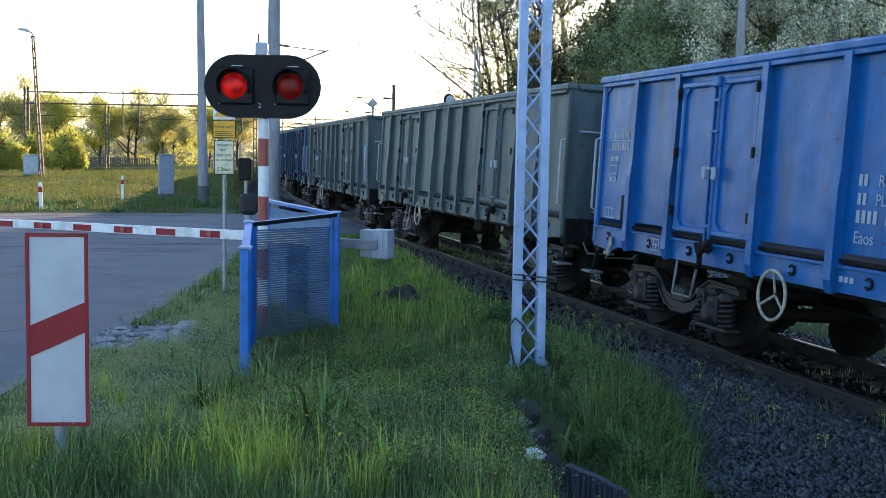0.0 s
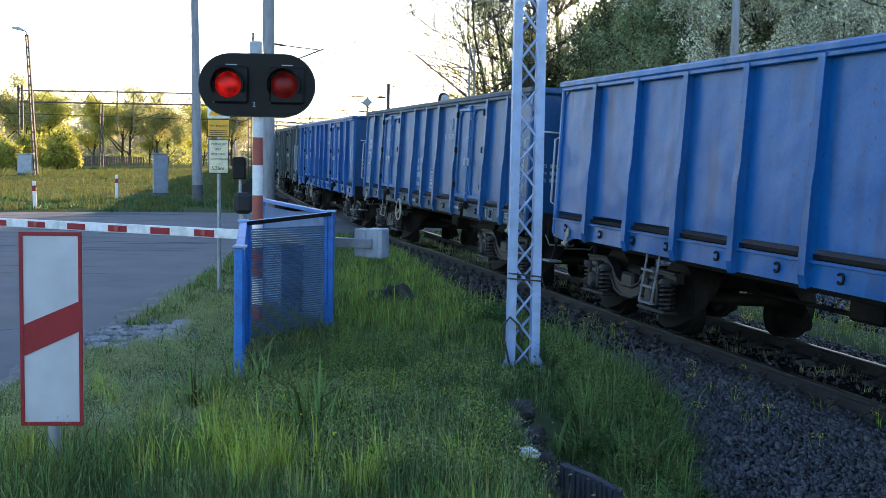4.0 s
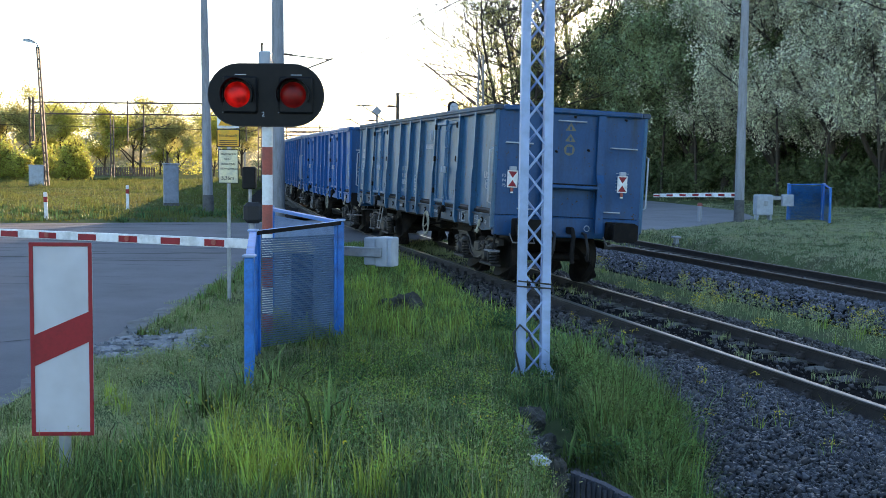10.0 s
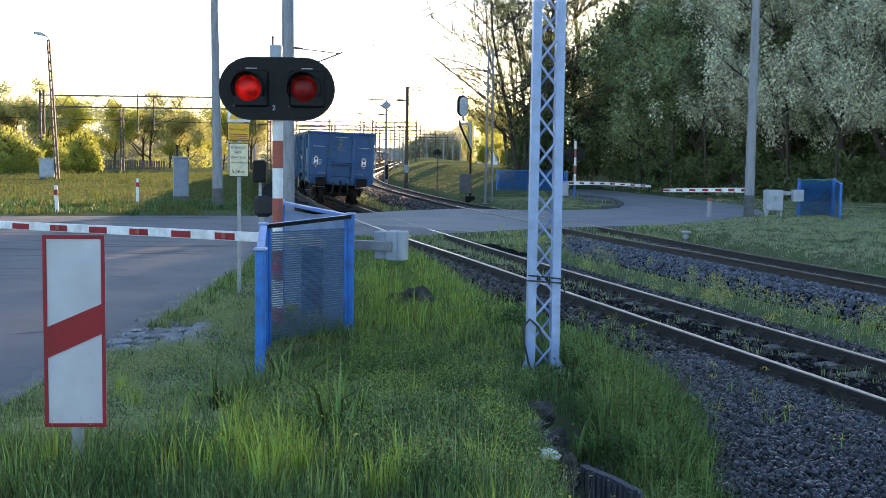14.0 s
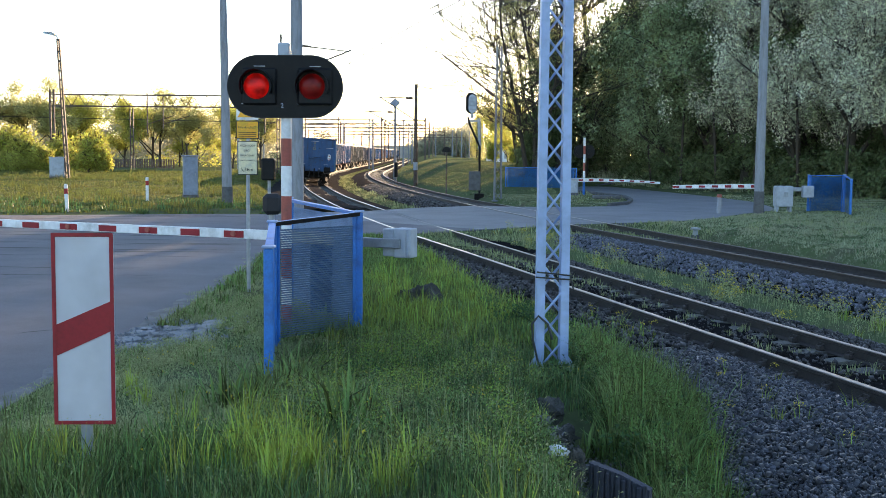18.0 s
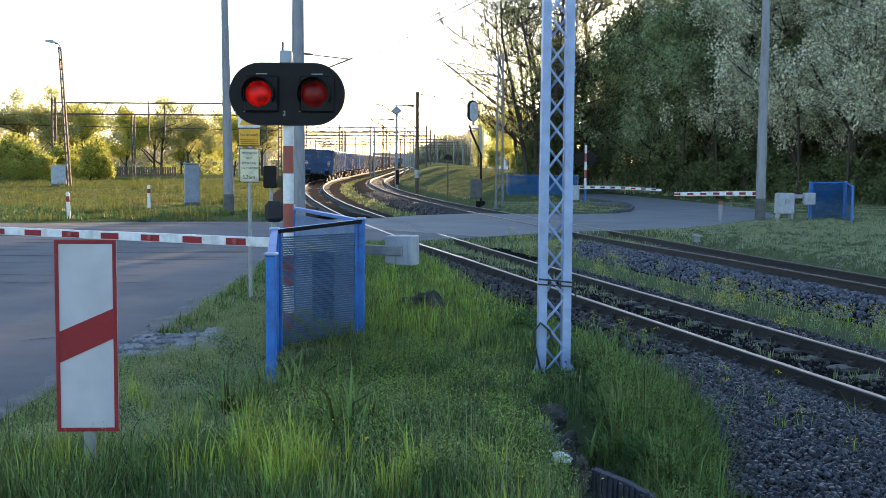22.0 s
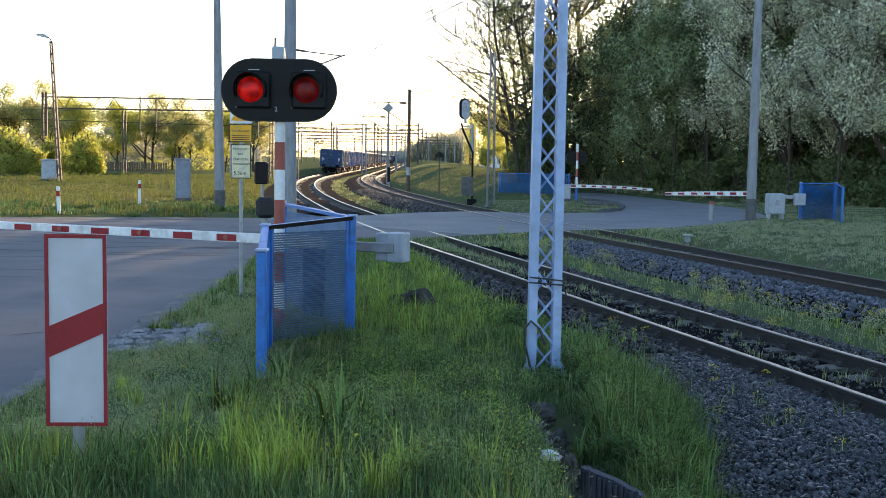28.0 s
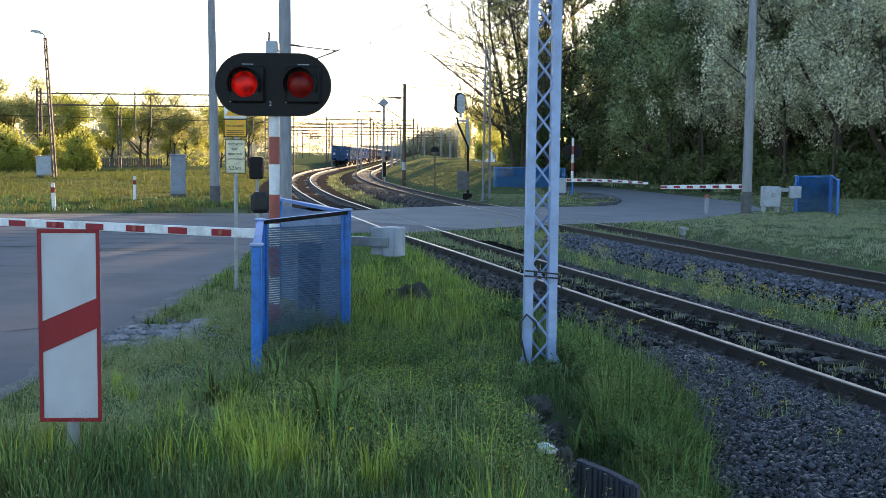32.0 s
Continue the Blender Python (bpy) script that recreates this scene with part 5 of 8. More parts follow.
letters("5,36m", 0.08, cp, pose(-0.11, -0.009, 1.89, 90), INK)
part("panel_rim", Shape().box((0, 0.004, 2.095), (0.31, 0.01, 0.525), 0.003), INK, cp, "dark rim of the panel")


# ---- masts, poles and lamps ----
def lattice_mast(name, x, y, h, w0, w1, mat, label, turn=0.0, leaf=0.08, step=0.245):
    g = pole_z(x, y)
    m = thing(name, label, "lattice mast", pose(x, y, g - 0.05, 0, 0, turn))
    for k in (-1, 1):
        sh = Shape()
        a, b = k * w0 / 2, k * w1 / 2
        t = leaf
        prof0 = [(a - t / 2, -0.13), (a + t / 2, -0.13), (a + t / 2, 0.13), (a - t / 2, 0.13)]
        prof1 = [(b - t / 2, -0.1), (b + t / 2, -0.1), (b + t / 2, 0.1), (b - t / 2, 0.1)]
        sh.add([(p[0], p[1], 0) for p in prof0] + [(p[0], p[1], h) for p in prof1], [(3, 2, 1, 0), (4, 5, 6, 7)] + [(i, (i + 1) % 4, 4 + (i + 1) % 4, 4 + i) for i in range(4)])
        part("channel_leg", sh, mat, m)
    n = int(h / step)
    for yy in (-0.1, 0.1):
        pts = []
        for i in range(n + 1):
            t = i / n
            hw = (w0 + (w1 - w0) * t) / 2 - leaf * 0.2
            pts.append(((hw if (i + (yy > 0)) % 2 else -hw), yy * (1 - 0.25 * t), 0.08 + (h - 0.15) * t))
        for a, b in zip(pts, pts[1:]):
            part("lacing_bar", Shape().tube([a, b], 0.013, 5), mat, m)
    part("foot_plate", Shape().box((0, 0, 0.02), (w0 + 0.22, 0.42, 0.05), 0.01), mat, m)
    for k in (-1, 1):
        part("gusset", Shape().plate([(k * w0 / 2, 0.04), (k * (w0 / 2 + 0.1), 0.04), (k * (w0 / 2 + 0.1), 0.1), (k * w0 / 2, 0.24)], -0.13, -0.115, 1), mat, m)
    return m


near_mast = lattice_mast("lattice_mast", 0.915, 10.95, 9.0, 0.235, 0.2, MAST_BLUE, "tall pale blue lattice mast standing in the grass")
part("cable_loop", Shape().tube([(-0.13, -0.16, 0.1), (-0.19, -0.17, 0.35), (-0.2, -0.17, 0.5), (-0.14, -0.17, 0.58), (-0.05, -0.16, 0.5), (0.0, -0.16, 0.35)], 0.012, 6), CABLE, near_mast, "loose cable loop")
part("wire_tie", Shape().tube([(-0.17, -0.14, 0.95), (0.17, -0.15, 0.93)], 0.008, 5).tube([(-0.16, -0.14, 1.0), (0.16, -0.14, 0.97), (0.2, -0.12, 0.82)], 0.008, 5), CABLE, near_mast)
lattice_mast("lattice_mast", 1.9, 56.0, 7.6, 0.34, 0.22, GREY_STEEL, "grey lattice catenary mast beyond the crossing", 10, 0.06, 0.4)


def round_pole(name, x, y, h, r0, r1, mat, label, foot=None, lean=(0, 0), category="pole"):
    g = pole_z(x, y)
    p = thing(name, label, category, pose(x, y, 0))
    part("shaft", Shape().tube([(0, 0, g - 0.3), (lean[0], lean[1], h)], [r0, r1], 18), mat, p)
    if foot:
        part("dark_foot", Shape().tube([(0, 0, g - 0.2), (lean[0] * foot / h, 0, g + foot)], [r0 * 1.06, r0 * 1.05 - (r0 - r1) * foot / h], 18), CONCRETE_DARK, p, "dark painted foot")
    return p


round_pole("lamp_pole", 11.17, 42.3, 10.5, 0.185, 0.13, CONCRETE, "tall grey concrete pole with a dark foot on the verge", 0.85)
round_pole("lamp_pole", -9.25, 45, 10.0, 0.21, 0.12, CONCRETE, "tall slim grey lamp pole with a dark foot in the grass", 0.75, (-0.15, 0))
cp1 = round_pole("catenary_pole", -6.48, 45.0, 9.5, 0.29, 0.22, CONCRETE, "thick grey concrete catenary pole beside the nearer track")


def steel_pole(x, y, h, label, rust=MAST_RUST):
    """A two-legged steel catenary post with batten plates."""
    g = pole_z(x, y)
    p = thing("catenary_post", label, "catenary post", pose(x, y, g))
    for k in (-1, 1):
        part("leg", Shape().box((k * 0.14, 0, h / 2 - 0.1), (0.09, 0.2, h + 0.2), 0.015), rust, p)
    for i in range(int(h / 0.9)):
        part("batten", Shape().box((0, -0.09, 0.5 + 0.9 * i), (0.3, 0.012, 0.12), 0.003), rust, p)
    return p


# overhead line poles along the tracks: cantilevers and wires
def cantilever(parent, x, y, toward, z_low, z_high, reach, mat=MAST_RUST):
    d = Vector((toward[0] - x, toward[1] - y, 0)).normalized()
    root = Vector((0, 0, 0))
    tip = root + d * reach
    part("cantilever_arm", Shape().tube([root + Vector((0, 0, z_low)), tip + Vector((0, 0, z_high))], 0.035, 6), mat, parent)
    part("cantilever_stay", Shape().tube([root + Vector((0, 0, z_high + 0.1)), tip * 0.95 + Vector((0, 0, z_high - 0.05))], 0.025, 6), mat, parent)
    part("insulator", Shape().tube([root + d * 0.15 + Vector((0, 0, z_high + 0.1)), root + d * 0.6 + Vector((0, 0, z_high + 0.07))], 0.045, 8), INSULATOR, parent)


cat2 = round_pole("catenary_pole", -3.3, 85.0, 7.3, 0.16, 0.12, MAST_RUST, "brown catenary pole on the embankment")
part("pale_band", Shape().tube([(0, 0, 0.9), (0, 0, 1.5)], 0.175, 14), CABINET, cat2, "pale painted band")
cat3 = round_pole("catenary_pole", -6.1, 107.0, 6.5, 0.15, 0.11, CONCRETE, "grey concrete catenary pole with a diamond plate")
part("number_diamond", Shape().plate([(-0.5, 6.85), (0, 7.35), (0.5, 6.85), (0, 6.35)], -0.2, -0.16, 1), CABINET, cat3, "grey diamond plate")

# wires over the two tracks
def wire(name, pts, r, label):
    return tagged(part(name, Shape().tube(pts, r, 5, False), CABLE), label, "overhead wire")


SPANS = [-40, 10, 46, 84, 120, 158, 200, 260, 330]
for u0, tag, run_z, hang_z, dip in ((U1, "nearer", 5.98, 6.9, 0.75), (U2, "farther", 7.35, 8.3, 0.6)):
    for sag, zz, nm in ((0.0, run_z, "contact_wire"), (dip, hang_z, "catenary_wire")):
        pts = []
        for a, b in zip(SPANS, SPANS[1:]):
            for i in range(8):
                q = i / 8
                s = a + (b - a) * q
                x, y = on_plan(s, u0)
                pts.append((x, y, zz - sag * 4 * q * (1 - q)))
        line = wire(nm, pts, 0.015 if sag == 0 else 0.012, "thin dark overhead wire above the " + tag + " track")
        if sag == 0:
            for i in range(13):
                x, y = on_plan(16 + 4.6 * i, u0)
                part("clamp", Shape().box((x, y, zz - 0.05), (0.03, 0.05, 0.13), 0.005), CABLE, line)
cantilever(cp1, -6.48, 45, on_plan(45.5, U1), 5.35, 6.28, 2.25)
for pole, arms in ((cat2, [((-0.1, 0, 4.65), (-2.7, 0, 6.33), 0.045), ((-0.1, 0, 6.27), (-3.15, 0, 6.33), 0.04), ((0, 0, 7.16), (1.5, 0, 6.93), 0.035), ((-0.2, 0, 7.25), (4.5, 0, 7.2), 0.03)]),
                   (cat3, [((-0.1, 0, 4.75), (-2.5, 0, 6.06), 0.05), ((-0.1, 0, 5.99), (-2.95, 0, 6.06), 0.045), ((-2.5, 0, 6.06), (-2.2, 0, 6.9), 0.03)])):
    for a, b, rr in arms:
        part("cantilever_arm", Shape().tube([a, b], rr, 6), MAST_RUST, pole)
    part("insulator", Shape().tube([(-0.25, 0, arms[1][0][2]), (-0.75, 0, arms[1][0][2] + 0.02)], 0.09, 8), INSULATOR, pole)
lat2 = [o for o in bpy.data.objects if o.name.startswith("lattice_mast") and o.parent is None][-1]
for a, b, rr in (((0, 0, 5.0), (-2.85, 0, 7.15), 0.04), ((0, 0, 6.55), (-2.3, 0, 6.62), 0.03), ((-1.5, 0, 6.1), (-2.4, 0, 5.7), 0.025)):
    part("cantilever_arm", Shape().tube([a, b], rr, 6), MAST_RUST, lat2)
part("insulator", Shape().tube([(-0.25, 0, 5.2), (-0.65, 0, 5.5)], 0.08, 8), INSULATOR, lat2)

# the leaning yard lamp and the cabinets on the grass
lamp = thing("yard_lamp", "leaning old yard lamp on a slotted concrete post", "street lamp", pose(-26.4, 76, pole_z(-26.4, 76)))
for k in (-1, 1):
    part("post_rib", Shape().add([(k * 0.1 - 0.045, -0.1, -0.3), (k * 0.1 + 0.045, -0.1, -0.3), (k * 0.1 + 0.045, 0.1, -0.3), (k * 0.1 - 0.045, 0.1, -0.3), (-0.5 + k * 0.07 - 0.04, -0.08, 9.3), (-0.5 + k * 0.07 + 0.04, -0.08, 9.3), (-0.5 + k * 0.07 + 0.04, 0.08, 9.3), (-0.5 + k * 0.07 - 0.04, 0.08, 9.3)],
                                 [(3, 2, 1, 0), (4, 5, 6, 7), (0, 1, 5, 4), (1, 2, 6, 5), (2, 3, 7, 6), (3, 0, 4, 7)]), MAST_RUST, lamp)
for i in range(14):
    zz = 0.4 + 0.62 * i
    part("rung", Shape().box((-0.5 * zz / 8.9, 0, zz), (0.2 - 0.1 * zz / 8.9, 0.12, 0.12), 0.01), MAST_RUST, lamp)
part("bracket", Shape().tube([(-0.5, 0, 9.2), (-0.52, 0, 9.4), (-0.6, -0.05, 9.52), (-0.75, -0.1, 9.58)], 0.04, 8), GALV, lamp)
part("lamp_head", Shape().plate([(-1.4, 9.64), (-0.7, 9.5), (-0.65, 9.62), (-0.9, 9.76), (-1.35, 9.77)], -0.3, -0.02, 1), GALV, lamp, "grey lamp head")


def cabinet(x, y, w, d, h, turn, label, mat=CABINET):
    c = thing("equipment_cabinet", label, "cabinet", pose(x, y, pole_z(x, y) - 0.03, 0, 0, turn))
    part("plinth", Shape().box((0, 0, 0.08), (w + 0.04, d + 0.04, 0.2), 0.01), CONCRETE_DARK, c)
    part("case", Shape().box((0, 0, 0.17 + (h - 0.25) / 2), (w, d, h - 0.25), 0.02), mat, c)
    part("roof", Shape().box((0, 0, h - 0.04), (w + 0.1, d + 0.1, 0.07), 0.02), mat, c)
    dr = part("door", Shape().box((0, -d / 2 - 0.012, 0.17 + (h - 0.25) / 2), (w - 0.1, 0.02, h - 0.4), 0.006), mat, c)
    part("handle", Shape().box((w / 2 - 0.12, -d / 2 - 0.035, h * 0.55), (0.03, 0.03, 0.14), 0.008), GALV, dr)
    return c


cabinet(-12.4, 52, 0.66, 0.5, 2.0, 18, "tall blue-grey metal trackside cabinet in the grass", CAB_BLUE)
cabinet(-27.1, 76, 0.95, 0.7, 1.5, 10, "pale grey low trackside cabinet under the leaning lamp")
cabinet(6.9, 33.0, 0.13, 0.13, 0.4, 14, "small grey track junction box on the bank", GALV)
cabinet(5.9, 60.2, 0.8, 0.6, 0.95, -10, "pale grey barrier drive across the road")


def marker_post(x, y, h, lean=0.0):
    m = thing("marker_post", "white roadside marker post with a red band", "marker post", pose(x, y, pole_z(x, y), 0, lean, 0), group="roadside marker posts")
    part("shaft", Shape().box((0, 0, h / 2 - 0.1), (0.13, 0.06, h + 0.2), 0.012), WHITE, m)
    part("red_band", Shape().box((0, -0.005, h - 0.22), (0.134, 0.06, 0.2), 0.008), RED, m)
    part("cap", Shape().box((0, 0, h + 0.02), (0.12, 0.05, 0.04), 0.015), WHITE, m)
    return m


marker_post(-13.35, 48.2, 0.98)
marker_post(-13.95, 40.0, 0.95, -2)
stub = thing("marker_post", "short weathered concrete post with a brown cap by the road", "marker post", pose(9.95, 43.4, pole_z(9.95, 43.4)))
part("shaft", Shape().tube([(0, 0, -0.2), (0, 0, 0.72), (0, 0, 0.78)], [0.1, 0.085, 0.05], 10), CONCRETE, stub)
part("cap", Shape().tube([(0, 0, 0.74), (0, 0, 0.86)], [0.11, 0.08], 10), MAST_RED, stub)

# far barriers and their lights
far_bar = thing("barrier", "lowered far barrier with red and white bands", "barrier", pose(12.25, 44.0, 0.92, 0, 0, 180 - 2.5))
a = 0.45
for i in range(14):
    lb = 0.24 if i % 2 else 0.26
    bd = part("boom_band", Shape().box((a + lb / 2, 0, 0.1 - 0.004 * a * a), (lb, 0.07, 0.2 - 0.018 * a), 0.006), WHITE, far_bar)
    if i % 2:
        part("red_panel", Shape().box((a + lb / 2, 0, 0.1 - 0.004 * a * a), (lb, 0.08, (0.2 - 0.018 * a) * 0.55), 0.003), RED, bd, "red reflective panel")
    a += lb
part("counter_arm", Shape().box((-0.5, 0, 0), (1.0, 0.1, 0.16), 0.02), GALV, far_bar)
part("counterweight", Shape().box((-1.2, 0.1, -0.08), (0.42, 0.3, 0.45), 0.02), CABINET, far_bar, "pale grey counterweight box")
fd = thing("barrier_drive", "pale grey barrier drive cabinet on short legs", "barrier drive", pose(12.55, 44.0, 0.0))
part("cabinet", Shape().box((0, 0, 0.65), (0.66, 0.5, 0.8), 0.04), CABINET, fd)
part("lid", Shape().box((0.03, -0.27, 0.72), (0.16, 0.04, 0.18), 0.01), GALV, fd)
for a in (-0.25, 0.25):
    part("leg", Shape().box((a, 0, 0.1), (0.08, 0.4, 0.36), 0.01), CABINET, fd)
far_bar2 = thing("barrier", "second far barrier with narrow red and white bands", "barrier", pose(5.9, 60.0, 0.78, 0, 0, 0.5))
a = 0.1
for i in range(17):
    lb = 0.24 if i % 2 else 0.3
    zz = 0.05 + 0.03 * a - 0.012 * a * a
    bd = part("boom_band", Shape().box((a + lb / 2, 0, zz), (lb, 0.07, 0.19 - 0.016 * a), 0.006), WHITE, far_bar2)
    if i % 2:
        part("red_panel", Shape().box((a + lb / 2, 0, zz), (lb, 0.08, (0.19 - 0.016 * a) * 0.55), 0.003), RED, bd, "red reflective panel")
    a += lb
fl = thing("crossing_light", "far black twin crossing signal seen on its mast", "crossing light", pose(6.62, 60.3, 0))
for i in range(7):
    part("mast_band", Shape().tube([(0, 0, 0.0 + 0.44 * i), (0, 0, 0.44 * (i + 1))], 0.065, 12), WHITE if i in (6, 4, 2) else (MAST_RED if i > 1 else BLUE_PAINT), fl)
part("backboard", Shape().plate([(x * 0.85, 2.35 + y) for x, y in stadium(0.66, 0.35)], 0.08, 0.14, 1), BLACK, fl, "black rounded backboard")
for k in (-1, 1):
    part("lamp_housing", Shape().tube([(k * 0.3, 0.1, 2.35), (k * 0.3, -0.06, 2.35)], 0.17, 14), BLACK, fl)
slab = thing("manhole_slab", "dark flat concrete slab beside the far barrier", "concrete slab", pose(7.2, 55.5, 0))
part("slab", Shape().box((0, 0, 0.12), (1.3, 0.8, 0.16), 0.03), CONCRETE_DARK, slab)

# kerb of the island
k0 = ROAD.index((6.9, 66))
kp = ROAD[k0:k0 + 6]
kerb = thing("kerb", "low dark grey concrete kerb round the grass island", "kerb", kind="structure")
for (ax, ay), (bx, by) in zip(kp, kp[1:]):
    L = math.hypot(bx - ax, by - ay)
    n = max(1, int(L / 1.0))
    for i in range(n):
        q = (i + 0.5) / n
        m = pose(ax + (bx - ax) * q, ay + (by - ay) * q, 0.02, 0, 0, math.degrees(math.atan2(by - ay, bx - ax)))
        part("kerb_stone", Shape().box((0, 0, 0), (L / n - 0.015, 0.16, 0.22), 0.02), CONCRETE_DARK, kerb, at=m)

# railway signal, boards and post by the far track
sig = thing("railway_signal", "railway colour light signal seen from behind on a cranked dark post", "railway signal", pose(1.05, 60, pole_z(1.05, 60)))
part("base", Shape().box((0, 0, 0.1), (0.5, 0.4, 0.35), 0.04), GRIME, sig)
part("post", Shape().tube([(0.02, 0, 0), (0.0, 0, 2.75), (-0.55, 0, 3.95), (-0.62, 0, 4.3)], 0.06, 10), BLACK, sig)
part("ladder_post", Shape().tube([(0.0, 0.05, 2.6), (-0.05, 0.05, 4.25)], 0.09, 10), GALV, sig)
part("crank", Shape().box((-0.3, 0, 4.1), (0.55, 0.1, 0.12), 0.02), GALV, sig)
part("signal_head", Shape().plate([(-0.46 + y, 5.02 + x) for x, y in stadium(0.56, 0.3)], -0.08, 0.12, 1), BLACK, sig, "rounded signal head")
head_back = part("head_back", Shape().plate([(-0.4 + y, 5.0 + x) for x, y in stadium(0.48, 0.21)], -0.22, -0.08, 1), CABINET, sig, "pale grey lamp case")
for i in range(4):
    part("case_rib", Shape().box((-0.4, -0.23, 4.7 + 0.2 * i), (0.34, 0.02, 0.03), 0.004), GALV, head_back)
part("head_bracket", Shape().box((-0.42, -0.05, 4.4), (0.16, 0.14, 0.3), 0.02), GALV, sig)
part("relay_case", Shape().box((-0.25, -0.25, 0.95), (0.62, 0.3, 1.0), 0.03), CONCRETE_DARK, sig, "dark equipment case on the post")
rb = thing("half_round_board", "small dark half round board on a thin post", "trackside sign", pose(-0.72, 62, pole_z(-0.72, 62)))
part("post", Shape().tube([(0, 0, -0.2), (0, 0, 3.0)], 0.035, 8), MAST_RUST, rb)
part("panel", Shape().plate([(0.24 * math.cos(a), 2.75 + 0.3 * math.sin(a)) for a in [i / 12 * math.pi for i in range(13)]], -0.05, -0.02, 1), BLACK, rb)
sb = thing("shunting_signal", "small black trackside signal box on a post", "trackside signal", pose(-5.6, 100, pole_z(-5.6, 100)))
part("case", Shape().box((0, 0, 1.2), (0.3, 0.25, 1.3), 0.03), BLACK, sb)
part("post", Shape().tube([(0, 0, -0.2), (0, 0, 0.7)], 0.06, 8), GALV, sb)


# ---- the yard: portal gantry, posts, fences ----
gantry = thing("catenary_gantry", "long rusty lattice gantry over the yard tracks", "gantry", pose(-36.2, 100, 0.3))
SPAN = 21.5
for x in (0.0, 0.32, 21.2, 21.5):
    part("column_leg", Shape().box((x, 0, 3.5), (0.15, 0.22, 7.4), 0.02), MAST_RUST, gantry)
for i in range(9):
    part("column_batten", Shape().box((0.16, -0.1, 0.5 + 0.8 * i), (0.36, 0.02, 0.1), 0.004), MAST_RUST, gantry)
for zz in (5.75, 6.75):
    part("chord", Shape().box((SPAN / 2, 0, zz), (SPAN, 0.12, 0.13), 0.01), MAST_RUST, gantry)
nseg = 34
for i in range(nseg):
    a, b = SPAN * i / nseg, SPAN * (i + 1) / nseg
    part("brace", Shape().tube([(a, 0, 5.75 if i % 2 else 6.75), (b, 0, 6.75 if i % 2 else 5.75)], 0.032, 4), MAST_RUST, gantry)
for x, zz in ((8.6, 1.0), (10.0, 1.4), (17.0, 1.2), (19.0, 1.1)):
    part("dropper", Shape().box((x, 0, 5.2), (0.1, 0.1, 5.6 - zz * 2), 0.01), MAST_RUST, gantry)
    part("arm", Shape().tube([(x, 0, 4.2), (x + 2.4, 0, 5.0)], 0.04, 5), MAST_RUST, gantry)
for y0, zz in ((103, 5.1), (103, 6.0), (108, 5.2), (113, 5.3), (99, 7.3)):
    wire("yard_wire", [(-90, y0 - 10, zz + 0.6), (-36, y0, zz), (-13, y0 + 6, zz - 0.2)], 0.011, "dark overhead wire across the yard")
for x, y, h in ((-31.9, 110, 6.0), (-22.0, 118, 6.5), (-15.4, 112, 6.6), (-16.8, 105, 6.2)):
    steel_pole(x, y, h, "rusty two-legged catenary post in the yard")

# portals far down the line
for i, (y0, x0, sp) in enumerate(((196, -28.5, 22.5), (222, -32, 26), (255, -36, 30), (300, -40, 36), (350, -45, 44), (410, -50, 52))):
    g = thing("catenary_gantry", "distant steel gantry over the station tracks", "gantry", pose(x0, y0, 0.3), group="distant gantries")
    for k in range(4):
        part("column", Shape().box((sp * k / 3, 0, 4.0), (0.26, 0.24, 8.0), 0.02), MAST_RUST, g)
    for zz in (6.6, 7.5):
        part("chord", Shape().box((sp / 2, 0, zz), (sp, 0.16, 0.17), 0.02), MAST_RUST, g)
    for j in range(3):
        part("arm", Shape().tube([(sp * (j + 0.45) / 3, 0, 6.6), (sp * (j + 0.45) / 3, 0, 4.9), (sp * (j + 0.45) / 3 + 2.4, 0, 5.6)], 0.06, 4), MAST_RUST, g)
    for j in range(24):
        part("brace", Shape().tube([(sp * j / 24, 0, 6.6 if j % 2 else 7.5), (sp * (j + 1) / 24, 0, 7.5 if j % 2 else 6.6)], 0.055, 4), MAST_RUST, g)
for x, y, h in ((-11.5, 150, 6.6), (-8.2, 165, 6.9), (-9, 200, 7.5), (-7.4, 176, 6.6), (-1.5, 230, 7.0), (0.4, 250, 7.0), (-14, 175, 7.5), (-19.5, 190, 7.6), (-5.5, 260, 8), (2.5, 300, 8)):
    round_pole("catenary_pole", x, y, h, 0.14, 0.11, CONCRETE, "distant grey catenary pole by the station tracks")
for x, y in ((-23.5, 120), (-26, 150)):
    round_pole("yard_mast", x, y, 11.5, 0.14, 0.08, GALV, "slim distant yard light mast", category="mast")

# buildings far off
# Walls, roofs and windows carry the haze in their pale colours.
def far_block(x, y, w, d, h, label, mat=FAR_WALL, rows_n=3, cols=8):
    b = thing("far_building", label, "building", pose(x, y, 0))
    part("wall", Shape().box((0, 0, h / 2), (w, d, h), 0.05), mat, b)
    part("roof", Shape().box((0, 0, h + 0.15), (w + 0.6, d + 0.6, 0.3), 0.05), FAR_HAZED, b)
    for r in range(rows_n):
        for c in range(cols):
            part("window", Shape().box((-w / 2 + w * (c + 0.5) / cols, -d / 2 - 0.02, h * (r + 0.6) / rows_n - 0.1), (w / cols * 0.5, 0.1, h / rows_n * 0.45), 0.01), FAR_HAZED, b)
    return b


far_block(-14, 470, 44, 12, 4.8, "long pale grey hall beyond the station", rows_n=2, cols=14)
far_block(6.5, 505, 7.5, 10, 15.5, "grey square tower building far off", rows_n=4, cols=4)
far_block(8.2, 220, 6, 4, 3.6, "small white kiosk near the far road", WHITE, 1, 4)

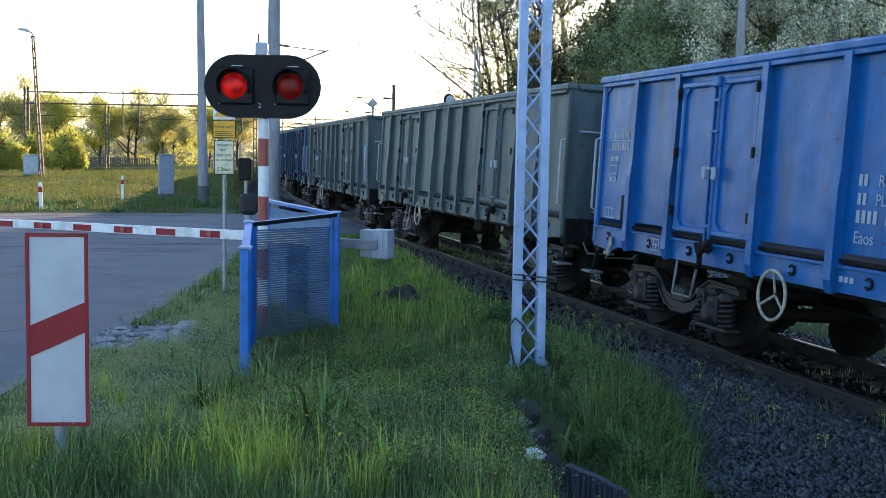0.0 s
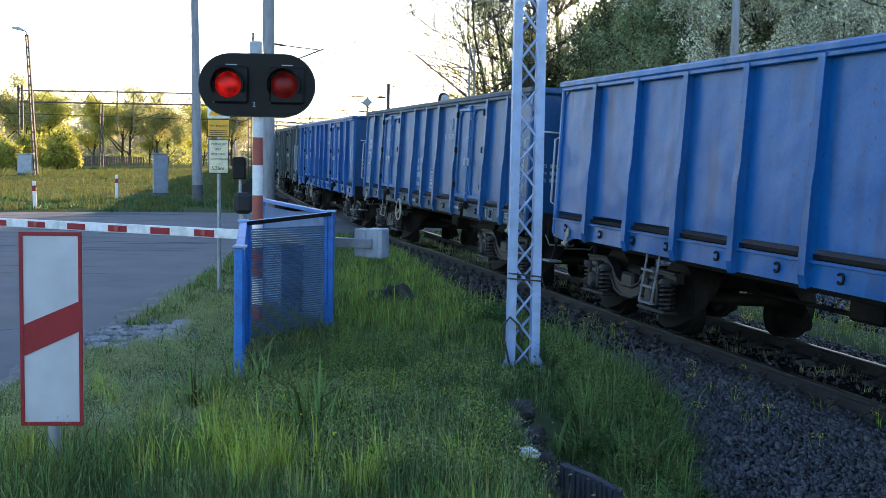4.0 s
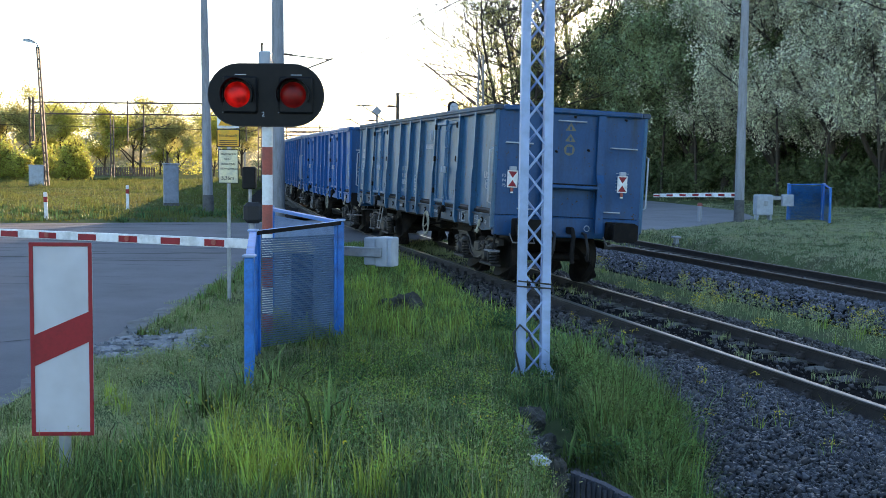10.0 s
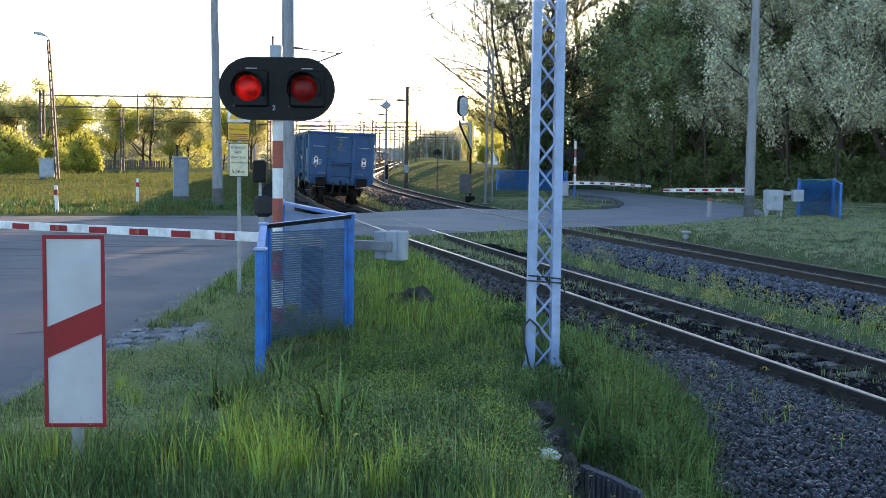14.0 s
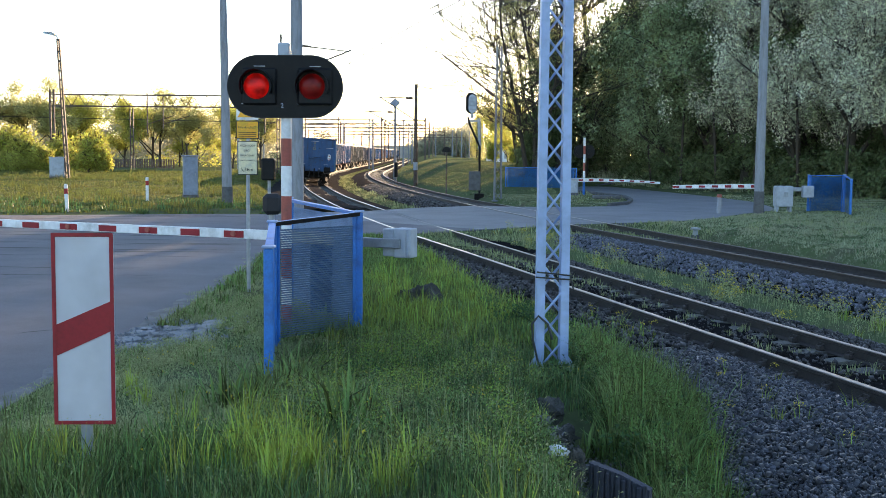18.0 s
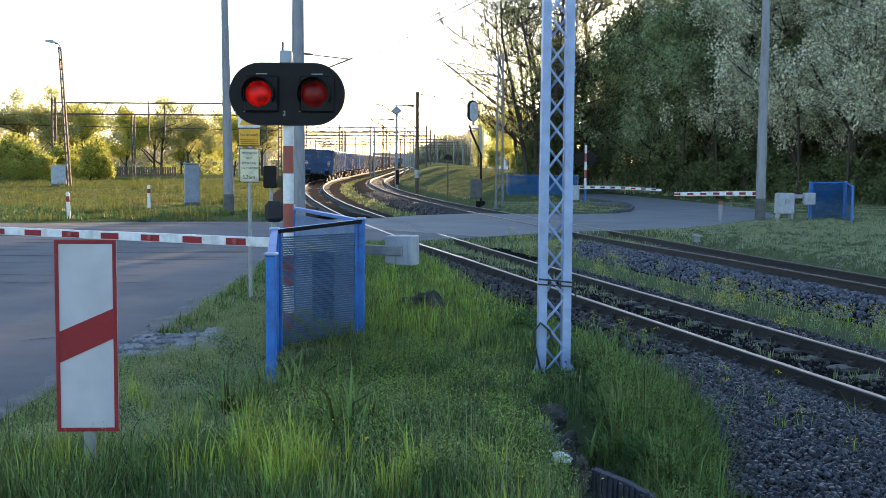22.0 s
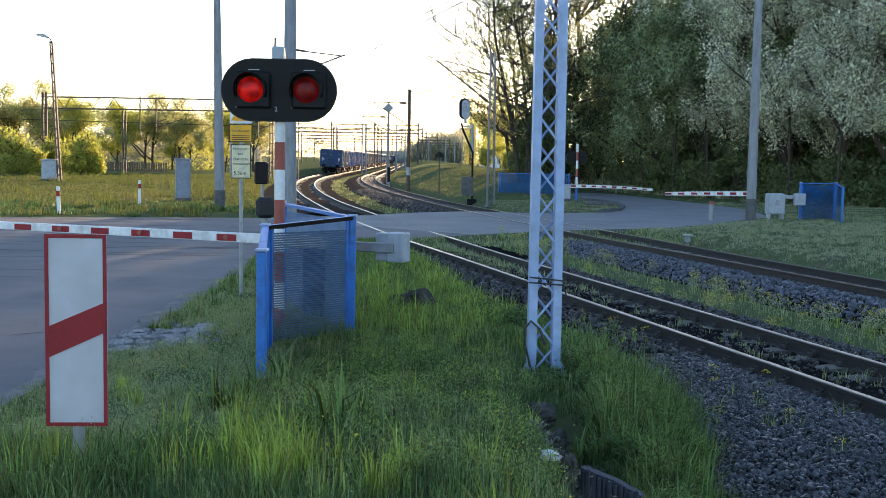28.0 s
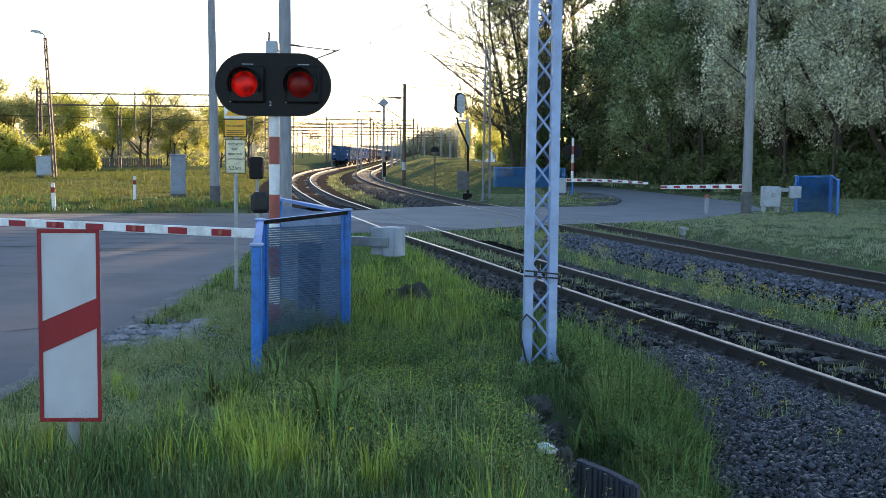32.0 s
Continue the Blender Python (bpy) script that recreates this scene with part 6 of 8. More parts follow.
# the lane behind the embankment
lane = Shape()
LANE = [(9.6, 78.5), (7.4, 84), (5.4, 92), (4.2, 102), (3.9, 118), (4.6, 150), (6.6, 220)]
lv = []
for i, (ax, ay) in enumerate(LANE):
    for k in (0, 2.6):
        lv.append((ax + k, ay, max(float(ground_z(ax + k, ay)), 0) + 0.05))
lane.add(lv, [(2 * i, 2 * i + 1, 2 * i + 3, 2 * i + 2) for i in range(len(LANE) - 1)])
tagged(part("road", lane, ASPHALT), "narrow grey lane running off behind the embankment", "road", kind="structure")

# timber fence behind the yard
yf = thing("yard_fence", "brown slatted fence behind the yard trees", "fence")
for i in range(26):
    part("slat", Shape().box((-37.4 + i * 0.26, 122, 0.72), (0.2, 0.04, 1.1), 0.01), MAST_RUST, yf)

# cracks and seams in the asphalt
for k, (y0, x0, x1, slope, wide) in enumerate(((22.4, -13, -9.4, 0.05, 0.03), (23.6, -14.5, -5.2, 0.03, 0.022), (24.3, -15, -9, 0.06, 0.05), (24.6, -8.4, -4.9, 0.0, 0.05), (25.3, -16, -4.6, 0.02, 0.03), (26.3, -8.8, -4.6, 0.03, 0.045), (26.6, -16, -10, -0.03, 0.03), (27.6, -12, -5.4, 0.05, 0.03), (29.0, -17, -5.8, 0.04, 0.05), (31.5, -18, -6.5, 0.06, 0.05), (37.2, -15, -8, 0.2, 0.09), (36.5, -15, -7, 0.2, 0.07), (35.4, -17, -9, 0.15, 0.07), (34.2, -20, -8, 0.1, 0.05), (21.4, -12, -6, 0.04, 0.025), (20.4, -11, -5.4, -0.02, 0.02), (27.0, -9.5, -5.0, 0.02, 0.04), (30.2, -12, -7, 0.02, 0.05), (19.0, -7.0, -6.4, 0.3, 0.03), (13.4, -5.3, -4.9, 0.5, 0.02))):
    rr = random.Random(300 + k)
    v, yy = [], y0
    n = max(4, int((x1 - x0) / 0.4))
    for i in range(n + 1):
        x = x0 + (x1 - x0) * i / n
        yy += slope * (x1 - x0) / n + rr.uniform(-0.12, 0.12)
        h = 2.2 * wide * rr.uniform(0.25, 1.0) * (0.3 if i in (0, n) else 1)
        v += [(x, yy - h, -0.008), (x, yy + h, -0.008)]
    sh = Shape().add(v, [(2 * i, 2 * i + 2, 2 * i + 3, 2 * i + 1) for i in range(n)])
    tagged(part("road_seam", sh, TAR), "thin dark crack across the worn asphalt", "road seam", kind="structure")

# ---- trees and undergrowth ----
def leaf_cloud(name, centres, radii, count, size, mat, seed, squash=0.8, droop=0.0):
    """Small leaf faces scattered through many clumps."""
    r = np.random.default_rng(seed)
    centres, radii = np.asarray(centres, float), np.asarray(radii, float)
    which = r.choice(len(centres), count, p=radii ** 2 / (radii ** 2).sum())
    d = r.normal(size=(count, 3))
    d /= np.linalg.norm(d, axis=1, keepdims=True)
    rad = radii[which] * (0.45 + 0.6 * r.random(count))
    p = centres[which] + d * rad[:, None] * np.array([1, 1, squash])
    p[:, 2] -= droop * r.random(count)
    a = r.normal(size=(count, 3))
    a /= np.linalg.norm(a, axis=1, keepdims=True)
    b = np.cross(a, r.normal(size=(count, 3)))
    b /= np.linalg.norm(b, axis=1, keepdims=True)
    s = size * (0.6 + 0.8 * r.random((count, 1)))
    v = np.stack([p - a * s - b * s * 0.3, p + b * s * 0.6, p + a * s - b * s * 0.3], 1)
    return raw_mesh(name, v.reshape(-1, 3), np.arange(3 * count).reshape(-1, 3), mat)


def limbs(seed, height, spread, r0, levels=3, lean=0.0, first=0.3, kids=(6, 4), keep=0.62, twig=0.018):
    """A trunk that forks into limbs; returns the shape and the tips."""
    r = random.Random(seed)
    sh, tips = Shape(), []

    def grow(p, d, length, rad, lv):
        pts, rr = [p], [rad]
        n = 5 if lv == levels else 4
        for i in range(n):
            d = (d + Vector((r.uniform(-1, 1), r.uniform(-1, 1), r.uniform(-0.3, 0.6))) * (0.13 if lv == levels else 0.22)).normalized()
            p = p + d * length / n
            pts.append(p)
            rr.append(rad * (1 - 0.55 * (i + 1) / n))
        sh.tube(pts, rr, 8 if lv == levels else (5 if lv == levels - 1 else 4), lv > 0)
        if lv == 0:
            tips.append(pts[-1])
            tips.append(pts[2])
            return
        m = kids[0] if lv == levels else kids[1]
        for i in range(m):
            k = r.uniform(first if lv == levels else 0.3, 1.0)
            j = min(n, max(1, int(k * n)))
            side = Vector((r.uniform(-1, 1), r.uniform(-1, 1), r.uniform(0.0, 0.8))).normalized()
            grow(pts[j], (d * 0.35 + side * spread).normalized(), length * r.uniform(0.42, 0.62), max(twig, rr[j] * keep), lv - 1)
        tips.append(pts[-1])

    grow(Vector((0, 0, -0.2)), Vector((lean, 0, 1)).normalized(), height * 0.62, r0, levels)
    return sh, tips


def tree(name, seed, height, mat, label, count, size, clump, spread=0.9, r0=0.22, droop=0.0, first=0.3, low=None, kids=(6, 4), keep=0.62, levels=3, twig=0.018):
    t = thing(name, label, "tree", group="trees round the crossing")
    sh, tips = limbs(seed, height, spread, r0, levels, 0.05, first, kids, keep, twig)
    part("trunk", sh, BARK, t, "dark branching trunk")
    r = np.random.default_rng(seed)
    c = np.array([tuple(p) for p in tips])
    if low is not None:
        ring = r.normal(size=(60, 3)) * np.array([height * 0.16, height * 0.16, 0]) + np.stack([0 * np.arange(60), 0 * np.arange(60), low + r.random(60) * height * 0.7], -1)
        c = np.concatenate([c, ring])
    part("crown", leaf_cloud("crown", c, clump * (0.6 + 0.7 * r.random(len(c))), count, size, mat, seed, droop=droop), None, t)
    return t


def place(proto, x, y, turn, k=1.0):
    m = Matrix.Translation((x, y, pole_z(x, y))) @ Matrix.Rotation(radians(turn), 4, "Z")
    c = copy_thing(proto, m)
    c.scale = (k, k, k)
    return c


def budding_tree(seed, label):
    """A tall open tree: stout stems, limbs that rise and arch outwards, many thin twigs, few small leaves."""
    r = random.Random(seed)
    t = thing("budding_tree", label, "tree", group="trees round the crossing")
    sh, tips = Shape(), []

    def arch(p, az, rise, length, rad, n, curl):
        """One branch from p; returns its points."""
        pts, rr = [p], [rad]
        for i in range(n):
            az += r.uniform(-0.28, 0.28)
            rise = max(-0.2, min(1.5, rise + curl + r.uniform(-0.16, 0.16)))
            p = p + Vector((math.cos(az) * math.cos(rise), math.sin(az) * math.cos(rise), math.sin(rise))) * (length / n)
            pts.append(p)
            rr.append(max(0.015, rad * (1 - 0.8 * (i + 1) / n)))
        sh.tube(pts, rr, 7 if rad > 0.1 else (5 if rad > 0.035 else 3), rad > 0.1)
        return pts, az, rise

    for stem in range(3):
        a0 = stem * 2.1 + r.uniform(-0.4, 0.4)
        main, _, _ = arch(Vector((0.25 * math.cos(a0), 0.25 * math.sin(a0), -0.3)), a0, 1.22, r.uniform(13, 17), 0.17, 9, 0.01)
        for j in range(2, 10):
            for side in range(2):
                az = r.uniform(0, 2 * math.pi)
                limb, la, lr = arch(main[j], az, r.uniform(0.05, 0.7), r.uniform(3.8, 7.2) * (1.15 - 0.05 * j), 0.085 - 0.006 * j, 6, 0.05)
                for i in range(1, 7):
                    for q in range(2):
                        sub, sa, sr = arch(limb[i], la + r.choice((-1, 1)) * r.uniform(0.4, 1.2), lr + r.uniform(-0.3, 0.6), r.uniform(0.9, 2.0), 0.028, 3, 0.02)
                        tips.append(sub[-1])
                        for w in range(2):
                            tw, _, _ = arch(sub[r.randrange(1, 4)], sa + r.uniform(-1.1, 1.1), sr + r.uniform(-0.5, 0.5), r.uniform(0.5, 1.1), 0.018, 2, 0.0)
                            tips.append(tw[-1])
    part("trunk", sh, BARK, t, "dark branching stems")
    rr = np.random.default_rng(seed)
    c = np.array([tuple(p) for p in tips])
    c = c[rr.random(len(c)) < 0.75]
    part("crown", leaf_cloud("crown", c, 0.14 + 0.18 * rr.random(len(c)), 34000, 0.05, LEAF_BUD, seed), None, t, "sparse small fresh leaves")
    return t


silver = tree("blossom_tree", 11, 15.0, LEAF_SILVER, "tall tree covered in silvery grey-green leaves", 56000, 0.075, 0.46, 0.95, 0.26, 0.9, 0.12, 4.5, (8, 5))
dark = tree("leafy_tree", 23, 14.0, LEAF, "dense dark green leafy tree at the wood's edge", 30000, 0.105, 0.78, 0.9, 0.22, 0.6, 0.12, 1.0, (7, 5))
mid = tree("spring_tree", 29, 14.0, LEAF_MID, "leafy tree with soft mid green spring leaves", 40000, 0.085, 0.55, 0.95, 0.22, 0.7, 0.12, 2.5, (8, 5))
bare = budding_tree(37, "spreading tree with bare branches and few fresh buds")
# Added to keep the sun off the road; its crown stays out of view.
tall = tree("tall_tree", 43, 29.0, LEAF_MID, "added sun-blocking tree, unseen high crown above a long bare trunk", 42000, 0.11, 0.9, 0.95, 0.3, 0.0, 0.9, None, (9, 5))
fresh = tree("fresh_tree", 41, 9.5, LEAF_YELLOW, "young tree with fresh yellow-green leaves", 15000, 0.09, 0.75, 0.9, 0.12, 0.2, 0.25, 2.0)
bush = tree("yellow_bush", 53, 2.4, LEAF_YELLOW, "ragged bush with bright yellow-green leaves", 3600, 0.075, 0.36, 1.0, 0.05, 0.2, 0.05, None, (9, 5))
yard_tree = tree("yard_tree", 61, 10.0, LEAF_BUD, "yard tree with thin olive spring foliage", 12000, 0.095, 0.7, 0.95, 0.14, 0.1, 0.2, None)
for proto, x, y, turn in ((silver, 27, 66, 0), (dark, 16.0, 83, 40), (mid, 13.8, 77.5, 90), (bare, 4.9, 77, 200), (tall, 12.2, 101, 0), (fresh, -38, 128, 0), (bush, -38.5, 96, 0), (yard_tree, -30, 124, 10)):
    proto.matrix_basis = Matrix.Translation((x, y, pole_z(x, y))) @ Matrix.Rotation(radians(turn), 4, "Z")
for x, y, turn, k in ((19.5, 66, 70, 1.0), (23.5, 60, 150, 0.95), (28, 56, 200, 1.05), (20, 77, 250, 1.15), (25, 72, 20, 1.2), (33, 50, 60, 1.0), (17.5, 69.5, 110, 1.0), (21.5, 63, 320, 0.9), (26, 57, 275, 1.1)):
    place(silver, x, y, turn, k * 1.2)
# Here and below, the tall rear trees are added unseen to block the sun.
for x, y, turn, k in ((14.6, 75, 160, 0.95), (10.8, 83, 260, 0.72), (16.0, 73, 30, 1.15), (17.2, 87, 210, 1.3), (17.6, 79, 330, 1.4), (21, 68, 80, 1.0), (19.5, 99, 60, 1.5), (16.8, 98, 160, 1.2)):
    place(mid, x, y, turn, k * 1.15)
for x, y, turn, k in ((16.5, 76, 210, 1.2), (20.5, 72, 300, 1.2), (18.6, 84, 10, 1.35), (24.5, 65, 10, 0.8), (28.5, 61, 130, 0.8), (21.8, 94, 100, 1.8), (22, 88, 15, 1.8), (29, 76, 220, 1.5), (36, 62, 75, 1.3), (25, 82, 45, 1.7), (33, 70, 190, 1.4)):
    place(dark, x, y, turn, k * 1.15)
place(bare, 8.4, 82, 80, 1.05)
place(bare, 5.0, 91, 200, 1.0)
place(bare, 10.9, 89, 310, 1.15)
# ivy on the trunks at the corner of the wood
for x, y, h, wd, seed in ((6.5, 79.5, 9.5, 0.85, 5), (8.7, 80.5, 8.0, 1.0, 6), (7.5, 82, 7.0, 1.1, 7), (5.7, 78.6, 10.0, 1.25, 8), (7.0, 78.9, 8.5, 1.0, 9), (5.1, 80.0, 4.0, 0.8, 10)):
    rr = np.random.default_rng(seed)
    ivy = thing("ivy_trunk", "old trunk overgrown with dark green ivy", "tree", pose(x, y, pole_z(x, y)), group="trees round the crossing")
    part("trunk", Shape().tube([(0, 0, -0.3), (0.15, 0, h * 0.35), (-0.1, 0.1, h * 0.7), (0.2, 0, h * 1.15)], [0.42, 0.34, 0.24, 0.1], 9), BARK, ivy)
    zz = rr.random(70)
    cc = np.stack([rr.normal(size=70) * wd * (0.8 - 0.45 * zz), rr.normal(size=70) * 0.5, 0.2 + zz * h], -1)
    part("crown", leaf_cloud("crown", cc, 0.3 + 0.4 * rr.random(70), 9000, 0.085, LEAF, seed), None, ivy, "dark ivy leaves")
for x, y, turn, k in ((-46, 135, 30, 1.1), (5.5, 125, 20, 0.9), (4.5, 150, 90, 1.0), (7.0, 165, 200, 1.0), (-42, 126, 280, 1.0), (-33, 133, 140, 0.9), (-25.5, 127, 60, 0.9)):
    place(fresh, x, y, turn, k)
for x, y, turn, k in ((-37.2, 97, 60, 1.7), (-36.0, 96, 150, 1.3), (-40.0, 98, 200, 1.8), (-34.9, 95, 90, 1.2), (-41.6, 97, 20, 1.4), (-31.3, 95, 250, 1.9), (-30.2, 95.6, 310, 1.2), (-32.6, 96, 30, 1.1), (-33.6, 97, 130, 0.7), (5.2, 108, 0, 1.0), (3.6, 122, 90, 1.2), (-38.6, 99, 75, 2.1), (-35.4, 99, 220, 1.7), (-42.5, 95, 300, 1.0), (-36.8, 93.5, 10, 0.9)):
    place(bush, x, y, turn, k)
for x, y, turn, k in ((-34.5, 130, 90, 1.1), (-44, 122, 200, 1.2), (-50, 130, 300, 1.2), (-22.5, 128, 140, 1.0), (-55, 120, 80, 1.2), (-30, 145, 33, 1.3), (-38, 140, 120, 1.2), (-32, 138, 300, 0.8)):
    place(yard_tree, x, y, turn, k)
for i, (x, y, h, lean) in enumerate(((12.6, 74.5, 8.5, -1.0), (14.0, 72.0, 9.0, 0.3), (15.6, 69.0, 8.0, -0.5), (17.2, 66.5, 9.0, 0.6), (18.9, 63.5, 8.5, -0.3), (20.6, 60.8, 8.0, 0.4), (22.6, 58.0, 8.5, -0.7), (24.6, 55.0, 8.0, 0.3))):
    sap = thing("sapling", "slim bare sapling trunk at the wood's edge", "tree", pose(x, y, pole_z(x, y)), group="trees round the crossing")
    part("trunk", Shape().tube([(0, 0, -0.3), (lean * 0.3, 0.1, h * 0.4), (lean * 0.8, 0, h * 0.75), (lean, 0.2, h)], [0.09, 0.075, 0.05, 0.02], 7), BARK, sap)
    for k in range(3):
        q = 0.45 + 0.17 * k
        part("branch", Shape().tube([(lean * q, 0, h * q), (lean * q + (0.7 if (k + i) % 2 else -0.7), 0.1, h * q + 0.9)], [0.03, 0.012], 5), BARK, sap)
poplar = thing("poplar_tree", "tall narrow bare poplar far behind the signal", "tree", pose(3.6, 230, 0))
pc = [(0.5 * math.sin(i), 0.5 * math.cos(i), 2 + 0.32 * i) for i in range(40)]
part("trunk", Shape().tube([(0, 0, -0.2), (0, 0, 14)], [0.3, 0.05], 8), BARK, poplar)
part("crown", leaf_cloud("crown", pc, np.linspace(1.4, 0.6, 40), 5000, 0.14, LEAF_BUD, 3, 1.6), None, poplar)

# undergrowth below the wood, and the far woods
r = np.random.default_rng(8)
cs = []
for i in range(3400):
    q = r.random()
    a = np.array([7.5, 83]) * (1 - q) + np.array([34, 39.5]) * q
    o = r.random() ** 1.5 * 14
    cs.append((a[0] + o * 0.8 + r.normal() * 0.5, a[1] + o * 0.7, 0.1 + r.random() ** 1.2 * (2.2 + 0.5 * o + 1.2 * math.sin(31 * q) * math.sin(13 * q))))
cs = [c for c in cs if road_gap(c[0], c[1]) > 0.9]
under = new("undergrowth", leaf_cloud("undergrowth", cs, 0.3 + 0.5 * r.random(len(cs)), 190000, 0.11, LEAF, 9))
tagged(under, "dark tangled undergrowth along the wood's edge", "undergrowth", kind="stuff")
cs = []
for i in range(520):
    q = r.random()
    a = np.array([15.5, 97]) * (1 - q) + np.array([50, 50]) * q
    cs.append((a[0] + 5 * r.random(), a[1] + 5 * r.random(), 0.3 + 8.5 * r.random()))
inner = new("inner_thicket", leaf_cloud("inner_thicket", cs, 0.8 + 0.8 * r.random(len(cs)), 42000, 0.3, LEAF, 19))
tagged(inner, "dark thicket deep inside the wood", "undergrowth", kind="stuff")
cs = [(-66 + 38 * q, 124 + 22 * b + 5 * math.sin(9 * q), 0.2 + 3.2 * c * (0.6 + 0.5 * math.sin(23 * q))) for q, b, c in r.random((150, 3))]
hedge = new("yard_bushes", leaf_cloud("yard_bushes", cs, 0.6 + 0.9 * r.random(len(cs)), 9000, 0.12, LEAF_YELLOW, 12))
tagged(hedge, "thicket of sunlit yellow-green bushes behind the yard", "bushes", kind="stuff")
cs = []
for i in range(900):
    x = -260 + 560 * r.random()
    cs.append((x, 560 + 60 * r.random() + 0.1 * abs(x), 1 + r.random() * (8 + 4 * math.sin(x * 0.05))))
for i in range(500):
    q = r.random()
    cs.append((-18 + 26 * q, 440 + 40 * r.random(), 1 + r.random() * (6.0 + 5.0 * smooth(0.1, 0.55, q) * smooth(1.05, 0.75, q))))
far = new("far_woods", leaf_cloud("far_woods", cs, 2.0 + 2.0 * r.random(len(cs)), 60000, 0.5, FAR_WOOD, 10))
tagged(far, "woodland along the horizon with haze put into its colour", "woods", kind="stuff")
cs = []
for i in range(420):
    x = -105 + 73 * r.random()
    cs.append((x, 190 + 30 * r.random(), 0.5 + r.random() * (7.0 + 2.0 * math.sin(x * 0.3))))
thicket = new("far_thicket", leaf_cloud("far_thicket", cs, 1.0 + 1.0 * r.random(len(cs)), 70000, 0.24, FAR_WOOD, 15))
tagged(thicket, "thicket beyond the yard tracks with haze put into its colour", "bushes", kind="stuff")


# ---- grass ----
def blades(name, x, y, height, width, mat, label, seed, lean=0.45, angle=None, far_off=False, z=None):
    r = np.random.default_rng(seed)
    n = len(x)
    z = ground_z(x, y) - 0.02 if z is None else z
    a = r.random(n) * 2 * math.pi if angle is None else angle + r.normal(size=n) * 0.5
    h = height * (0.5 + 0.7 * r.random(n))
    d = np.stack([np.cos(a), np.sin(a)], -1)
    side = np.stack([-d[:, 1], d[:, 0]], -1)
    w = width * (0.6 + 0.8 * r.random(n))
    bendy = lean * (0.15 + r.random(n) ** 1.5 * 1.2) * h
    p = np.stack([x, y], -1)
    v = np.zeros((n, 5, 3))
    for k, (t, q, ww) in enumerate(((0.0, 0.0, 0.9), (0.62, 0.32, 0.9))):
        c = p + d * (bendy * q)[:, None]
        v[:, 2 * k, :2] = c - side * (w * ww)[:, None]
        v[:, 2 * k + 1, :2] = c + side * (w * ww)[:, None]
        v[:, 2 * k:2 * k + 2, 2] = (z + h * t)[:, None]
    v[:, 4, :2] = p + d * bendy[:, None]
    v[:, 4, 2] = z + h * np.where(bendy > 0.7 * h, 0.82, 0.98)
    if far_off:
        v = v[:, [0, 1, 4]]
        f = 3 * np.arange(n)[:, None] + np.array((0, 1, 2))
    else:
        o = 5 * np.arange(n)[:, None]
        f = np.concatenate([o + np.array(q) for q in ((0, 1, 3), (0, 3, 2), (2, 3, 4))], 0)
    ob = new(name, raw_mesh(name, v.reshape(-1, 3), f, mat))
    return tagged(ob, label, "grass", kind="stuff")


def plan_u(x, y):
    s = x * DX + y * DY
    return x * NX + y * NY - bend(s), s


def scatter(count, x0, x1, y0, y1, seed, patch=1.0, edge=0.0):
    """Spots on open ground, thinned by soft patches."""
    r = np.random.default_rng(seed)
    x, y = x0 + (x1 - x0) * r.random(count), y0 + (y1 - y0) * r.random(count)
    w = np.sin(1.7 * x + 0.6 * y) * np.sin(0.9 * y - 1.1 * x + 1) * 0.5 + 0.5 * np.sin(4.1 * x + 2) * np.sin(3.3 * y)
    keep = (r.random(count) < 1 - patch * 0.5 + patch * 0.5 * w) & (road_gap(x, y) > 0.1 - edge * (0.5 + 0.5 * np.sin(2.1 * y) * np.sin(5.3 * y + 1)))
    u, s = plan_u(x, y)
    return x[keep], y[keep], u[keep], s[keep]


def tufts(name, x, y, per, radius, height, width, mat, label, seed, lean=0.7, z=None):
    """Bunches of blades that spread outwards from each spot."""
    r = np.random.default_rng(seed)
    n = len(x)
    big = np.repeat(0.6 + 0.8 * r.random(n), per)
    a = r.random(n * per) * 2 * math.pi
    q = np.sqrt(r.random(n * per)) * radius * big
    bx, by = np.repeat(x, per) + q * np.cos(a), np.repeat(y, per) + q * np.sin(a)
    keep = road_gap(bx, by) > 0.05
    return blades(name, bx[keep], by[keep], (height * big * (1.1 - 0.5 * q / (radius * big + 1e-6)))[keep], width, mat, label, seed + 50, lean, a[keep], mat in (BANK, MEADOW), None if z is None else np.repeat(z, per)[keep])


def grass_edge(y):
    """How far across the grass reaches towards the ballast."""
    return grass_reach(y) + 0.05 + 0.12 * np.sin(5 * y) + 0.1 * np.sin(13 * y)


def kept_clear(x, y):
    """Spots where no tall grass stands: the ditch, the mast's foot, the boulder."""
    ditch = (np.abs(x - 0.85) < 0.3) & (y > 5.6) & (y < 9.3) | (np.abs(x - 1.05) < 0.32) & (y > 5.8) & (y < 8.0)
    foot = (np.abs(x - 0.87) < 0.3) & (y > 9.8) & (y < 11.2)
    rock = (np.hypot(x + 0.55, y - 15.8) < 0.36)
    return ditch | foot | rock | ((np.abs(x + 0.5) < 0.3) & (y > 14.9) & (y < 16))


def lumps(x, y):
    """Soft uneven growth, 0 to 1."""
    return np.clip(0.5 + 0.35 * np.sin(1.9 * x + 0.8 * y) * np.sin(1.3 * y - 0.7 * x) + 0.3 * np.sin(4.3 * x - 1.1 * y + 1) * np.sin(3.7 * y + 0.9 * x), 0, 1)


def hole(x, y):
    """The open ditch in front of the concrete trough, and the trough."""
    return (np.abs(x - 0.96) < 0.24) & (y > 5.0) & (y < 6.75) | (np.abs(x - 0.95) < 0.2) & (y > 6.6) & (y < 7.7)


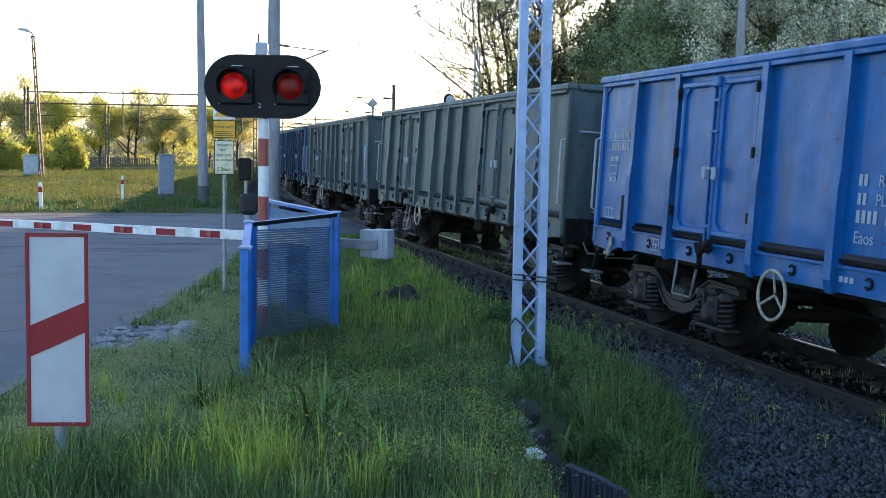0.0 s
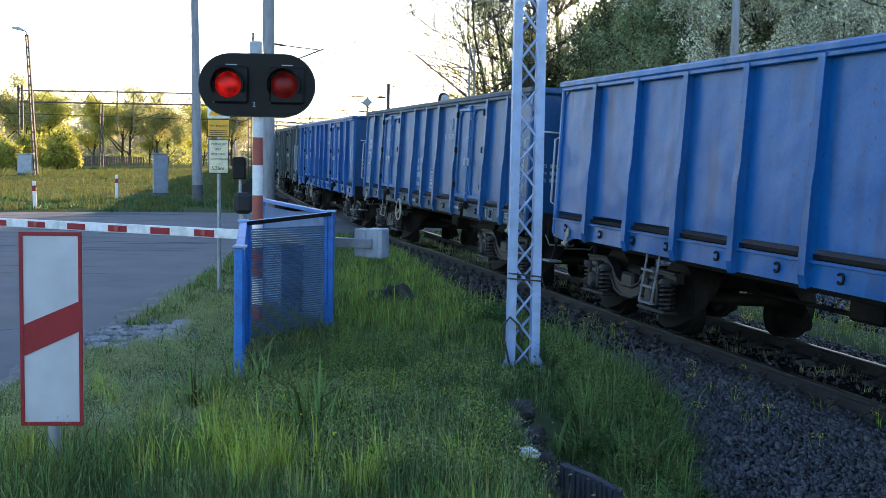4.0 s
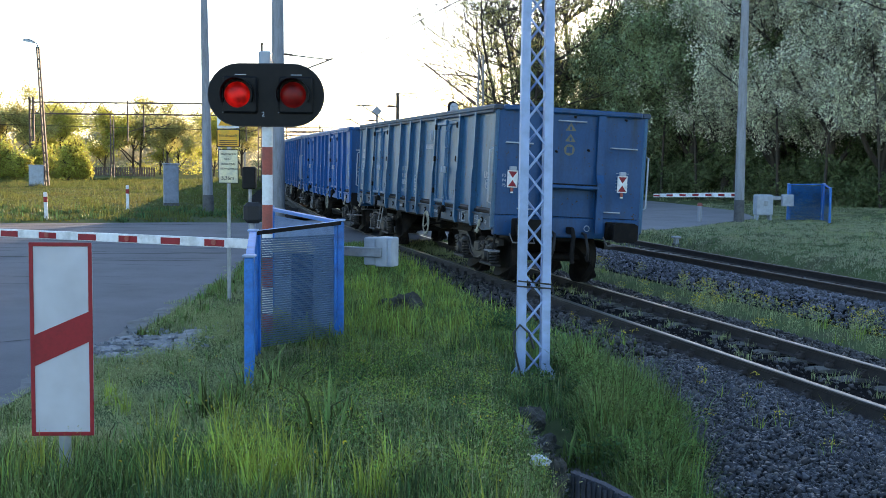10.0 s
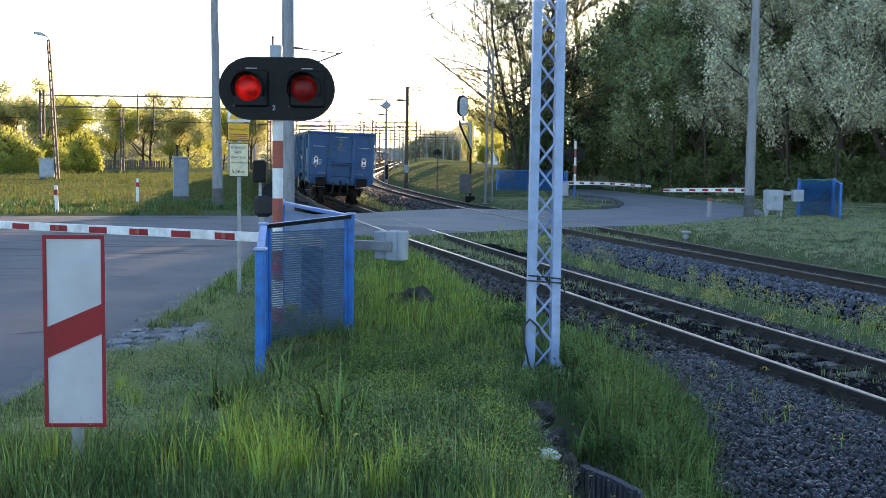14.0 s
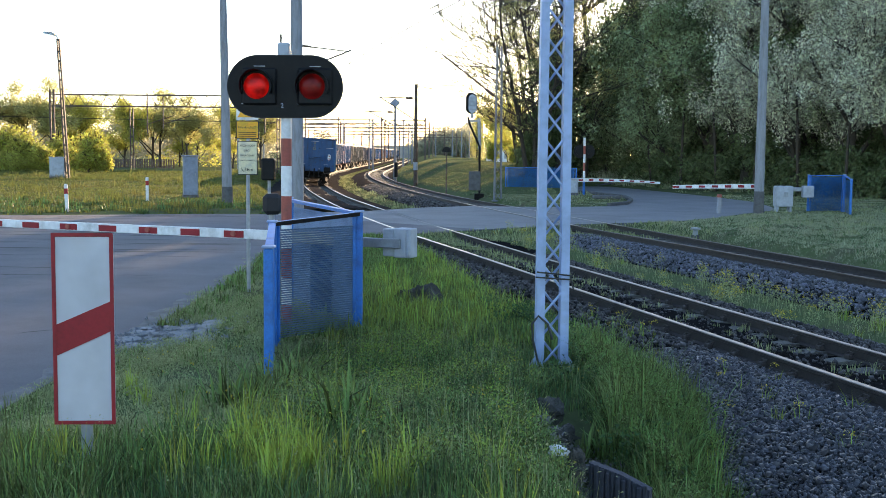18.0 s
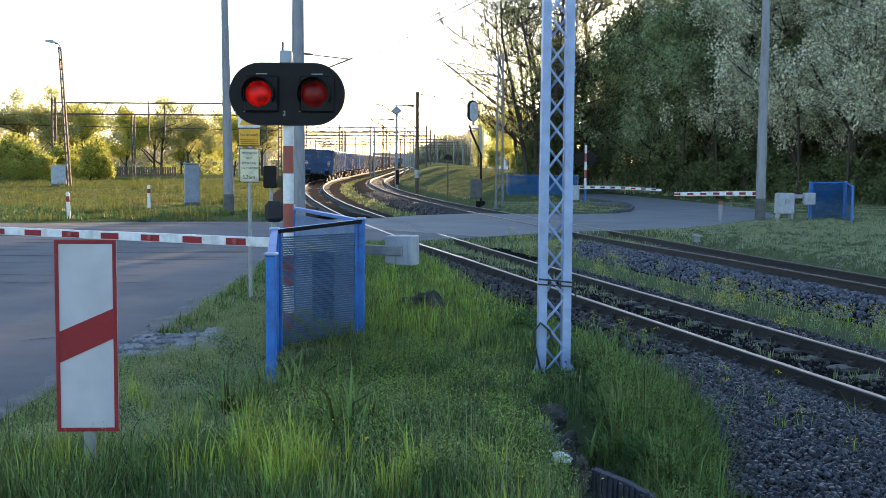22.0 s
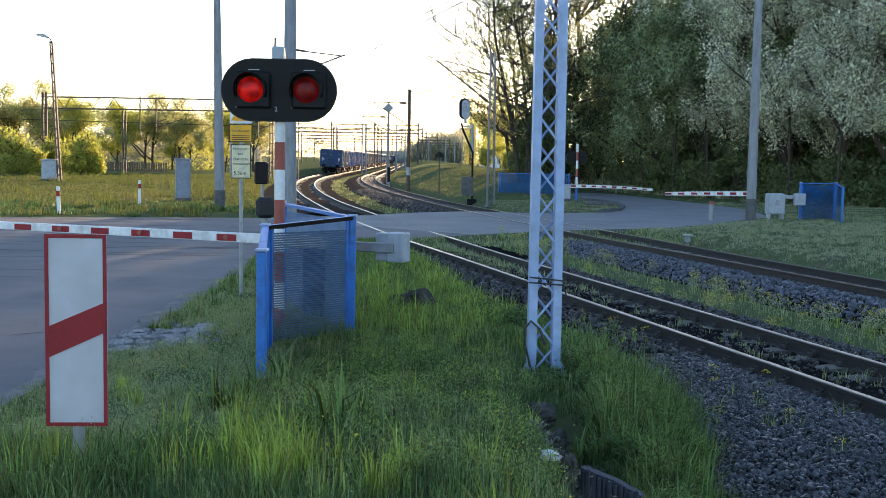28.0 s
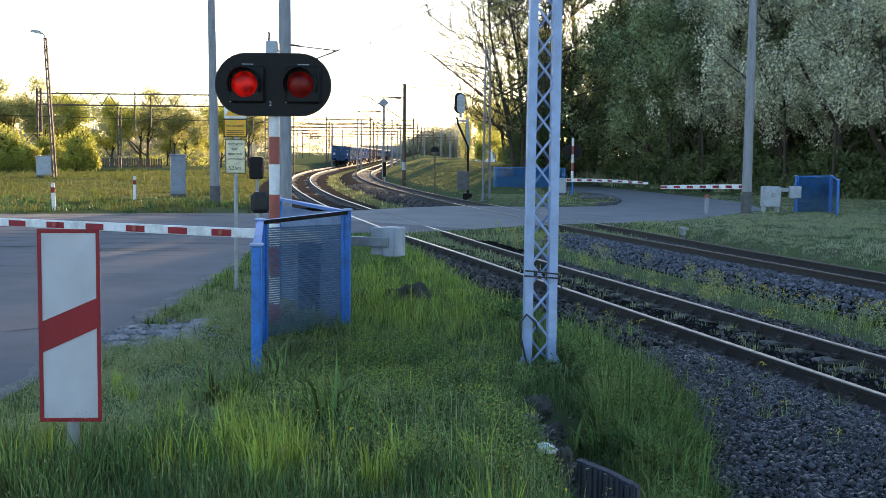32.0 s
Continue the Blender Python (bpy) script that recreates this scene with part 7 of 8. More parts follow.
# the foreground: a fine low sward, then bunches of long blades
x, y, u, s = scatter(200000, -4, 3.2, 3.4, 13, 1, 0.7)
k = (u < grass_edge(y)) & (np.abs(x) < 0.42 * y + 0.5)
verge = (x < -1.6 - 0.25 * np.sin(2 * y)) & (y > 6.6)
k = k & ~verge & ~((np.abs(x - 0.92) < 0.2) & (y > 7.3) & (y < 9.0)) & ~hole(x, y)
deep = np.sin(1.3 * x + 2) * np.sin(0.9 * y + 0.4 * x) + 0.5 * np.random.default_rng(70).normal(size=len(x)) > 0.1
blades("low_sward", x[k & ~deep], y[k & ~deep], 0.1 + 0.16 * lumps(x, y)[k & ~deep], 0.0024, GRASS, "dense low green grass in the foreground", 1, 0.75)
blades("low_sward", x[k & deep], y[k & deep], 0.09 + 0.15 * lumps(x, y)[k & deep], 0.0026, GRASS_DEEP, "dense low bluish green grass in the foreground", 11, 0.8)
# the tall tufts, sunlight in their colour, stand in patches: before the fence, beside the board, along the ballast
def patch(x, y):
    # The front patch paints a pool of sunlight with brighter blades.
    front = 1.3 * np.exp(-((x + 1.0) / 0.3) ** 2 - ((y - 5.75) / 0.45) ** 2)
    board_side = 0.2 * np.exp(-((x + 2.2) / 0.4) ** 2 - ((y - 5.5) / 0.35) ** 2)
    clump = 0.5 * np.exp(-((x + 1.5) / 0.22) ** 2 - ((y - 7.2) / 0.3) ** 2)
    low = 0.3 * np.exp(-((x + 0.25) / 0.22) ** 2 - ((y - 5.6) / 0.3) ** 2) + 0.2 * np.exp(-((x - 0.35) / 0.16) ** 2 - ((y - 5.7) / 0.3) ** 2)
    return front + board_side + clump + low + 0.004


x, y, u, s = scatter(2600, -4, 3.2, 3.6, 13, 12, 1.0)
clear = (np.abs(x + 1.95) < 0.3) & (y > 4.9) & (y < 6.2)
k = (u < grass_edge(y) - 0.1) & (np.abs(x) < 0.42 * y + 0.4) & ~((x < -1.25 - 0.12 * np.sin(3 * y)) & (y > 6.3 + 0.3 * np.sin(4 * x))) & ~clear
k &= ~kept_clear(x, y) & ~hole(x, y)
k &= np.random.default_rng(71).random(len(x)) < 0.2 + 0.8 * lumps(x, y)
kind = np.random.default_rng(72).random(len(x)) + 0.5 * lumps(0.8 * x + 5, 0.8 * y)
for lo, hi, mat, tall, wide, text in ((0, 0.8, GRASS_DEEP, 0.21, 0.003, "bunches of deep bluish green grass"), (0.8, 1.25, GRASS, 0.22, 0.0026, "tufts of long bright green grass"), (1.25, 2, GRASS_LIGHT, 0.22, 0.0026, "tufts of young yellow-green grass")):
    m = k & (kind >= lo) & (kind < hi)
    tufts("tall_grass", x[m], y[m], 58, 0.12, tall, wide, mat, text, 2, 0.8)
x, y, u, s = scatter(3200, -3.2, 2.2, 4.2, 9.5, 13, 0.4)
k = (np.abs(x) < 0.42 * y) & ~hole(x, y) & (np.random.default_rng(73).random(len(x)) < patch(x, y) * 0.8)
tufts("tall_grass", x[k], y[k], 36, 0.08, 0.34, 0.0034, GRASS_SUNLIT, "tall grass in upright bunches with sunlight put into its colour", 3, 0.45)
x, y, u, s = scatter(170, -2.7, -1.5, 4.9, 6.3, 151, 0.4)
tufts("tall_grass", x, y, 60, 0.12, 0.27, 0.003, GRASS, "dense mid-green bunches beside the board", 152, 0.6)
x, y, u, s = scatter(150, 1.25, 2.7, 6.6, 11.6, 153, 0.7)
k = (u < grass_edge(y) + 0.1) & ~hole(x, y)
tufts("tall_grass", x[k], y[k], 46, 0.1, 0.5, 0.0032, GRASS, "tall bright green grass between the mast and the ballast", 154, 0.5)
# fine seeding stems with pale heads
x, y, u, s = scatter(5200, -2.4, 1.9, 4.4, 12, 74, 0.6)
k = (u < grass_edge(y) - 0.2) & (np.abs(x) < 0.42 * y) & ~((x < -1.3) & (y > 6.6)) & ~hole(x, y) & ~kept_clear(x, y)
blades("seed_stems", x[k], y[k], 0.34, 0.0011, VERGE, "thin pale grass stems", 75, 0.4)
zz = ground_z(x[k], y[k])
rr = np.random.default_rng(76)
heads = np.stack([x[k] + 0.06 * rr.normal(size=k.sum()), y[k] + 0.06 * rr.normal(size=k.sum()), zz + 0.2 + 0.16 * rr.random(k.sum())], -1)
seed_heads = new("seed_heads", leaf_cloud("seed_heads", heads, np.full(len(heads), 0.012), 4200, 0.0065, VERGE, 77, 2.2))
tagged(seed_heads, "tiny pale seed heads over the grass", "grass", kind="stuff")
x, y, u, s = scatter(620, 0.9, 3.0, 6.0, 12.4, 33, 0.5)
k = (u < grass_edge(y) + 0.05) & (x > 1.14 + 0.1 * smooth(8.6, 7.0, y)) & ~((np.abs(x - 0.9) < 0.35) & (y > 9.6))
half = np.arange(len(x)) % 2 == 0
tufts("tall_grass", x[k & half], y[k & half], 64, 0.12, 0.42, 0.003, GRASS, "tall grass between the mast and the ballast", 34, 0.65)
tufts("tall_grass", x[k & ~half], y[k & ~half], 54, 0.13, 0.4, 0.0034, GRASS, "tall green grass beside the mast", 35, 0.7)
# short grass round and behind the camera
x, y, u, s = scatter(60000, -4, 2.6, -5, 3.5, 90, 0.6)
k = u < 2.4
blades("low_sward", x[k], y[k], 0.12, 0.008, GRASS, "short grass on the mound behind the board", 91, 0.7, far_off=True)
# broad-leaved weeds at the fence and near the ditch
for wx, wy, rr, seed in ((-1.42, 8.5, 0.2, 3), (-1.2, 8.75, 0.22, 4), (-1.3, 8.9, 0.2, 9), (1.6, 8.0, 0.3, 10), (1.3, 8.6, 0.35, 5), (1.75, 9.6, 0.3, 6), (-0.6, 7.2, 0.25, 7), (1.5, 11.2, 0.3, 8)):
    r = np.random.default_rng(seed)
    x, y = wx + rr * r.normal(size=11) * 0.7, wy + rr * r.normal(size=11) * 0.7
    tufts("broad_weeds", x, y, 34, 0.11, 0.4, 0.009, GRASS, "clump of broad-leaved green weeds", seed + 60, 0.9)
x, y, u, s = scatter(210000, -4.6, -1.0, 5.6, 30, 14, 0.6, 0.4)
k = (u < grass_edge(y)) & ((x < -1.45) | (y > 9.5)) & ~((x < -2.85 + 0.2 * np.sin(5 * y)) & (y > 12.4) & (y < 14.1) & (np.sin(9 * x) * np.sin(7 * y) < 0.6))
blades("verge_grass", x[k], y[k], 0.03 + 0.07 * lumps(1.3 * x, 1.3 * y)[k], 0.0065, VERGE, "short worn grass along the road's edge", 4, 0.9, far_off=True)
x, y, u, s = scatter(1500, -4.3, -1.2, 6.0, 18, 44, 1.0, 0.3)
k = ~((x < -2.9) & (y > 12.2) & (y < 14.3))
odd = np.arange(len(x)) % 2 == 0
tufts("verge_tufts", x[k & odd], y[k & odd], 30, 0.1, 0.14, 0.0035, VERGE, "low mixed tufts on the worn verge", 45, 0.9)
tufts("verge_tufts", x[k & ~odd], y[k & ~odd], 30, 0.1, 0.15, 0.0035, GRASS, "low dark green tufts on the worn verge", 46, 0.9)
x, y, u, s = scatter(90000, -2.8, 2.6, 12, 31, 15, 0.4)
k = (u < grass_edge(y)) & (x > -1.9 - 0.06 * (y - 12) + 0.3 * np.sin(1.3 * y))
blades("low_sward", x[k], y[k], 0.16, 0.0055, GRASS, "low grass between the fence and the track", 5)
x, y, u, s = scatter(2200, -2.6, 2.6, 12, 31, 16, 0.8)
k = (u < grass_edge(y) - 0.1) & (x > -1.7 + 0.03 * (y - 12)) & ~kept_clear(x, y)
half = np.arange(len(x)) % 2 == 0
tufts("tall_grass", x[k & half], y[k & half], 40, 0.14, 0.34, 0.0048, GRASS_LIGHT, "tall bright green grass by the barrier", 6, 0.6)
tufts("tall_grass", x[k & ~half], y[k & ~half], 34, 0.15, 0.28, 0.0048, GRASS, "mid-green grass by the barrier", 106, 0.8)
x, y, u, s = scatter(260, -4.3, -3.3, 14, 28, 17, 0.5)
tufts("tall_grass", x, y, 24, 0.1, 0.2, 0.008, GRASS, "ragged grass at the road's edge", 7, 0.6)
# leafy weeds by the mast and along the ballast
x, y, u, s = scatter(900, -0.5, 3.6, 6.5, 15, 18, 1.0)
k = (u < grass_edge(y) + 0.1) & (u > grass_edge(y) - 1.2) & ~kept_clear(x, y)
zz = ground_z(x[k], y[k])
weeds = new("leafy_weeds", leaf_cloud("leafy_weeds", np.stack([x[k], y[k], zz + 0.16], -1), 0.1 + 0.1 * np.random.default_rng(5).random(k.sum()), 11000, 0.02, GRASS_DEEP, 19))
tagged(weeds, "leafy green weeds at the ballast's edge", "weeds", kind="stuff")
# small-leaved herbs among the grass, in soft patches
for name, mat, n, x0, x1, y0, y1, high, count, size, seed, text in (
        ("leafy_herbs", GRASS, 900, -1.3, 0.75, 5.6, 10.5, 0.14, 34000, 0.0105, 141, "low leafy green herbs among the grass"),
        ("leafy_herbs", GRASS_LIGHT, 420, -1.3, 0.75, 5.6, 12.0, 0.2, 12000, 0.0095, 142, "light green leafy herbs among the grass"),
        ("verge_herbs", VERGE, 1500, -3.9, -1.35, 6.2, 17.0, 0.06, 46000, 0.0115, 143, "low pale clover-like herbs on the worn verge"),
        ("leafy_herbs", GRASS, 330, 1.2, 2.5, 6.6, 10.8, 0.26, 22000, 0.013, 144, "bushy green herbs beside the mast")):
    x, y, u, s = scatter(n, x0, x1, y0, y1, seed, 1.0)
    k = (u < grass_edge(y)) & (np.abs(x) < 0.42 * y + 0.3) & ~hole(x, y) & ~kept_clear(x, y) & ~((x < -2.75 + 0.15 * np.sin(6 * y)) & (y > 12.3) & (y < 14.2))
    zz = ground_z(x[k], y[k])
    herbs = new(name, leaf_cloud(name, np.stack([x[k], y[k], zz + high * (0.4 + 0.8 * lumps(x, y)[k])], -1), 0.06 + 0.09 * np.random.default_rng(seed).random(k.sum()), count, size, mat, seed, 0.8))
    tagged(herbs, text, "herbs", kind="stuff")
# across the road
x, y, u, s = scatter(170000, -45, -3, 37, 105, 4, 0.3)
k = (u < 4.6) & (x > -0.46 * y) & (np.random.default_rng(145).random(len(x)) < 0.25 + 0.75 * smooth(0.6, 3.2, road_gap(x, y) + 0.8 * np.sin(0.9 * x) + 0.5 * np.sin(2.3 * x + 1)))
blades("meadow_grass", x[k], y[k], 0.1, 0.04, MEADOW, "sunlit rough grass across the road", 8, 0.9, far_off=True)
x, y, u, s = scatter(620, -24, -4, 39.0, 49, 81, 1.0)
k = (u < 4.4) & (np.sin(0.9 * x) * np.sin(1.1 * y + 0.5) > -0.25)
tufts("meadow_weeds", x[k], y[k], 36, 0.32, 0.26, 0.012, GRASS_DEEP, "dark green weed clumps near the road", 82, 0.7)
x, y, u, s = scatter(3200, -45, -3, 37, 105, 24, 1.0)
k = (np.sin(0.5 * x + 1) * np.sin(0.35 * y) > -0.1) & (u < 4.4) & (x > -0.46 * y)
tufts("meadow_grass", x[k], y[k], 22, 0.35, 0.4, 0.025, MEADOW, "taller meadow tufts across the road", 9, 0.6)
x, y, u, s = scatter(330000, 2, 26, 14, 62, 5, 0.35)
k = (u > 14.9) & (x < 0.44 * y + 2)
blades("bank_grass", x[k], y[k], 0.03 + 0.05 * lumps(0.9 * x, 0.9 * y)[k], 0.013, BANK, "shaded grass on the bank behind the far track", 10, 1.0, far_off=True)
x, y, u, s = scatter(900, 4, 26, 14, 75, 25, 0.8)
k = (u > 16.5) & (x < 0.44 * y + 2)
tufts("bank_grass", x[k], y[k], 26, 0.25, 0.2, 0.008, VERGE, "ragged tufts on the shaded bank", 11, 0.6)
x, y, u, s = scatter(9000, 4, 22, 14, 42, 125, 0.5)
k = (u > 15.1) & (x < 0.44 * y + 2)
dim = np.random.default_rng(126).random(len(x)) < 0.22
tufts("bank_grass", x[k & ~dim], y[k & ~dim], 20, 0.13, 0.13, 0.011, BANK, "pale hummocks of cut grass on the bank", 127, 1.1)
tufts("bank_grass", x[k & dim], y[k & dim], 12, 0.1, 0.09, 0.009, GRASS_DEEP, "small dark green weeds in the bank's grass", 128, 1.0)
r = np.random.default_rng(77)
q = r.random(420)
x, y = 7.5 * (1 - q) + 33 * q + r.normal(size=420) * 0.7, 84 * (1 - q) + 46 * q + r.normal(size=420) * 0.7
k = road_gap(x, y) > 0.4
tufts("edge_reeds", x[k], y[k], 26, 0.4, 0.8, 0.02, BANK, "tall pale stalks along the wood's edge", 16, 0.5)
x, y, u, s = scatter(120000, -24, 9, 46, 170, 6, 0.4)
k = ((u > 15.2) | ((u > 8.8) & (u < 11.3)) | (u < 4.8)) & (s > 47)
blades("bank_grass", x[k], y[k], 0.08, 0.045, GRASS_DRY, "short grass on the embankment", 12, 1.0, far_off=True)
x, y, u, s = scatter(5200, -24, 6, 46, 120, 61, 0.7)
k = (u > 9.2) & (u < 10.9) & (s > 47.5)
tufts("weed_strip", x[k][::3], y[k][::3], 24, 0.28, 0.24, 0.012, VERGE, "pale green weeds between the tracks beyond the road", 62, 0.6)
# grass creeping over the ends of the crossing
x, y, u, s = scatter(30000, -3, 9, 27, 40, 95, 0.6)
k = (u > 5.3) & (u < 15.5) & (s > 29.5) & (np.abs(np.abs(u - U1) - 0.75) > 0.12) & (np.abs(np.abs(u - U2) - 0.75) > 0.12)
blades("bank_grass", x[k], y[k], 0.12, 0.012, VERGE, "low grass at the edge of the crossing", 96, far_off=True, z=np.maximum(ground_z(x[k], y[k]), -0.2))
x, y, u, s = scatter(80000, -3, 9, 16, 34, 97, 0.6)
k = (np.abs(u - U1 + 0.4) < 1.15) & (s > 18.5) & (np.abs(np.abs(u - U1) - 0.75) > 0.13) & (np.random.default_rng(98).random(len(u)) < smooth(18.5, 26.0, s))
blades("track_grass", x[k], y[k], 0.12, 0.01, VERGE, "grass grown over the sleepers before the crossing", 99, far_off=True, z=np.maximum(ground_z(x[k], y[k]), -0.2))
# the strip of weeds and yellow flowers between the two tracks
x, y, u, s = scatter(90000, -3, 16, 6, 36, 7, 0.9)
k = (u > 9.0) & (u < 10.9) & (s < 31.5)
blades("weed_strip", x[k], y[k], 0.16, 0.006, VERGE, "weeds growing between the two tracks", 13, far_off=True)
x, y, u, s = scatter(2600, -3, 16, 6, 36, 27, 1.0)
k = (u > 9.0) & (u < 10.8) & (s < 31.5)
half = np.arange(len(x)) % 3 == 0
tufts("weed_strip", x[k & half], y[k & half], 20, 0.11, 0.31, 0.0045, GRASS_LIGHT, "taller weeds between the two tracks", 14, 0.5)
tufts("weed_strip", x[k & ~half], y[k & ~half], 16, 0.11, 0.27, 0.004, VERGE, "pale feathery weeds between the two tracks", 114, 0.6)
zz = ground_z(x[k], y[k])
plumes = new("leafy_weeds", leaf_cloud("leafy_weeds", np.stack([x[k], y[k], zz + 0.2], -1), 0.08 + 0.1 * np.random.default_rng(115).random(k.sum()), 13000, 0.016, VERGE, 116, 1.2))
tagged(plumes, "fine leafy weeds between the two tracks", "weeds", kind="stuff")
fl_ = new("yellow_flowers", leaf_cloud("yellow_flowers", np.stack([x[k], y[k], zz + 0.33], -1), np.full(k.sum(), 0.14), 4800, 0.0125, FLOWER, 28, 0.6))
tagged(fl_, "small yellow flower heads among the weeds", "flowers", kind="stuff")
x, y, u, s = scatter(6500, -3, 10, 3.5, 31, 29, 1.0)
k = (np.abs(u - U1) < 0.6) & (np.sin(3.1 * s) * np.sin(1.7 * s + 1) > -0.35) & (s > 8) | ((u > 5.2) & (u < 6.3) & (np.sin(9 * s) > 0.5))
tufts("track_weeds", x[k], y[k], 12, 0.07, 0.11, 0.004, VERGE, "small weeds growing between the sleepers", 15, 0.7, np.interp(u[k] - U1, *np.array(PROF1).T) - 0.02)
x, y, u, s = scatter(420, -3, 3, 4, 11, 30, 0.5)
k = (u < 3.6) & (np.abs(x) < 0.4 * y)
zz = ground_z(x[k], y[k])
fl_ = new("yellow_flowers", leaf_cloud("yellow_flowers", np.stack([x[k], y[k], zz + 0.22], -1), np.full(k.sum(), 0.06), 330, 0.01, FLOWER, 31, 0.5))
tagged(fl_, "few small yellow flowers in the grass", "flowers", kind="stuff")


rr = np.random.default_rng(131)
q = rr.random((60, 2))
sx, su = 7.5 + 9 * q[:, 0], 4.6 + 1.6 * q[:, 1] ** 1.5
x, y = on_plan(sx, su)
zz = np.interp(su - U1, *np.array(PROF1).T)
tufts("ballast_weeds", x, y, 12, 0.06, 0.26, 0.004, GRASS_LIGHT, "thin weeds growing out of the ballast", 132, 0.6, zz - 0.02)
fl_ = new("yellow_flowers", leaf_cloud("yellow_flowers", np.stack([x, y, zz + 0.24], -1)[::2], np.full(30, 0.07), 420, 0.011, FLOWER, 133, 0.5))
tagged(fl_, "few small yellow flowers on the ballast weeds", "flowers", kind="stuff")


# ---- small things on the ground ----
def rubble(name, x, y, size, label, mat, seed, z=None, flat=0.7):
    r = random.Random(seed)
    bm = bmesh.new()
    bmesh.ops.create_icosphere(bm, subdivisions=3, radius=1.0)
    for v in bm.verts:
        k = 1 + 0.5 * noise.noise(v.co * 1.7 + Vector((seed, 0, 0))) + 0.34 * noise.noise(v.co * 4 + Vector((0, seed, 0))) + 0.16 * noise.noise(v.co * 9)
        v.co = Vector((v.co.x * size[0], v.co.y * size[1], v.co.z * size[2])) * k
    me = bpy.data.meshes.new(name)
    bm.to_mesh(me)
    bm.free()
    me.materials.append(mat)
    ob = new(name, me)
    ob.matrix_basis = pose(x, y, pole_z(x, y) + size[2] * 0.35 if z is None else z, 0, 0, seed * 37)
    return tagged(ob, label, "stone")


rubble("mossy_stone", -0.45, 15.8, (0.24, 0.22, 0.2), "dark mossy boulder in the tall grass", DARK_STONE, 6)
rubble("mossy_stone", -0.75, 16.2, (0.17, 0.16, 0.12), "small dark stone beside the boulder", DARK_STONE, 5)
rubble("broken_stone", 0.74, 8.9, (0.15, 0.12, 0.1), "grey broken stone by the ditch", DARK_STONE, 7)
rubble("litter", 0.62, 6.72, (0.062, 0.04, 0.035), "crumpled pale plastic litter in the grass", WHITE, 9, pole_z(0.62, 6.72) + 0.13)
rubble("litter", -0.1, 8.9, (0.05, 0.03, 0.02), "small white scrap in the grass", WHITE, 10)
trough = thing("concrete_trough", "ribbed concrete trough wall standing in the ditch", "concrete trough", pose(0.99, 6.6, 0.0, 0, 0, -24))
for i in range(11):
    part("rib", Shape().box((-0.185 + 0.033 * i, -0.02 - 0.004 * (i * 7 % 4), 0.085 - 0.01 * i + 0.012 * (i * 5 % 3)), (0.022 + 0.003 * (i * 3 % 4), 0.02, 0.5), 0.006), TROUGH, trough)
part("wall", Shape().plate([(-0.2, -0.3), (0.17, -0.3), (0.17, 0.23), (0.0, 0.3), (-0.2, 0.35)], -0.015, 0.05, 1), TROUGH, trough)
for i in range(16):
    rr = random.Random(500 + i)
    px, py, big = 0.93 + rr.uniform(-0.2, 0.2), 6.95 + 0.1 * i + rr.uniform(-0.05, 0.05), rr.uniform(0.05, 0.13)
    rubble("broken_stone", px, py, (big, big * 0.8, big * 0.7), "dark earthy stone lying in the ditch", DARK_STONE, 20 + i)
r = np.random.default_rng(155)
cc = np.stack([0.93 + 0.16 * r.normal(size=80), 6.8 + 1.8 * r.random(80)], -1)
dead = new("dry_stalks", leaf_cloud("dry_stalks", np.column_stack([cc, ground_z(cc[:, 0], cc[:, 1]) + 0.05]), np.full(80, 0.07), 1500, 0.02, DUST, 156, 0.5))
tagged(dead, "dry pale leaf litter in the ditch", "leaf litter", kind="stuff")
rubble("broken_stone", 0.72, 6.62, (0.05, 0.06, 0.1), "dark stone beside the litter", DARK_STONE, 13, 0.34)
old_paving = thing("pavement", "worn broken patch of old paving at the road's edge", "pavement", kind="structure")
rr = random.Random(77)
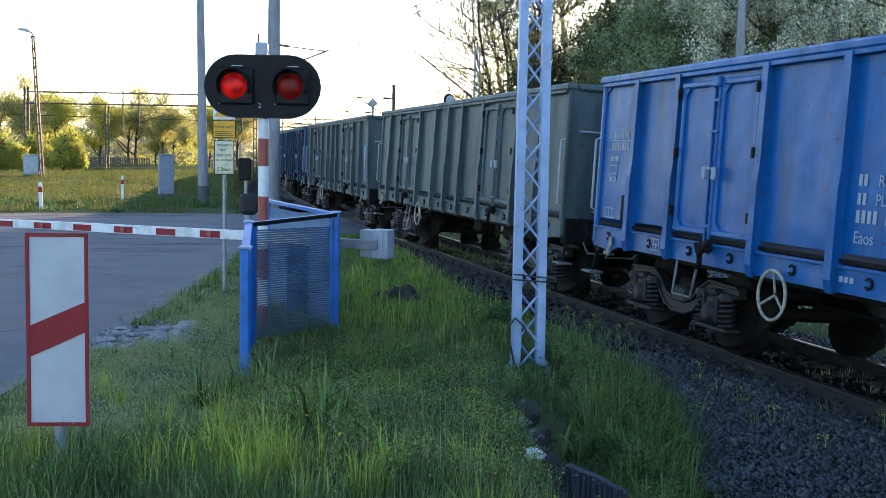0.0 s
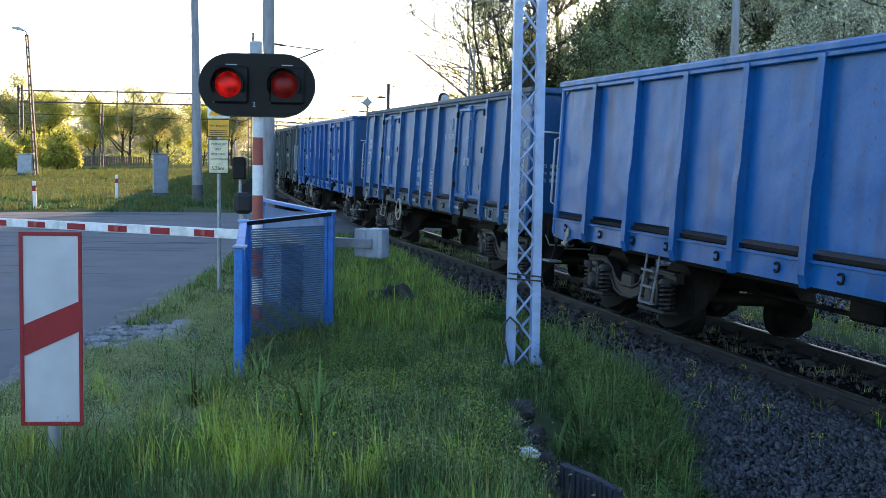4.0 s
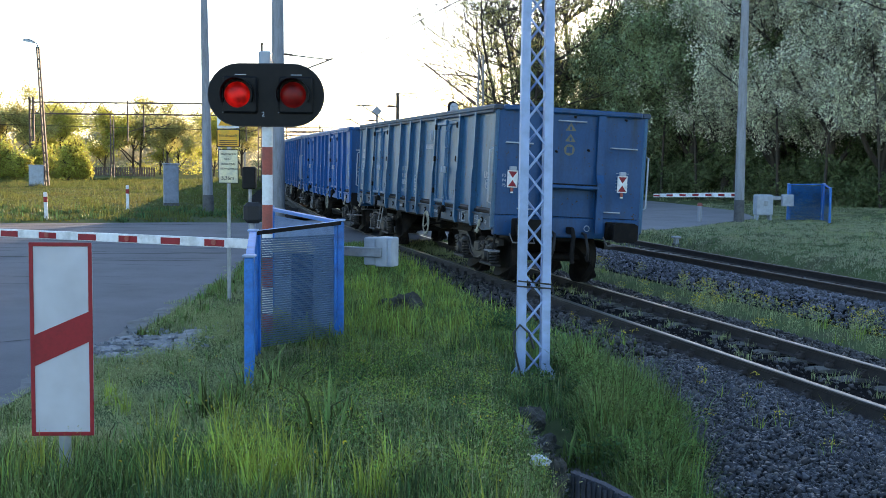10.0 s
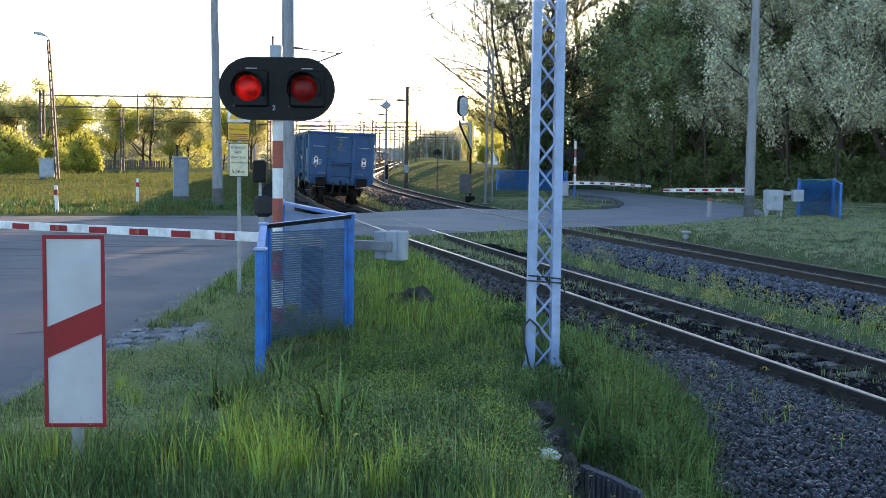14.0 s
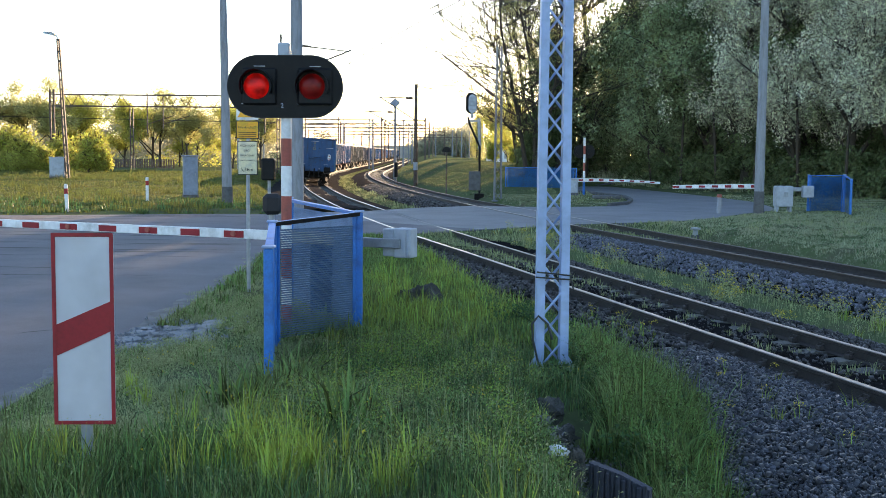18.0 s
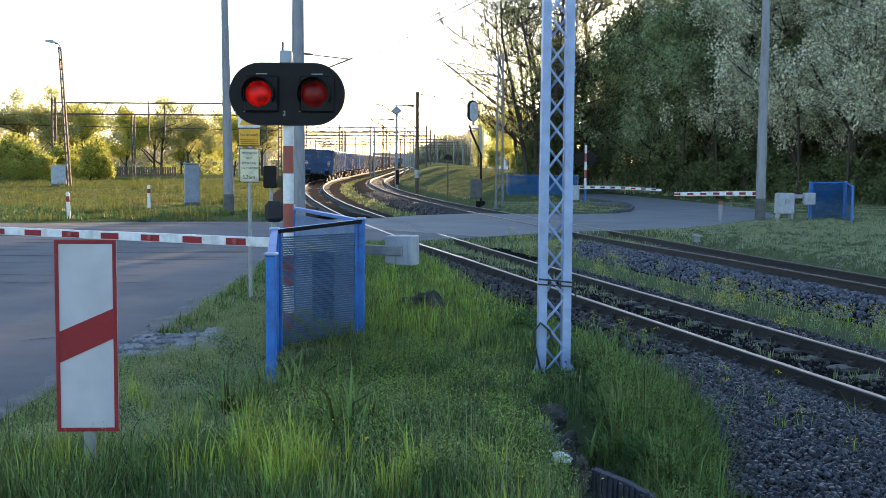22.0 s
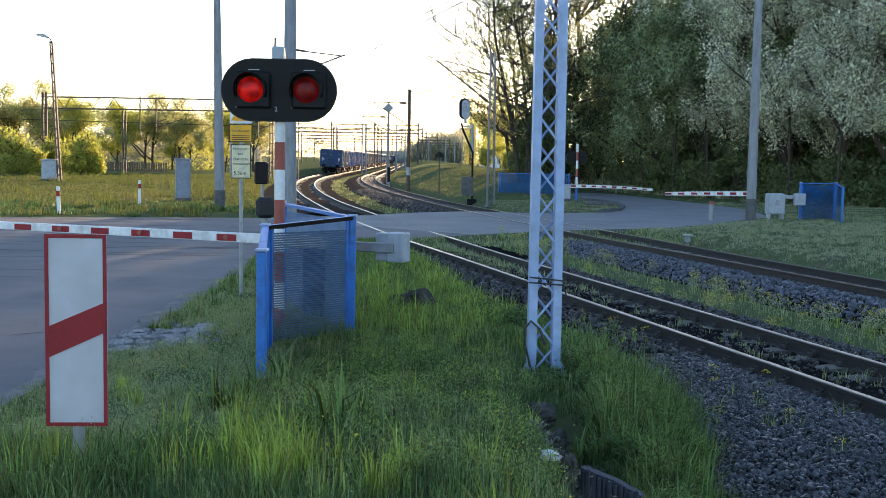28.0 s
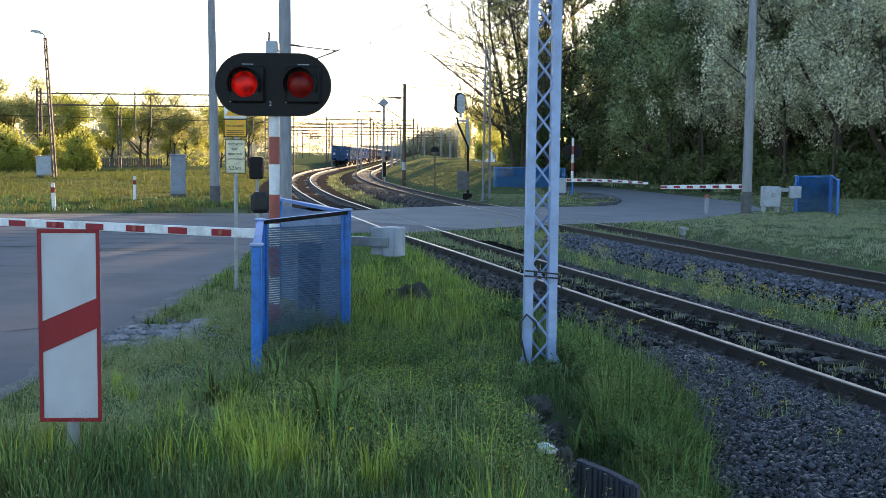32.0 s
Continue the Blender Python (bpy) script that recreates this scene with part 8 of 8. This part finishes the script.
for i in range(16):
    cx, cy = -3.72 + 0.27 * (i % 4) + rr.uniform(-0.06, 0.06) - 0.04 * (i // 4), 12.55 + 0.42 * (i // 4) + rr.uniform(-0.08, 0.08)
    n = 7
    out = [(cx + rr.uniform(0.1, 0.19) * math.cos(2 * math.pi * q / n), cy + rr.uniform(0.16, 0.27) * math.sin(2 * math.pi * q / n)) for q in range(n)]
    top = max(0.012, pole_z(cx, cy) + 0.014 + rr.uniform(0, 0.008))
    part("paving_piece", Shape().plate(out, top - 0.06, top, 2), PAVING, old_paving)
r = np.random.default_rng(157)
cc = np.stack([-3.45 + 0.42 * r.normal(size=500), 13.2 + 0.6 * r.normal(size=500)], -1)
cc = cc[road_gap(cc[:, 0], cc[:, 1]) > -0.25]
chips = new("paving_chips", leaf_cloud("paving_chips", np.column_stack([cc, np.maximum(ground_z(cc[:, 0], cc[:, 1]), -0.01) + 0.016]), np.full(len(cc), 0.02), 1600, 0.026, CONCRETE, 158, 0.6))
tagged(chips, "pale crumbled chips over the broken paving", "gravel", kind="stuff")

# loose cables from the mast over the ballast
for k, off in enumerate((0.0, 0.25)):
    pts = []
    for i in range(9):
        x, y = 1.35 + 0.22 * i + 0.05 * math.sin(2.1 * i + k), 11.7 + 0.42 * i + off
        u_, _ = plan_u(x, y)
        pts.append((x, y, max(float(np.interp(u_ - U1, *np.array(PROF1).T)), pole_z(x, y) if u_ < grass_reach(y) - 0.3 else -9) + 0.035 + 0.012 * math.sin(3 * i)))
    tagged(part("cable", Shape().tube(pts, 0.011, 6), CABLE), "thin black cable lying over the ballast by the mast", "cable")

# dusty, crumbled margin of the asphalt beside the verge
margin = Shape()
mv = []
rr = random.Random(41)
for i in range(60):
    y = 4.0 + 0.34 * i
    w = 0.12 + 0.3 * abs(math.sin(0.9 * y) * math.sin(2.3 * y + 1)) + 0.12 * rr.random()
    mv += [(-3.93 - 0.6 * w, y, -0.0075), (-3.86, y, -0.0065)]
margin.add(mv, [(2 * i, 2 * i + 1, 2 * i + 3, 2 * i + 2) for i in range(59)])
tagged(part("road_margin", margin, DUST), "dusty crumbled margin of the asphalt beside the verge", "road edge", kind="structure")


def motions():
    for i, w in enumerate(WAGONS):
        rows = [(0.5 * j, wagon_pose(float(tail_s(0.5 * j)) + PITCH * i + 7.02)) for j in range(65)]
        walk(w, rows)


motions()
